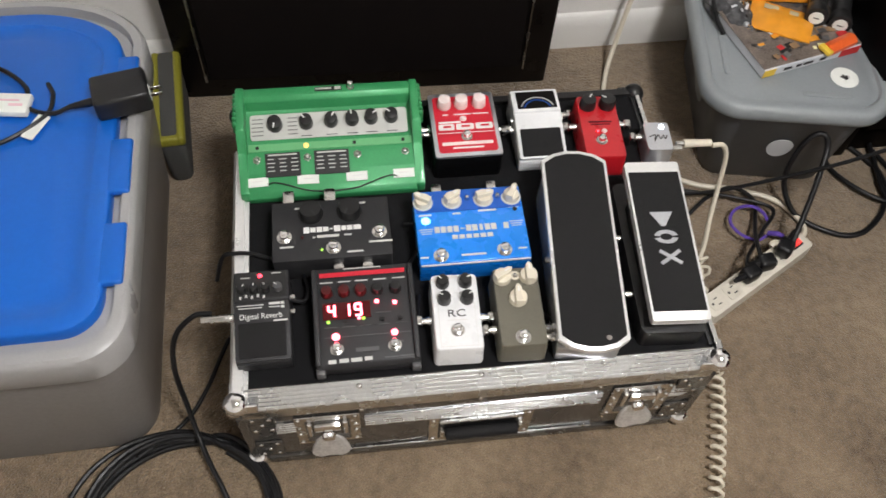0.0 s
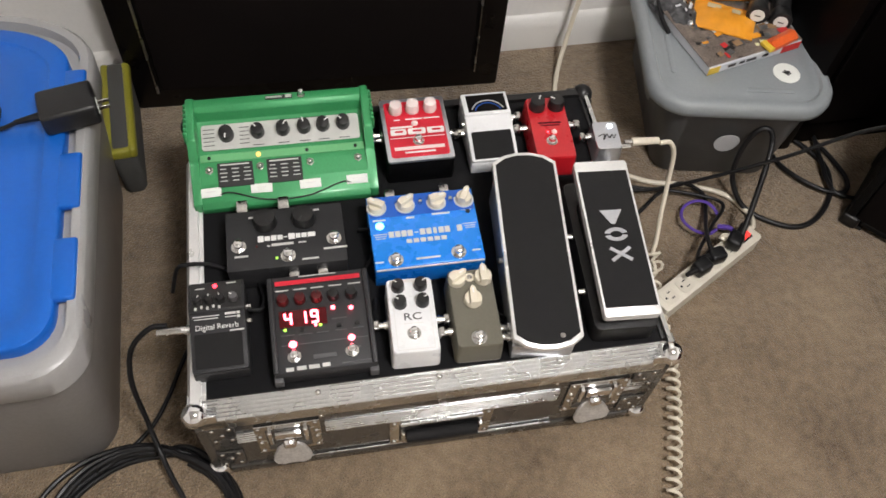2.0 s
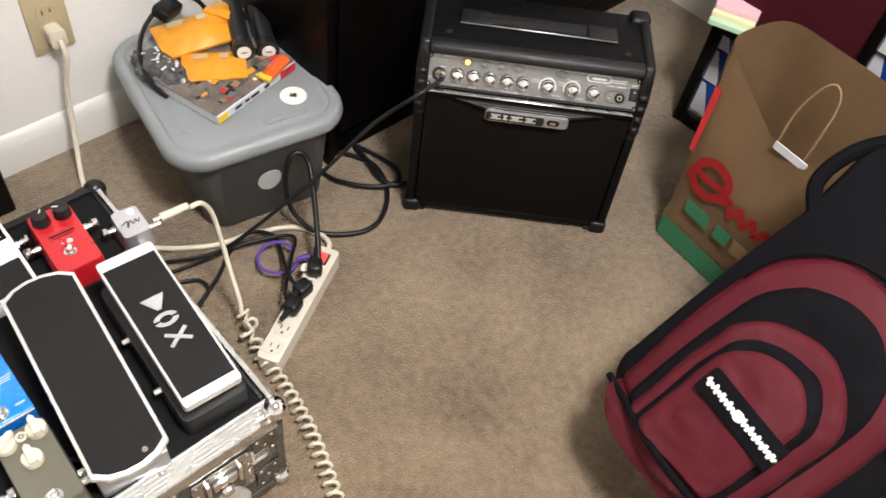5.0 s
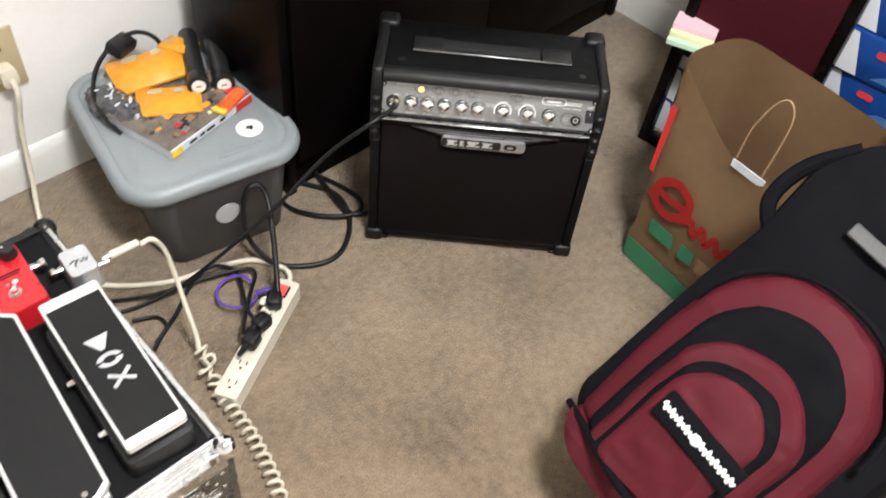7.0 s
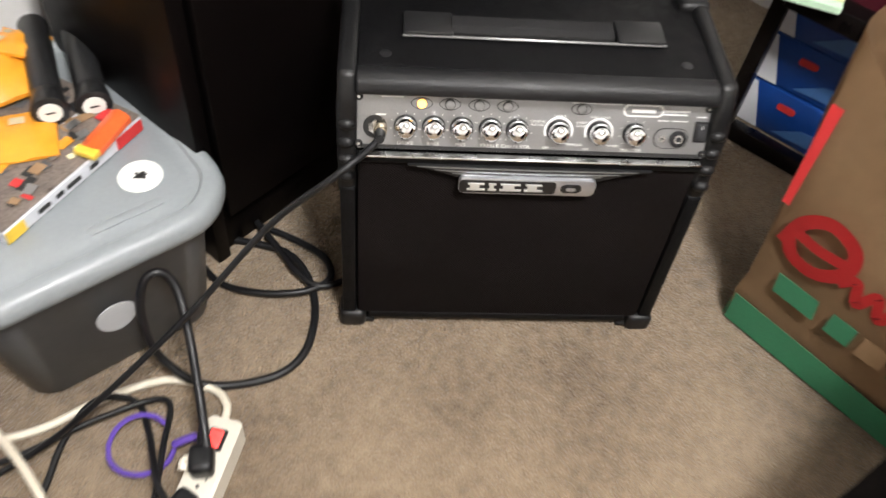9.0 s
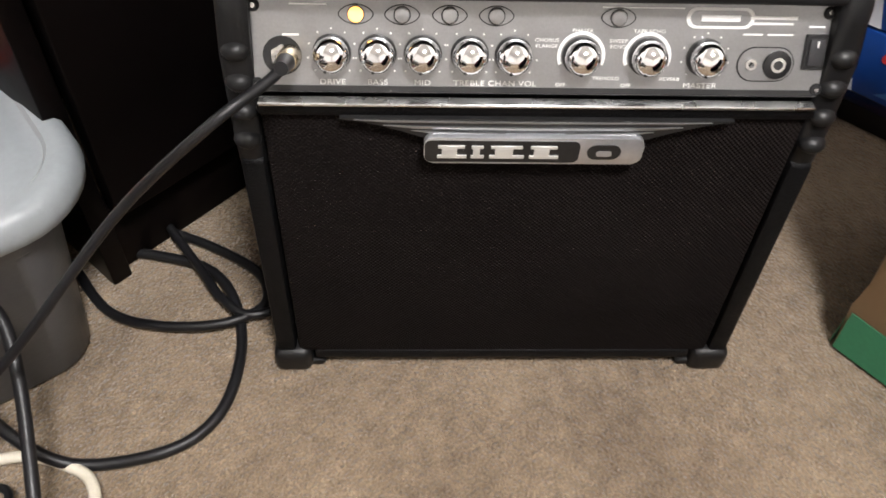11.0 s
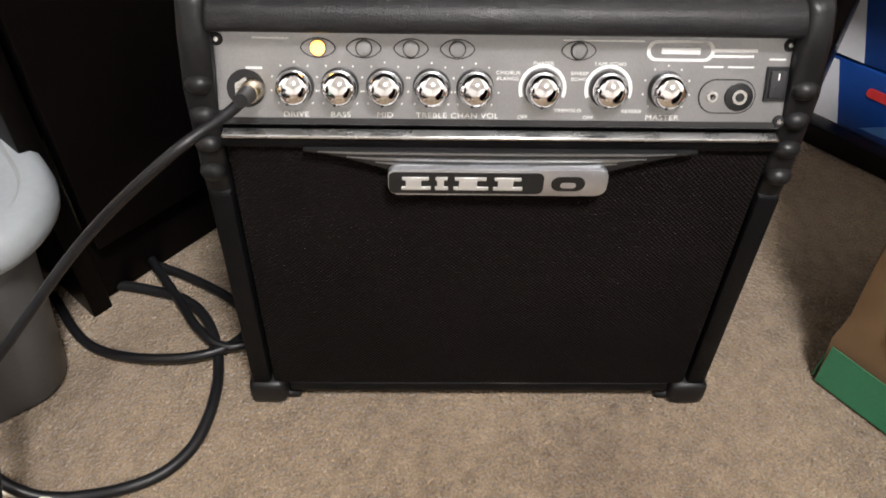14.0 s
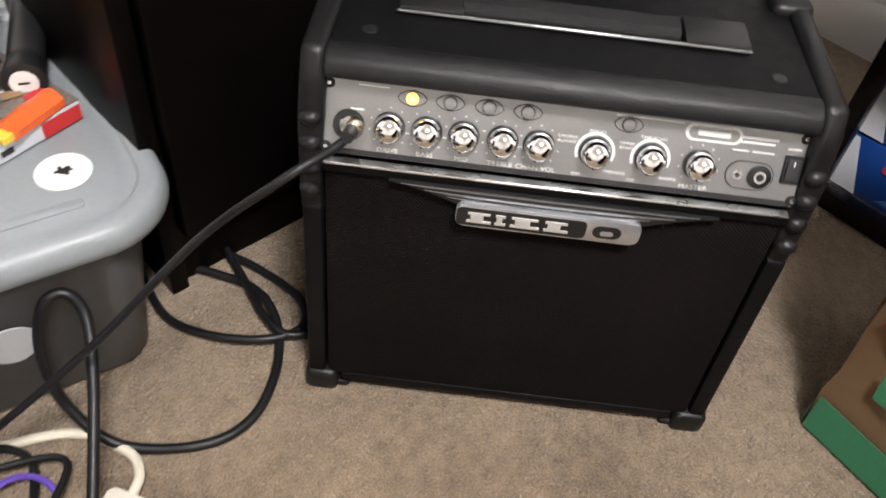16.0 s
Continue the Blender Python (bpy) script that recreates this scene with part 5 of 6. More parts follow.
def ring3(pts, z):
    return [(x, y, z) for x, y in pts]


tote = thing("storage_tote", pose(0.975, 0.602, 0, 0, 0, -11.0), "grey plastic storage tote with lid beside the wall", "storage bin")


def bowed(w, d, r, bow=0.006):
    """A rounded rectangle whose sides swell a little."""
    return [(x * (1 + bow / (w / 2) * max(0, 1 - (2 * y / d) ** 2)), y * (1 + bow / (d / 2) * max(0, 1 - (2 * x / w) ** 2))) for x, y in rounded(w, d, r, 8)]


bm = bmesh.new()
loft(bm, [ring3(rounded(0.216, 0.322, 0.032, 8), 0.0), ring3(rounded(0.226, 0.332, 0.036, 8), 0.007), ring3(bowed(0.262, 0.344, 0.045), 0.158),
          ring3(bowed(0.272, 0.350, 0.045), 0.162), ring3(bowed(0.274, 0.350, 0.045), 0.188)])
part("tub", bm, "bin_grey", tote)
bm = bmesh.new()
W0, D0 = 0.322, 0.364
loft(bm, [ring3(bowed(W0 - 0.006, D0 - 0.006, 0.060), 0.174), ring3(bowed(W0, D0, 0.062), 0.177), ring3(bowed(W0 + 0.003, D0 + 0.003, 0.063), 0.186), ring3(bowed(W0 - 0.001, D0 - 0.001, 0.062), 0.196),
          ring3(bowed(W0 - 0.010, D0 - 0.010, 0.058), 0.2015), ring3(bowed(W0 - 0.024, D0 - 0.024, 0.052), 0.2032), ring3(bowed(W0 - 0.038, D0 - 0.040, 0.046), 0.2020), ring3(bowed(W0 - 0.044, D0 - 0.048, 0.044), 0.1975),
          ring3(bowed(W0 - 0.062, D0 - 0.066, 0.036), 0.1965), ring3(bowed(W0 - 0.068, D0 - 0.074, 0.034), 0.1985), ring3(bowed(W0 - 0.110, D0 - 0.12, 0.03), 0.1990)])
lid = part("lid", bm, "bin_lid_grey", tote, "light grey lid with rounded rim")
part("lid_rib", prism(bmesh.new(), rounded(0.085, 0.011, 0.005), 0.1960, 0.2000, 0.0015, 2, m=pose(0.050, -0.138, 0, 0, 0, 0)), "bin_lid_grey", lid)
part("lid_rib", prism(bmesh.new(), rounded(0.010, 0.150, 0.005), 0.1960, 0.2000, 0.0015, 2, m=pose(-0.116, -0.030, 0, 0, 0, 0)), "bin_lid_grey", lid)
SX, SY = 0.0868, -0.0938
st = part("round_sticker", cyl(bmesh.new(), (SX, SY, 0.1988), 0.0240, 0.0008, n=36), "sticker", lid, "round white sticker with black splat")
bm = bmesh.new()
for k, (dx, dy, w, d) in enumerate(((0.0, 0.0, 0.0050, 0.0040), (0.004, 0.003, 0.0032, 0.0024), (-0.005, 0.001, 0.0030, 0.0020), (0.002, -0.004, 0.0024, 0.0028), (-0.002, 0.005, 0.0020, 0.0026), (0.006, -0.001, 0.0022, 0.0016))):
    ball(bm, (SX + dx, SY + dy, 0.1998 + 0.00003 * k), (w, d, 0.0004), 10)
part("sticker_splat", bm, "black_print", st)
fm = pose(-0.001, -0.1735, 0.098, 94.6)
blob = [(0.0225 * math.cos(a) * (1 + 0.10 * math.sin(a)), 0.0240 * math.sin(a)) for a in (math.tau * k / 30 for k in range(30))]
part("pale_decal", prism(bmesh.new(), blob, 0.0, 0.0016, m=fm), "decal", tote, "pale grey rounded decal")
part("side_decal", prism(bmesh.new(), [(0.042 * math.cos(math.tau * k / 24), 0.024 * math.sin(math.tau * k / 24)) for k in range(24)], 0, 0.0010, m=pose(-0.1285, -0.03, 0.10, 96.8, 0, -90)), "bin_lid_grey", tote)

# things on the tote lid
SHIFT = Matrix.Translation((0.050, 0.028, -0.0185))
book = thing("magazine", pose(0.925, 0.572, 0.2185, 0, 0, 13), "colourful magazine with pale spine lying on tote lid", "magazine")
part("page_block", box(bmesh.new(), (0, 0, 0.0095), (0.200, 0.150, 0.018), 0.001, 1), "carton_white", book)
part("cover", box(bmesh.new(), (0, 0.002, 0.0192), (0.202, 0.150, 0.0014), 0.0004, 1), "magazine", book)
part("spine_print", box(bmesh.new(), (-0.088, -0.0755, 0.0095), (0.024, 0.001, 0.015)), "bag_yellow", book)
for x, w in ((-0.05, 0.016), (-0.028, 0.010), (-0.008, 0.020), (0.022, 0.012)):
    part("spine_print", box(bmesh.new(), (x, -0.0757, 0.0095), (w, 0.001, 0.0050)), "black_print", book)
part("spine_print", box(bmesh.new(), (0.078, -0.0757, 0.0095), (0.040, 0.001, 0.015)), "bag_red", book)
rr = random.Random(11)
for k in range(84):
    mt = ("note_yellow", "carton_white", "black_print", "black_print", "kraft", "orange", "grey_case", "grey_case", "bag_red", "charcoal", "panel_grey", "kraft")[rr.randrange(12)]
    bars(book, pose(0, 0, 0.0198 + 0.00003 * k, 0, 0, rr.uniform(-25, 25)), [(rr.uniform(-0.080, 0.080), rr.uniform(-0.060, 0.056), rr.uniform(0.005, 0.022), rr.uniform(0.003, 0.014))], mt, "cover_print")
wrap = thing("wrapper", pose(0.994, 0.520, 0.2395, 0, 0, 22), "small orange red plastic wrapper on magazine", "wrapper")
bm = bmesh.new()
rows = [[(x, y, 0.007 + 0.007 * math.sin(math.pi * (y + 0.012) / 0.024) + 0.003 * noise.noise((x * 90, y * 90, 3))) for y in (-0.012, -0.007, 0.0, 0.007, 0.012)] for x in (-0.030, -0.024, -0.012, 0.0, 0.012, 0.024, 0.030)]
loft(bm, rows, cap=False, closed=False)
edge = rows[0] + [r[-1] for r in rows[1:-1]] + rows[-1][::-1] + [r[0] for r in rows[-2:0:-1]]
loft(bm, [[(x, y, 0.0) for x, y, z in edge], edge], cap=False)
bmesh.ops.remove_doubles(bm, verts=bm.verts, dist=0.00005)
part("foil", bm, "wrap_red", wrap)
part("foil_end", box(bmesh.new(), (-0.034, 0, 0.006), (0.012, 0.026, 0.008), 0.002, 2), "bag_yellow", wrap, "yellow wrapper end")


def packet(name, w, d, h, at, label):
    bm = bmesh.new()
    rows = []
    for j in range(9):
        v = -1 + 2 * j / 8
        rows.append([(w / 2 * (-1 + 2 * i / 12), d / 2 * v, h * (0.25 + 0.75 * (1 - (v * v)) * (1 - (-1 + 2 * i / 12) ** 4)) + 0.003 * noise.noise((i * 0.7, j * 0.9, w * 50))) for i in range(13)])
    low = [[(x, y, 0.0) for x, y, z in r] for r in rows]
    loft(bm, rows, cap=False, closed=False)
    loft(bm, low, cap=False, closed=False)
    edge = rows[0] + [r[-1] for r in rows[1:-1]] + rows[-1][::-1] + [r[0] for r in rows[-2:0:-1]]
    loft(bm, [[(x, y, 0.0) for x, y, z in edge], edge], cap=False)
    bmesh.ops.remove_doubles(bm, verts=bm.verts, dist=0.00005)
    p = thing(name, at, label, "snack packet", "orange packets on the tote")
    part("wrapper", bm, "orange", p)
    bars(p, pose(0, d * 0.22, h * 0.94), [(-w * 0.2, 0, w * 0.22, d * 0.16), (w * 0.16, 0, w * 0.14, d * 0.14)], "outlet")
    return p


packet("snack_packet", 0.112, 0.074, 0.012, pose(0.912, 0.588, 0.2395, 0, 0, -30), "flat bright orange packet lying on magazine")
packet("snack_packet", 0.138, 0.088, 0.022, pose(0.930, 0.678, 0.2460, 4, -3, -12), "puffy bright orange packet with pale label")
packet("snack_packet", 0.05, 0.06, 0.012, pose(1.000, 0.690, 0.262, 0, 10, 30), "small folded orange packet behind others")
for x, y, z in ((1.002, 0.648, 0.258), (1.046, 0.636, 0.248)):
    t = thing("flashlight", pose(x, y, z, 0, 0, -26), "black flashlight with pale printed end cap", "flashlight", "flashlights on the tote")
    bm = bmesh.new()
    cyl(bm, (0, 0, -0.075), 0.0175, 0.135, 0.0165, 20, 0.003, m=pose(0, 0, 0, 90))
    part("barrel", bm, "black_plastic", t)
    bm = bmesh.new()
    cyl(bm, (0, 0, 0.055), 0.0165, 0.03, 0.0205, 20, 0.003, m=pose(0, 0, 0, 90))
    part("head", bm, "black_plastic", t)
    part("end_cap", cyl(bmesh.new(), (0, 0, 0.0852), 0.0125, 0.0012, n=24, m=pose(0, 0, 0, 90)), "sticker", t, "pale end label")
    bm = bmesh.new()
    box(bm, (0, 0, 0.0866), (0.010, 0.002, 0.0006), m=pose(0, 0, 0, 90))
    part("label_bar", bm, "black_print", t)
rr = random.Random(4)
pouch = thing("bead_pouch", pose(0.842, 0.640, 0.217, 0, 0, 10), "crumpled clear pouch of dark and silver beads", "pouch")
bm = bmesh.new()
bmesh.ops.create_icosphere(bm, subdivisions=3, radius=1)
for v in bm.verts:
    k = 1 + 0.35 * noise.noise(v.co * 2.6)
    v.co = Vector((v.co.x * 0.036 * k, v.co.y * 0.072 * k, max(0, v.co.z * 0.022 * k + 0.012)))
part("pouch_film", bm, "pouch", pouch)
for k in range(9):
    part("printed_flake", box(bmesh.new(), (0, 0, 0), (rr.uniform(0.006, 0.016), rr.uniform(0.003, 0.006), 0.0012), 0.0004, 1, m=pose(rr.uniform(-0.018, 0.018), rr.uniform(-0.045, 0.045), 0.0355, rr.uniform(-12, 12), 0, rr.uniform(0, 180))), "carton_white", pouch)
for k in range(16):
    a, b = rr.uniform(0, math.tau), rr.uniform(0.2, 0.9)
    part("bead", ball(bmesh.new(), (0.030 * b * math.cos(a), 0.062 * b * math.sin(a), 0.034 - 0.014 * b), (0.0062, 0.0062, 0.0055), 10), ("silver_box", "black_gloss", "nickel")[k % 3], pouch)
solid("headset_cable", tube(bmesh.new(), [(0.812, 0.585, 0.222), (0.806, 0.62, 0.232), (0.815, 0.67, 0.245), (0.85, 0.715, 0.265), (0.90, 0.735, 0.285), (0.945, 0.735, 0.290), (0.975, 0.725, 0.270), (0.99, 0.715, 0.225)], 0.0042), "cable",
      "loose black cord draped round the clutter on tote", "cable")
bm = bmesh.new()
box(bm, (0, 0, 0.012), (0.055, 0.035, 0.024), 0.006, 2)
solid("plug_adapter", bm, "cable", "small black plug on top of tote clutter", "plug", at=pose(0.905, 0.730, 0.270, 20, 10, 30))

# ---- blue lidded bin ----
SHIFT = Matrix.Translation((0.010, 0.014, 0))
bin_b = thing("clear_bin", pose(-0.352, 0.334, 0), "large frosted plastic bin with bright blue lid", "storage bin")
BW, BD, BH = 0.49, 0.624, 0.33


def bin_ring(w, d, r, z):
    """The bin's outline: tight front corners, wide sweeping back corners."""
    pts = []
    for sx, a0 in ((1, 0), (-1, 90)):
        for i in range(13):
            a = radians(a0 + 90 * i / 12)
            pts.append((sx * (w / 2 - 3.2 * r) + 3.2 * r * math.cos(a), d / 2 - 2.0 * r + 2.0 * r * math.sin(a), z))
    for sx, a0 in ((-1, 180), (1, 270)):
        for i in range(9):
            a = radians(a0 + 90 * i / 8)
            pts.append((sx * (w / 2 - r) + r * math.cos(a), -(d / 2 - r) + r * math.sin(a), z))
    return pts


bm = bmesh.new()
loft(bm, [bin_ring(BW - 0.085, BD - 0.050, 0.05, 0.0), bin_ring(BW - 0.075, BD - 0.042, 0.055, 0.008), bin_ring(BW - 0.026, BD - 0.026, 0.056, 0.262), bin_ring(BW - 0.022, BD - 0.022, 0.056, 0.280)])
part("tub", bm, "clear_bin", bin_b, "frosted see-through tub")
bm = bmesh.new()
loft(bm, [bin_ring(BW - 0.008, BD - 0.008, 0.058, 0.272), bin_ring(BW - 0.002, BD - 0.002, 0.058, 0.276), bin_ring(BW, BD, 0.058, 0.318), bin_ring(BW - 0.003, BD - 0.003, 0.058, 0.326), bin_ring(BW - 0.012, BD - 0.012, 0.056, BH),
          bin_ring(BW - 0.034, BD - 0.036, 0.052, BH), bin_ring(BW - 0.040, BD - 0.044, 0.050, 0.315)])
part("rim", bm, "clear_rim", bin_b, "milky rounded rim")
bm = bmesh.new()
LW, LD = BW - 0.062, BD - 0.078
loft(bm, [bin_ring(LW, LD, 0.048, 0.312), bin_ring(LW, LD, 0.048, 0.331), bin_ring(LW - 0.003, LD - 0.003, 0.047, 0.3340), bin_ring(LW - 0.008, LD - 0.008, 0.046, 0.3352), bin_ring(LW - 0.050, LD - 0.05, 0.040, 0.3352),
          bin_ring(LW - 0.058, LD - 0.058, 0.038, 0.3320), bin_ring(LW - 0.105, LD - 0.105, 0.030, 0.3315), bin_ring(LW - 0.112, LD - 0.112, 0.029, 0.3335)])
lid = part("lid", bm, "blue_lid", bin_b, "bright blue plastic lid")
for y in (-0.168, -0.030, 0.125):
    part("lid_tab", box(bmesh.new(), (LW / 2 + 0.009, y, 0.3295), (0.030, 0.090, 0.012), 0.004, 3), "blue_lid", lid)

adp = thing("power_adapter", pose(-0.128, 0.412, 0.3345, 0, 0, 12), "black wall power adapter lying on blue lid", "power adapter")
bm = box(bmesh.new(), (0, 0, 0.019), (0.074, 0.056, 0.036), 0.006, 3)
part("housing", bm, "black_plastic", adp)
for y in (-0.006, 0.006):
    part("prong", box(bmesh.new(), (0.044, y - 0.012, 0.022), (0.018, 0.0015, 0.006), 0.0004, 1), "nickel", adp)
part("rating_print", box(bmesh.new(), (0.0374, -0.012, 0.022), (0.001, 0.018, 0.014)), "sticker", adp)
part("strain_relief", cyl(bmesh.new(), (0, 0, 0.036), 0.0065, 0.035, 0.0035, 12, m=pose(0, 0, 0.016, 0, -90, 0)), "cable", adp)
solid("adapter_cord", tube(bmesh.new(), [(-0.195, 0.398, 0.350), (-0.222, 0.396, 0.342), (-0.255, 0.412, 0.340), (-0.262, 0.450, 0.340), (-0.300, 0.488, 0.340), (-0.345, 0.500, 0.340), (-0.38, 0.46, 0.340)], 0.0032), "cable",
      "thin black adapter cord on blue lid", "cable")
solid("adapter_cord", tube(bmesh.new(), [(-0.232, 0.452, 0.342), (-0.222, 0.425, 0.344), (-0.232, 0.392, 0.340), (-0.285, 0.352, 0.339), (-0.34, 0.345, 0.339), (-0.42, 0.36, 0.339)], 0.0032), "cable",
      "looped black adapter cord on blue lid", "cable")
tagp = thing("paper_tag", pose(-0.285, 0.418, 0.3360, 0, 0, -8), "white crumpled paper tag on the blue lid", "paper tag")
part("leaflet", box(bmesh.new(), (-0.01, 0, 0.006), (0.088, 0.036, 0.011), 0.003, 2), "sticker", tagp)
part("tag_strip", box(bmesh.new(), (0.058, -0.016, 0.003), (0.018, 0.044, 0.0016), 0.0005, 1, m=pose(0, 0, 0, 0, 0, -20)), "sticker", tagp)
bars(tagp, pose(0.005, 0, 0.0116), [(0, 0.004, 0.03, 0.003), (0.012, -0.004, 0.018, 0.004), (-0.02, -0.006, 0.02, 0.002)], "pink")
solid("orange_toy", prism(bmesh.new(), rounded(0.09, 0.05, 0.015), 0, 0.03, 0.008, 2), "orange", "orange plastic object on the blue lid", "object", at=pose(-0.355, 0.480, 0.3345, 0, 0, 20))

crate = thing("yellow_bag", pose(-0.128, 0.632, 0, 0, 0, 4), "grey cloth bag with yellow green edge bands behind bin", "bag")
bm = bmesh.new()
loft(bm, [ring3(rounded(0.030, 0.196, 0.010), 0.0), ring3(rounded(0.038, 0.206, 0.012), 0.010), ring3(rounded(0.044, 0.212, 0.012), 0.108), ring3(rounded(0.040, 0.208, 0.012), 0.118), ring3(rounded(0.024, 0.19, 0.008), 0.122)])
part("cloth_body", bm, "grey_cloth", crate)
for x in (-0.018, 0.018):
    part("edge_band", box(bmesh.new(), (x, -0.002, 0.112), (0.014, 0.212, 0.022), 0.006, 3), "yellow", crate, "yellow green edge band")
part("end_band", box(bmesh.new(), (0.0, -0.100, 0.111), (0.040, 0.014, 0.020), 0.005, 3), "yellow", crate)

# ---- paper grocery bag ----
SHIFT = Matrix()
def build_bag():
    bag = thing("paper_bag", pose(1.507, -0.056, 0, 0, 0, -98), "open brown paper grocery bag with red and green print", "paper bag")
    # local: x along the front face, y into the bag, z up
    W, D = 0.28, 0.17
    N, K = 48, 14

    def outline(t, flare):
        w, d = W * (1 + 0.10 * flare), D * (1 + 0.05 * flare)
        s = t * 2 * (w + d)
        x0 = -0.038 * flare
        if s < w:
            return x0 + s, 0.0
        if s < w + d:
            return x0 + w, s - w
        if s < 2 * w + d:
            return x0 + w - (s - w - d), d
        return x0, d - (s - 2 * w - d)

    rings = []
    for k in range(K + 1):
        v = k / K
        ring = []
        for i in range(N):
            t = i / N
            x, y = outline(t, v)
            front = y < 0.002
            top = 0.420
            if front:
                u = max(0, min(1, (x + 0.05) / 0.36))
                top = 0.430 - 0.030 * u - 0.105 * math.sin(math.pi * min(1, u * 1.05)) ** 1.4
            elif y > D * 0.98:
                top = 0.424
            elif x < W * 0.5:
                top = 0.430 - 0.020 * (y / D) ** 2
            z = v * top
            n = Vector((x * 7, y * 7, z * 7))
            amp_ = 0.010 * v + 0.003
            x += amp_ * noise.noise(n * 1.3)
            y += amp_ * noise.noise(n * 1.3 + Vector((5, 3, 1))) + (0.030 * v * v if front else 0)
            ring.append((x, y, z))
        for _ in range(int(5 * v)):
            ring = [tuple((Vector(ring[i - 1]) + 2 * Vector(ring[i]) + Vector(ring[(i + 1) % N])) / 4) for i in range(N)]
        rings.append(ring)
    bm = loft(bmesh.new(), rings, cap=False)
    bm.faces.ensure_lookup_table()
    bm.verts.ensure_lookup_table()
    bm.faces.new(list(reversed(bm.verts[:N])))
    bmesh.ops.solidify(bm, geom=bm.faces[:], thickness=0.0012)
    part("paper_body", bm, "kraft", bag)

    def face_z(x, z):
        v = z / 0.37
        return 0.0 + 0.028 * v * v - 0.0045

    def ink(name, outline_pts, mat, lift=0.0):
        """Ink on the front face: a thin patch that follows it."""
        bm = bmesh.new()
        top = [bm.verts.new((x, face_z(x, z) - lift, z)) for x, z in outline_pts]
        bm.faces.new(top)
        bmesh.ops.triangulate(bm, faces=bm.faces)
        bmesh.ops.solidify(bm, geom=bm.faces[:], thickness=0.0008)
        return part(name, bm, mat, bag)

    def stroke(name, pts, r, mat):
        line = glide([(x, 0, z) for x, z in pts], 8)
        left, right = [], []
        for i, q in enumerate(line):
            d = (line[min(i + 1, len(line) - 1)] - line[max(i - 1, 0)]).normalized()
            nn = Vector((-d.z, 0, d.x))
            left.append(q + nn * r)
            right.append(q - nn * r)
        bm = bmesh.new()
        a = [bm.verts.new((q.x, face_z(q.x, q.z) - 0.001, q.z)) for q in left]
        b = [bm.verts.new((q.x, face_z(q.x, q.z) - 0.001, q.z)) for q in right]
        for i in range(len(a) - 1):
            bm.faces.new((a[i], a[i + 1], b[i + 1], b[i]))
        bmesh.ops.solidify(bm, geom=bm.faces[:], thickness=0.0008)
        return part(name, bm, mat, bag)

    # looping red script mark, as plain flourishes
    stroke("red_mark", [(0.012, 0.165), (0.022, 0.205), (0.050, 0.224), (0.084, 0.212), (0.088, 0.180), (0.062, 0.156), (0.030, 0.158), (0.014, 0.180)], 0.0085, "bag_red")
    stroke("red_mark", [(0.020, 0.190), (0.050, 0.186), (0.084, 0.190)], 0.0070, "bag_red")
    stroke("red_mark", [(0.088, 0.165), (0.104, 0.182), (0.116, 0.156), (0.130, 0.182), (0.144, 0.156), (0.158, 0.182), (0.172, 0.156), (0.188, 0.180), (0.204, 0.158), (0.222, 0.176)], 0.0062, "bag_red")
    ink("green_block", [(0.030, 0.125), (0.085, 0.125), (0.090, 0.095), (0.034, 0.095)], "bag_green")
    for k in range(4):
        x = 0.105 + 0.042 * k
        ink("green_block", [(x, 0.125), (x + 0.032, 0.125), (x + 0.032, 0.095), (x, 0.095)], "bag_green" if k != 1 else "kraft")
    ink("green_band", [(-0.001, 0.052), (0.279, 0.048), (0.279, 0.004), (0.001, 0.004)], "bag_green")
    bm = bmesh.new()
    box(bm, (-0.004, D / 2, 0.026), (0.0012, D, 0.05))
    part("green_band", bm, "bag_green", bag)
    ink("red_band", [(-0.011, 0.215), (-0.021, 0.345), (-0.007, 0.345), (-0.002, 0.215)], "bag_red", 0.004)
    # twisted handles and their paper patches
    part("handle", tube(bmesh.new(), [(0.108, 0.045, 0.305), (0.108, 0.052, 0.37), (0.122, 0.062, 0.425), (0.140, 0.066, 0.442), (0.158, 0.062, 0.420), (0.162, 0.052, 0.36), (0.160, 0.045, 0.30)], 0.0019), "kraft", bag, "twisted paper handle")
    part("handle_patch", box(bmesh.new(), (0.146, 0.026, 0.318), (0.066, 0.002, 0.016), 0.0006, 1), "carton_white", bag, "white handle patch")
    return bag


build_bag()

# ---- framed maroon panel and cartons behind the bag ----
pan = thing("display_panel", pose(1.820, 0.136, 0, 0, 0, -90) @ pose(0, 0, 0, -4, 0, 0), "black framed maroon panel standing on the carpet", "display panel")
PW, PH = 0.300, 0.78
for c, s in (((0.011, 0, PH / 2), (0.022, 0.024, PH)), ((PW - 0.011, 0, PH / 2), (0.022, 0.024, PH)), ((PW / 2, 0, 0.014), (PW - 0.044, 0.024, 0.026)),
             ((PW / 2, -0.014, 0.262), (PW - 0.044, 0.052, 0.030)), ((PW / 2, 0, PH - 0.012), (PW - 0.044, 0.024, 0.024))):
    part("frame_bar", box(bmesh.new(), c, s, 0.003, 2), "black_gloss", pan)
part("maroon_sheet", box(bmesh.new(), (PW / 2, 0.002, (0.277 + PH - 0.024) / 2), (PW - 0.043, 0.010, PH - 0.024 - 0.276)), "maroon", pan, "plain maroon fabric sheet")

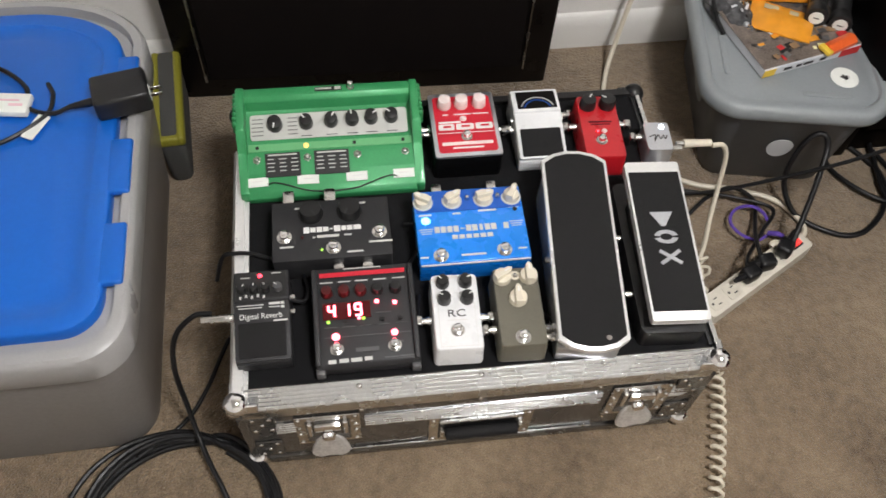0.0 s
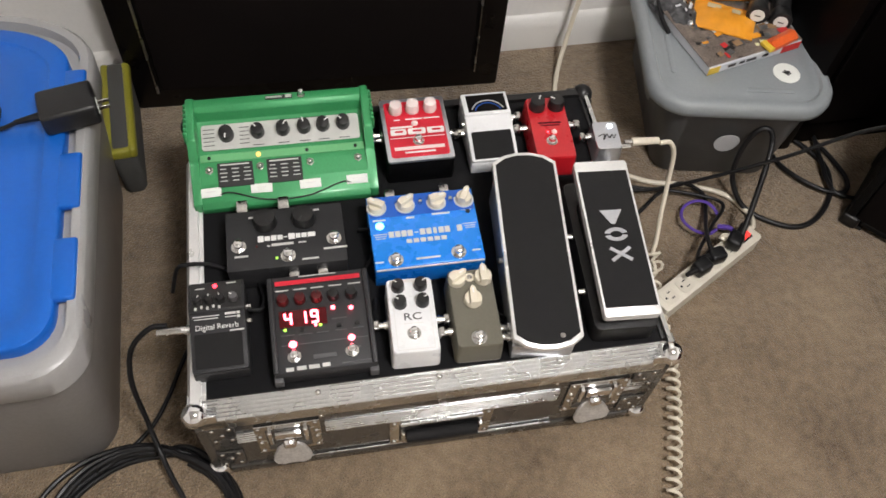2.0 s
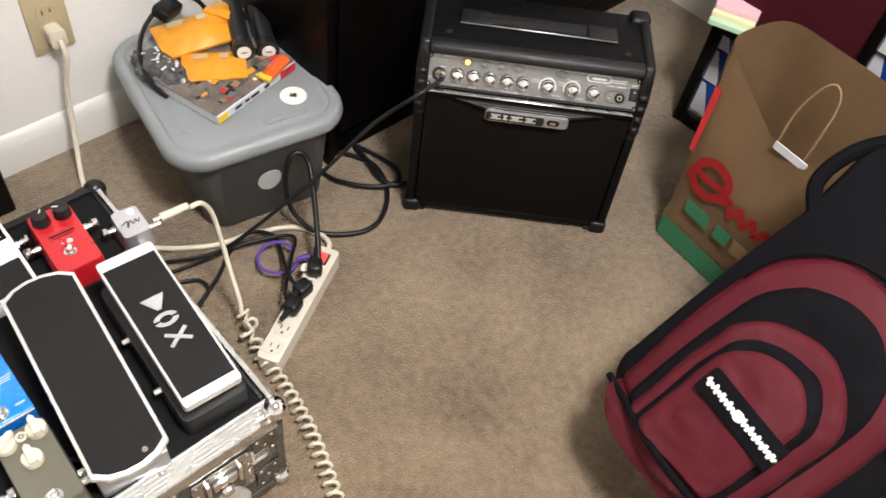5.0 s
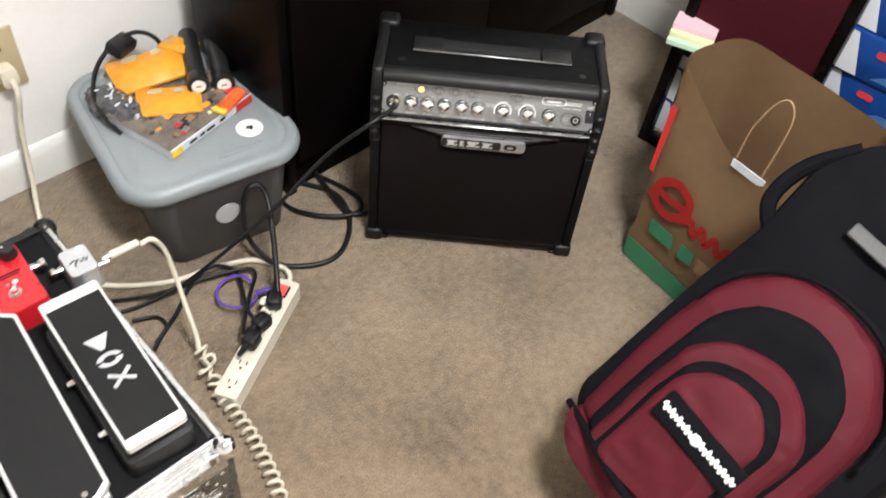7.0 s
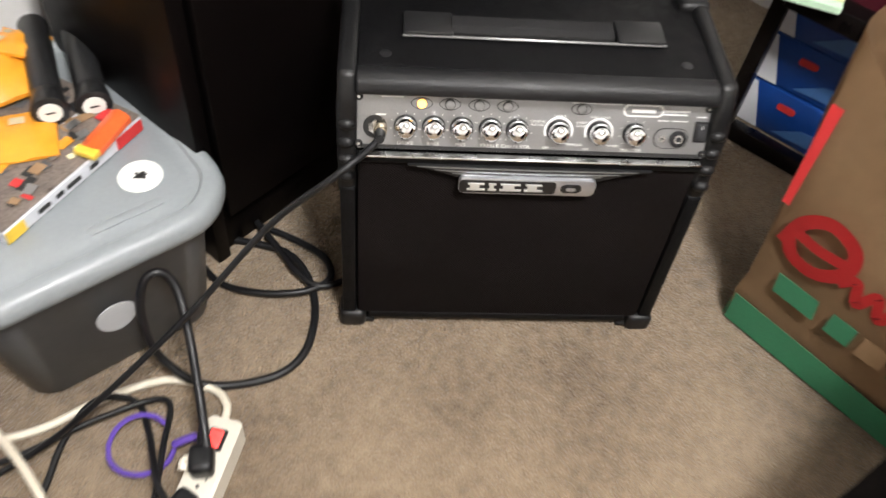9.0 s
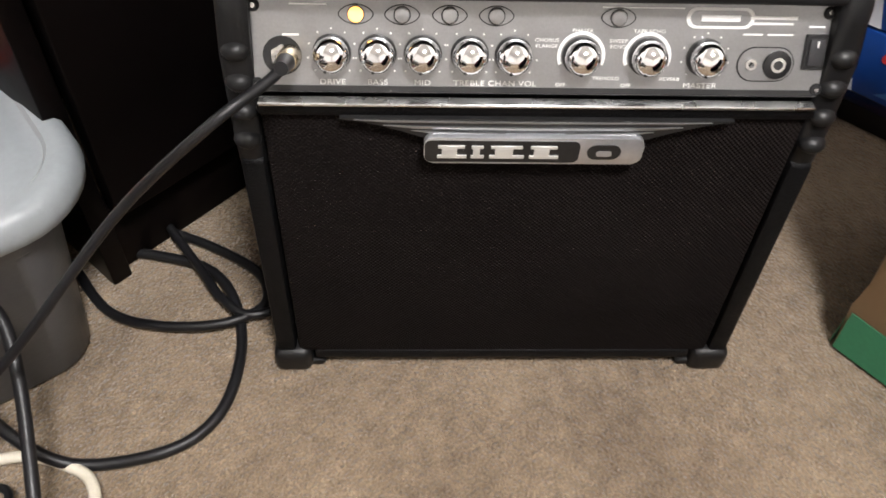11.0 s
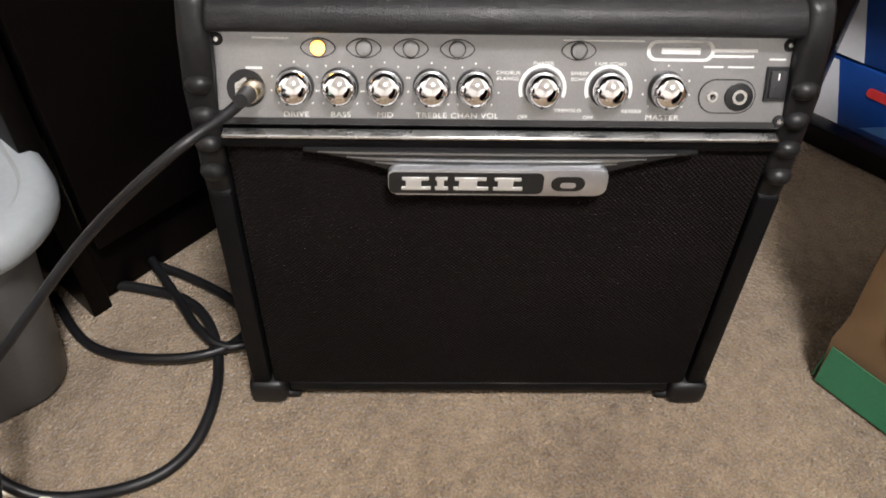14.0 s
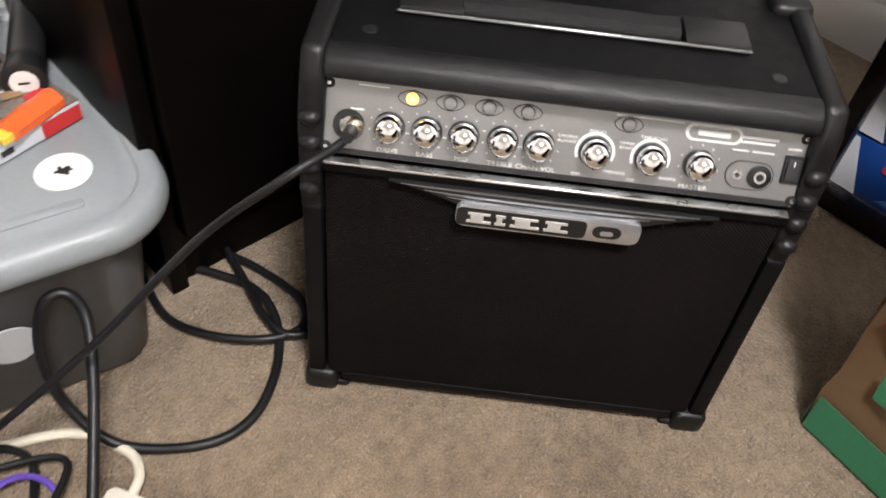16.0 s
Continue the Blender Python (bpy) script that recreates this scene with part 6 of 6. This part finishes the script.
pad = thing("note_pad_stack", pose(1.800, 0.090, 0.2770, 0, 0, -70), "stack of pink yellow green note pads on the black ledge", "note pad")
for k, mt in enumerate(("note_green", "note_yellow", "pink")):
    part("pad", box(bmesh.new(), (0.0, 0.012 * k, 0.006 + 0.011 * k), (0.085, 0.052, 0.0105), 0.0008, 1), mt, pad)


def carton(at, label):
    c = thing("drink_carton", at, label, "carton", "stacked blue cartons")
    part("box_body", box(bmesh.new(), (0, 0, 0.0425), (0.27, 0.14, 0.083), 0.003, 2), "carton_blue", c)
    part("white_corner", prism(bmesh.new(), [(-0.134, 0.003), (-0.134, 0.080), (-0.112, 0.080), (-0.085, 0.003)], 0.0702, 0.0710, m=pose(0, 0, 0, 90)), "carton_white", c)
    part("red_spot", prism(bmesh.new(), rounded(0.030, 0.012, 0.005, 4, -0.055, 0.058), 0.0702, 0.0712, m=pose(0, 0, 0, 90)), "bag_red", c)
    part("pale_swoosh", prism(bmesh.new(), [(-0.060, 0.010), (-0.02, 0.036), (0.05, 0.046), (0.13, 0.048), (0.13, 0.020), (0.04, 0.014)], 0.0702, 0.0709, m=pose(0, 0, 0, 90)), "carton_light", c)
    rows = [(0.03 + 0.035 * k, 0.034, 0.026, 0.007) for k in range(3)]
    bm = bmesh.new()
    for x, z, w, h in rows:
        box(bm, (x, -0.0714, z), (w, 0.0008, h))
    part("print_bar", bm, "carton_white", c)
    part("top_print", box(bmesh.new(), (0.02, 0, 0.0843), (0.15, 0.09, 0.0008)), "carton_light", c)
    return c


first = None
for col, n, dy in ((0.005, 3, 0.0), (-0.285, 6, 0.0)):
    for k in range(n):
        m = pose(1.935 + 0.004 * (k % 2), col + 0.004 * ((k * 7) % 3 - 1), 0.0008 + 0.0852 * k, 0, 0, -90 + 1.2 * ((k * 5) % 3 - 1))
        if first is None:
            first = carton(m, "blue and white printed drink carton in a stack")
        else:
            copy_thing(first, m)

# ---- rolling backpack ----
def build_pack():
    """Local: x across, y out of the front, z up along the pack."""
    d = Vector((math.cos(radians(PACK_TURN)), math.sin(radians(PACK_TURN)), 0))
    back = Vector((-d.y, d.x, 0))
    lean = radians(PACK_LEAN)
    up = (Vector((0, 0, 1)) * math.cos(lean) + back * math.sin(lean)).normalized()
    out = d.cross(up).normalized()
    m = Matrix.Translation(PACK_AT) @ Matrix((( d.x, -out.x, up.x, 0), (d.y, -out.y, up.y, 0), (d.z, -out.z, up.z, 0), (0, 0, 0, 1)))
    m = m @ pose(0, 0, 0.2, 0, PACK_ROLL, 0) @ pose(0, 0, -0.2)
    pk = thing("backpack", m, "black and crimson rolling backpack leaning upright on carpet", "backpack")
    W, H, T = 0.366, 0.61, 0.193

    def shape(w, h, r_top, r_bot, cx=0.0, z0=0.0):
        pts = []
        for a0, sx, sz, r, zc in ((0, 1, 1, r_top, z0 + h - r_top), (90, -1, 1, r_top, z0 + h - r_top), (180, -1, -1, r_bot, z0 + r_bot), (270, 1, -1, r_bot, z0 + r_bot)):
            for i in range(9):
                a = radians(a0 + 90 * i / 8)
                pts.append((cx + sx * (w / 2 - r) + r * math.cos(a), zc + r * math.sin(a)))
        return pts

    def puff(name, w, h, rt, rb, y0, y1, mat, parent, z0=0.0, cx=0.0, swell=0.012, label=""):
        rings = []
        for t, k in ((0.0, 1.0), (0.55, 1.0), (0.85, 0.965), (1.0, 0.90)):
            pts = shape(w * k, h * (1 - (1 - k) * w / h), rt * k, rb * k, cx, z0 + h * (1 - (1 - (1 - k) * w / h)) / 2)
            rings.append([(x, -(y0 + (y1 - y0) * t), z) for x, z in pts])
        for k, f in ((0.72, 0.6), (0.45, 0.9), (0.20, 1.0), (0.04, 1.0)):
            mid = shape(w * k, h * k, rt * k, rb * k, cx, z0 + h * (1 - k) * 0.5)
            rings.append([(x, -(y1 + swell * f), z) for x, z in mid])
        bm = loft(bmesh.new(), rings)
        bmesh.ops.subdivide_edges(bm, edges=bm.edges[:], cuts=3, use_grid_fill=True)
        for v in bm.verts:
            v.co += 0.008 * noise.noise_vector(v.co * 8) + 0.0036 * noise.noise_vector(v.co * 26) + Vector((0, 0.004 * abs(noise.noise(Vector((v.co.x * 14, v.co.z * 40, 2)))), 0))
        return part(name, bm, mat, parent, label)

    body = puff("main_body", W, H + 0.022, 0.15, 0.075, -T, 0.0, "nylon", pk, z0=-0.022, swell=0.01)
    front = puff("front_pocket", 0.274, 0.362, 0.125, 0.03, -0.02, 0.036, "maroon_nylon", pk, z0=0.006, cx=-0.007, label="crimson front pocket")
    puff("pocket_band", 0.212, 0.316, 0.102, 0.025, 0.016, 0.050, "nylon", pk, z0=0.008, cx=-0.006, swell=0.006)
    puff("lower_pocket", 0.186, 0.252, 0.088, 0.022, 0.030, 0.068, "maroon_nylon", pk, z0=0.008, swell=0.006, label="crimson lower pocket")
    puff("pocket_gusset", 0.150, 0.220, 0.070, 0.020, 0.050, 0.080, "nylon", pk, z0=0.012, swell=0.004)
    puff("flap_pocket", 0.134, 0.200, 0.062, 0.018, 0.060, 0.088, "maroon_nylon", pk, z0=0.016, swell=0.005)
    puff("bottom_panel", 0.300, 0.066, 0.018, 0.042, -T + 0.02, 0.048, "maroon_nylon", pk, z0=-0.038, swell=0.006, label="crimson bottom panel")
    seam = tube(bmesh.new(), [(-0.150, -0.030, 0.014), (-0.110, -0.050, 0.015), (-0.06, -0.076, 0.014), (0.0, -0.092, 0.014), (0.06, -0.076, 0.014), (0.110, -0.050, 0.015), (0.150, -0.030, 0.014)], 0.0052, 8)
    part("bottom_seam", seam, "nylon", pk, "black piping above bottom panel")

    def arch(w, h, r, y, z0, rad, mat):
        pts = shape(w, h, r, 0.02, 0, z0)
        pts = [p for p in pts if p[1] > z0 + 0.03]
        pts = sorted(pts, key=lambda q: -math.atan2(q[1] - z0 - h * 0.3, q[0]))
        return part("zip", tube(bmesh.new(), [(x, -y, z) for x, z in pts], rad, 6, 3), mat, pk, "black zip track")

    arch(0.280, 0.366, 0.13, 0.030, 0.006, 0.0045, "nylon")
    bm = bmesh.new()
    box(bm, (0.010, -0.0945, 0.129), (0.132, 0.010, 0.040), 0.004, 2)
    band = part("script_band", bm, "nylon", pk, "black band with white script mark")
    # white flourish in place of the maker's script
    pts = []
    for k in range(70):
        pts.append((-0.050 + 0.124 * k / 69, -0.1005, 0.129 + 0.0062 * math.sin(k * 1.75) * (0.65 + 0.35 * math.sin(k * 0.9))))
    part("script_mark", tube(bmesh.new(), pts, 0.0019, 6, 3), "white_print", band)
    part("script_disc", cyl(bmesh.new(), (0, 0, 0), 0.0072, 0.002, n=18, m=pose(0.008, -0.099, 0.129, 90)), "white_print", band)
    bm = tube(bmesh.new(), [(-0.06, 0.06, H - 0.02), (-0.05, 0.055, H + 0.03), (0, 0.055, H + 0.045), (0.05, 0.055, H + 0.03), (0.06, 0.06, H - 0.02)], 0.010, 10)
    part("grab_handle", bm, "nylon", pk)
    part("reflective_strap", box(bmesh.new(), (0.0, -0.018, 0.44), (0.16, 0.006, 0.020), 0.002, 1), "grey_case", pk, "grey webbing strap")
    for sx in (-1, 1):
        bm = cyl(bmesh.new(), (0, 0, 0), 0.035, 0.028, n=24, bevel=0.006, m=pose(sx * 0.14 - 0.014, 0.17, 0.03, 0, 90, 0))
        part("wheel", bm, "rubber", pk)
    bm = tube(bmesh.new(), [(-W / 2 + 0.03, 0.02, H * 0.60), (-W / 2 - 0.006, 0.02, H * 0.66), (-W / 2 - 0.004, 0.02, H * 0.76), (-W / 2 + 0.03, 0.02, H * 0.86)], 0.011, 8)
    part("side_strap", bm, "nylon", pk)
    return pk


PACK_AT, PACK_TURN, PACK_LEAN, PACK_ROLL = (1.026, -0.416, 0.149), -97.0, 46, 6
build_pack()

# ---- outlet, power strip and cables ----
out = thing("wall_outlet", pose(0.770, Y1 - 0.001, 0.276), "almond wall outlet with white plug in it", "wall outlet")
part("cover_plate", box(bmesh.new(), (0, -0.003, 0), (0.072, 0.006, 0.116), 0.002, 2), "outlet", out)
for z in (0.02, -0.02):
    f = part("socket_face", prism(bmesh.new(), rounded(0.034, 0.028, 0.010), 0.006, 0.0075, 0.0005, 1, m=pose(0, 0, z, 90)), "outlet", out)
    bm = bmesh.new()
    for x in (-0.007, 0.007):
        box(bm, (x, -0.0078, z + 0.002), (0.002, 0.001, 0.008))
    part("slots", bm, "black_print", f)
plug = solid("cord_plug", prism(bmesh.new(), rounded(0.028, 0.036, 0.008), 0.008, 0.034, 0.004, 2, m=pose(0, 0, 0, 90)), "white_cable", "ivory plug of the power strip in the outlet", "plug", at=pose(0.770, Y1, 0.256))

SA = 28.5
strip = thing("power_strip", pose(0.848, 0.221, 0, 0, 0, SA), "ivory power strip with red switch on the carpet", "power strip")
part("housing", prism(bmesh.new(), rounded(0.250, 0.039, 0.006), 0.0, 0.036, 0.004, 2), "strip", strip)
for k in range(5):
    x = -0.100 + 0.038 * k
    f = part("socket_face", prism(bmesh.new(), rounded(0.028, 0.030, 0.008), 0.0355, 0.0370, 0.0004, 1, m=Matrix.Translation((x, 0, 0))), "strip", strip)
    bm = bmesh.new()
    for y in (-0.006, 0.006):
        box(bm, (x + 0.003, y, 0.0372), (0.0075, 0.0018, 0.0006))
    cyl(bm, (x - 0.008, 0, 0.0369), 0.0022, 0.0006, n=10)
    part("slots", bm, "black_print", f)
sw = part("switch_frame", box(bmesh.new(), (0.098, 0.002, 0.037), (0.026, 0.020, 0.005), 0.0015, 1), "black_plastic", strip)
part("red_rocker", box(bmesh.new(), (0.098, 0.002, 0.0400), (0.020, 0.014, 0.006), 0.002, 2), "led_red_soft", sw, "lit red rocker switch")
for k, (lx, a) in enumerate(((0.066, 20), (0.016, 160), (-0.022, 175))):
    wp = strip.matrix_world @ Vector((lx, 0.002, 0.0375))
    bm = bmesh.new()
    box(bm, (0, 0, 0.013), (0.032, 0.026, 0.026), 0.007, 3)
    cyl(bm, (0, 0, 0), 0.0065, 0.024, 0.0040, 12, m=pose(0.014, 0, 0.016, 0, 80, 0))
    solid("cord_plug", bm, "cable", "black moulded plug in the power strip", "plug", at=pose(wp.x, wp.y, wp.z, 0, 0, SA + a), group="plugs in the power strip")
bm = tube(bmesh.new(), [(0, 0, 0), (0.006, 0.004, 0.004), (0.012, 0.0, 0.006), (0.018, 0.004, 0.002)], 0.006, 8)
solid("cord_plug", bm, "white_cable", "small white plug tip by the power strip", "plug", at=pose(0.888, 0.266, 0.040))
solid("strip_cord", tube(bmesh.new(), [(0.770, 0.788, 0.256), (0.768, 0.774, 0.229), (0.756, 0.784, 0.16), (0.736, 0.762, 0.06), (0.712, 0.715, 0.010), (0.692, 0.640, 0.005), (0.696, 0.556, 0.005), (0.728, 0.495, 0.005),
                                      (0.809, 0.437, 0.005), (0.886, 0.415, 0.005), (0.950, 0.383, 0.006), (0.977, 0.334, 0.010), (0.974, 0.304, 0.016), (0.958, 0.288, 0.018)], 0.0048, 10), "white_cable",
      "ivory power strip cord from outlet across carpet", "cable")

JACK = AMP @ (pose(0, 0.0085, 0.2945, 63.43) @ Vector((-0.1535, 0.0225, 0.0)))
OUTW = (AMP.to_3x3() @ (pose(0, 0, 0, 63.43).to_3x3() @ Vector((0, 0, 1)))).normalized()
pg = thing("cable_plug", Matrix.Translation(JACK) @ OUTW.to_track_quat("Z", "Y").to_matrix().to_4x4(), "brass toned jack plug in amplifier input", "jack plug")
part("plug_barrel", cyl(bmesh.new(), (0, 0, 0.004), 0.0072, 0.020, 0.0062, 18, 0.001), "brass", pg)
part("plug_boot", cyl(bmesh.new(), (0, 0, 0.022), 0.0058, 0.022, 0.0042, 14), "cable", pg)
LIFT = Vector((0.016, 0.003, 0))
BLACK = (
    ("guitar_cable", [JACK + OUTW * 0.03 - LIFT, JACK + OUTW * 0.045 + Vector((-0.008, 0.003, -0.006)) - LIFT, JACK + OUTW * 0.055 + Vector((-0.045, 0.014, -0.022)) - LIFT, Vector((1.066, 0.305, 0.254)) - LIFT, Vector((0.980, 0.338, 0.162)) - LIFT, Vector((0.880, 0.373, 0.078)) - LIFT, (0.795, 0.398, 0.025), (0.715, 0.422, 0.006), (0.672, 0.440, 0.008)], 0.0035,
     "black guitar cable from amplifier input across carpet"),
    ("power_cable", [(0.690, 0.320, 0.008), (0.720, 0.342, 0.006), (0.765, 0.366, 0.006), (0.812, 0.398, 0.010), (0.862, 0.412, 0.012), (0.892, 0.380, 0.012), (0.880, 0.340, 0.014), (0.860, 0.300, 0.03), (0.842, 0.262, 0.052), (0.836, 0.230, 0.058)], 0.0038,
     "thin black power cord curling to power strip"),
    ("power_cable", [(0.898, 0.252, 0.056), (0.928, 0.296, 0.082), (0.962, 0.350, 0.112), (0.980, 0.386, 0.138), (0.975, 0.402, 0.156), (0.957, 0.408, 0.150), (0.940, 0.402, 0.108), (0.938, 0.384, 0.048), (0.960, 0.340, 0.010), (1.018, 0.296, 0.006), (1.068, 0.292, 0.006), (1.118, 0.325, 0.006), (1.150, 0.372, 0.006), (1.158, 0.420, 0.006), (1.135, 0.470, 0.006), (1.10, 0.52, 0.006)], 0.0050,
     "thick black power cord looping by the tote"),
    ("power_cable", [(1.155, 0.505, 0.006), (1.178, 0.440, 0.006), (1.186, 0.380, 0.008), (1.165, 0.348, 0.010), (1.125, 0.358, 0.012), (1.085, 0.400, 0.010), (1.066, 0.450, 0.006), (1.075, 0.52, 0.006)], 0.0046,
     "black cord coiled on carpet beside amplifier"),
    ("power_cable", [(1.165, 0.498, 0.014), (1.150, 0.420, 0.014), (1.142, 0.380, 0.014), (1.150, 0.345, 0.012), (1.205, 0.325, 0.006)], 0.0044, "black cord passing under amplifier side"),
    ("power_cable", [(0.700, 0.400, 0.006), (0.735, 0.380, 0.006), (0.735, 0.350, 0.008), (0.705, 0.335, 0.006)], 0.0036, "short black cord loop beside flight case"),
    ("power_cable", [(0.690, 0.462, 0.007), (0.760, 0.416, 0.016), (0.850, 0.388, 0.018), (0.915, 0.352, 0.020), (0.872, 0.300, 0.03), (0.815, 0.236, 0.05), (0.806, 0.200, 0.056)], 0.0034, "thin black cord bundled to power strip"),
)
SHIFT = Matrix.Translation((0.016, 0.003, 0))
for name, pts, r, label in BLACK:
    solid(name, tube(bmesh.new(), pts, r, 10), "cable", label, "cable", group="black cables on the carpet")
bm = bmesh.new()
loop = [Vector((0.862 + 0.034 * math.cos(math.tau * k / 14), 0.326 + 0.036 * math.sin(math.tau * k / 14), 0.022 + 0.003 * math.sin(k * 0.9))) for k in range(13)]
tube(bm, loop, 0.0030, 6, 4)
tube(bm, [(0.886, 0.300, 0.024), (0.897, 0.292, 0.032), (0.908, 0.290, 0.026)], 0.0046, 6, 4)
solid("hook_strap", bm, "purple", "purple hook and loop cable strap on cords", "cable strap")

# instrument cable on the case's near side
SHIFT = Matrix.Translation((0.010, 0.016, 0))
solid("instrument_cable", tube(bmesh.new(), [(-0.026, 0.115, 0.2425), (-0.050, 0.116, 0.238), (-0.080, 0.106, 0.205), (-0.092, 0.085, 0.150), (-0.088, 0.058, 0.08), (-0.080, 0.028, 0.045), (-0.066, -0.010, 0.035), (-0.048, -0.050, 0.028), (-0.030, -0.10, 0.012), (-0.02, -0.19, 0.006)], 0.0038, 10), "cable",
      "black instrument cable from reverb pedal to floor", "cable")
solid("instrument_cable", tube(bmesh.new(), [(-0.014, 0.240, 0.006), (-0.046, 0.190, 0.006), (-0.072, 0.125, 0.006), (-0.098, 0.078, 0.006), (-0.132, 0.044, 0.010), (-0.17, 0.015, 0.02)], 0.0036, 10), "cable",
      "black instrument cable running along case side", "cable")
pts = []
rr = random.Random(21)
for turn in range(10):
    off, lift, cx, cy = rr.uniform(-0.013, 0.013), rr.uniform(0.0, 0.022), rr.uniform(-0.006, 0.006), rr.uniform(-0.006, 0.006)
    for k in range(18):
        a = math.radians(80 + k * 20)
        rad = 0.132 + off + 0.003 * math.sin(k * 0.9 + turn)
        pts.append((-0.114 + cx + rad * 1.06 * math.cos(a), -0.090 + cy + rad * math.sin(a), 0.005 + lift + 0.002 * math.sin(k * 0.7 + turn)))
solid("coiled_cable", tube(bmesh.new(), pts, 0.0042, 8, 3), "cable", "thick coil of black cable lying on carpet", "cable")

# ivory coiled cord
SHIFT = Matrix.Translation((0.012, -0.002, 0))
wp = thing("cord_jack", pose(0.673, 0.352, ZB + 0.024, 0, 90, -4), "ivory straight plug in the buffer box", "jack plug")
part("plug_tip", cyl(bmesh.new(), (0, 0, 0.0), 0.0042, 0.014, n=14), "nickel", wp)
part("plug_sleeve", cyl(bmesh.new(), (0, 0, 0.012), 0.0066, 0.044, 0.0056, 16, 0.0012), "white_cable", wp)
line = [(0.729, 0.343, ZB + 0.024), (0.748, 0.344, ZB + 0.020), (0.762, 0.342, 0.205), (0.764, 0.328, 0.150), (0.758, 0.302, 0.100), (0.752, 0.275, 0.060), (0.746, 0.262, 0.040)]
bm = tube(bmesh.new(), line, 0.0040, 10)
tube(bm, coil([(0.746, 0.262, 0.040), (0.752, 0.244, 0.030), (0.732, 0.232, 0.032), (0.738, 0.212, 0.024), (0.728, 0.190, 0.020), (0.726, 0.13, 0.017), (0.716, 0.06, 0.017), (0.697, -0.01, 0.017), (0.673, -0.08, 0.017), (0.653, -0.133, 0.017), (0.632, -0.22, 0.017), (0.615, -0.34, 0.017)], 0.0100, 0.0165), 0.0027, 7, 1, smooth=False)
solid("spiral_cable", bm, "white_cable", "ivory coiled instrument cord lying along the case", "cable")
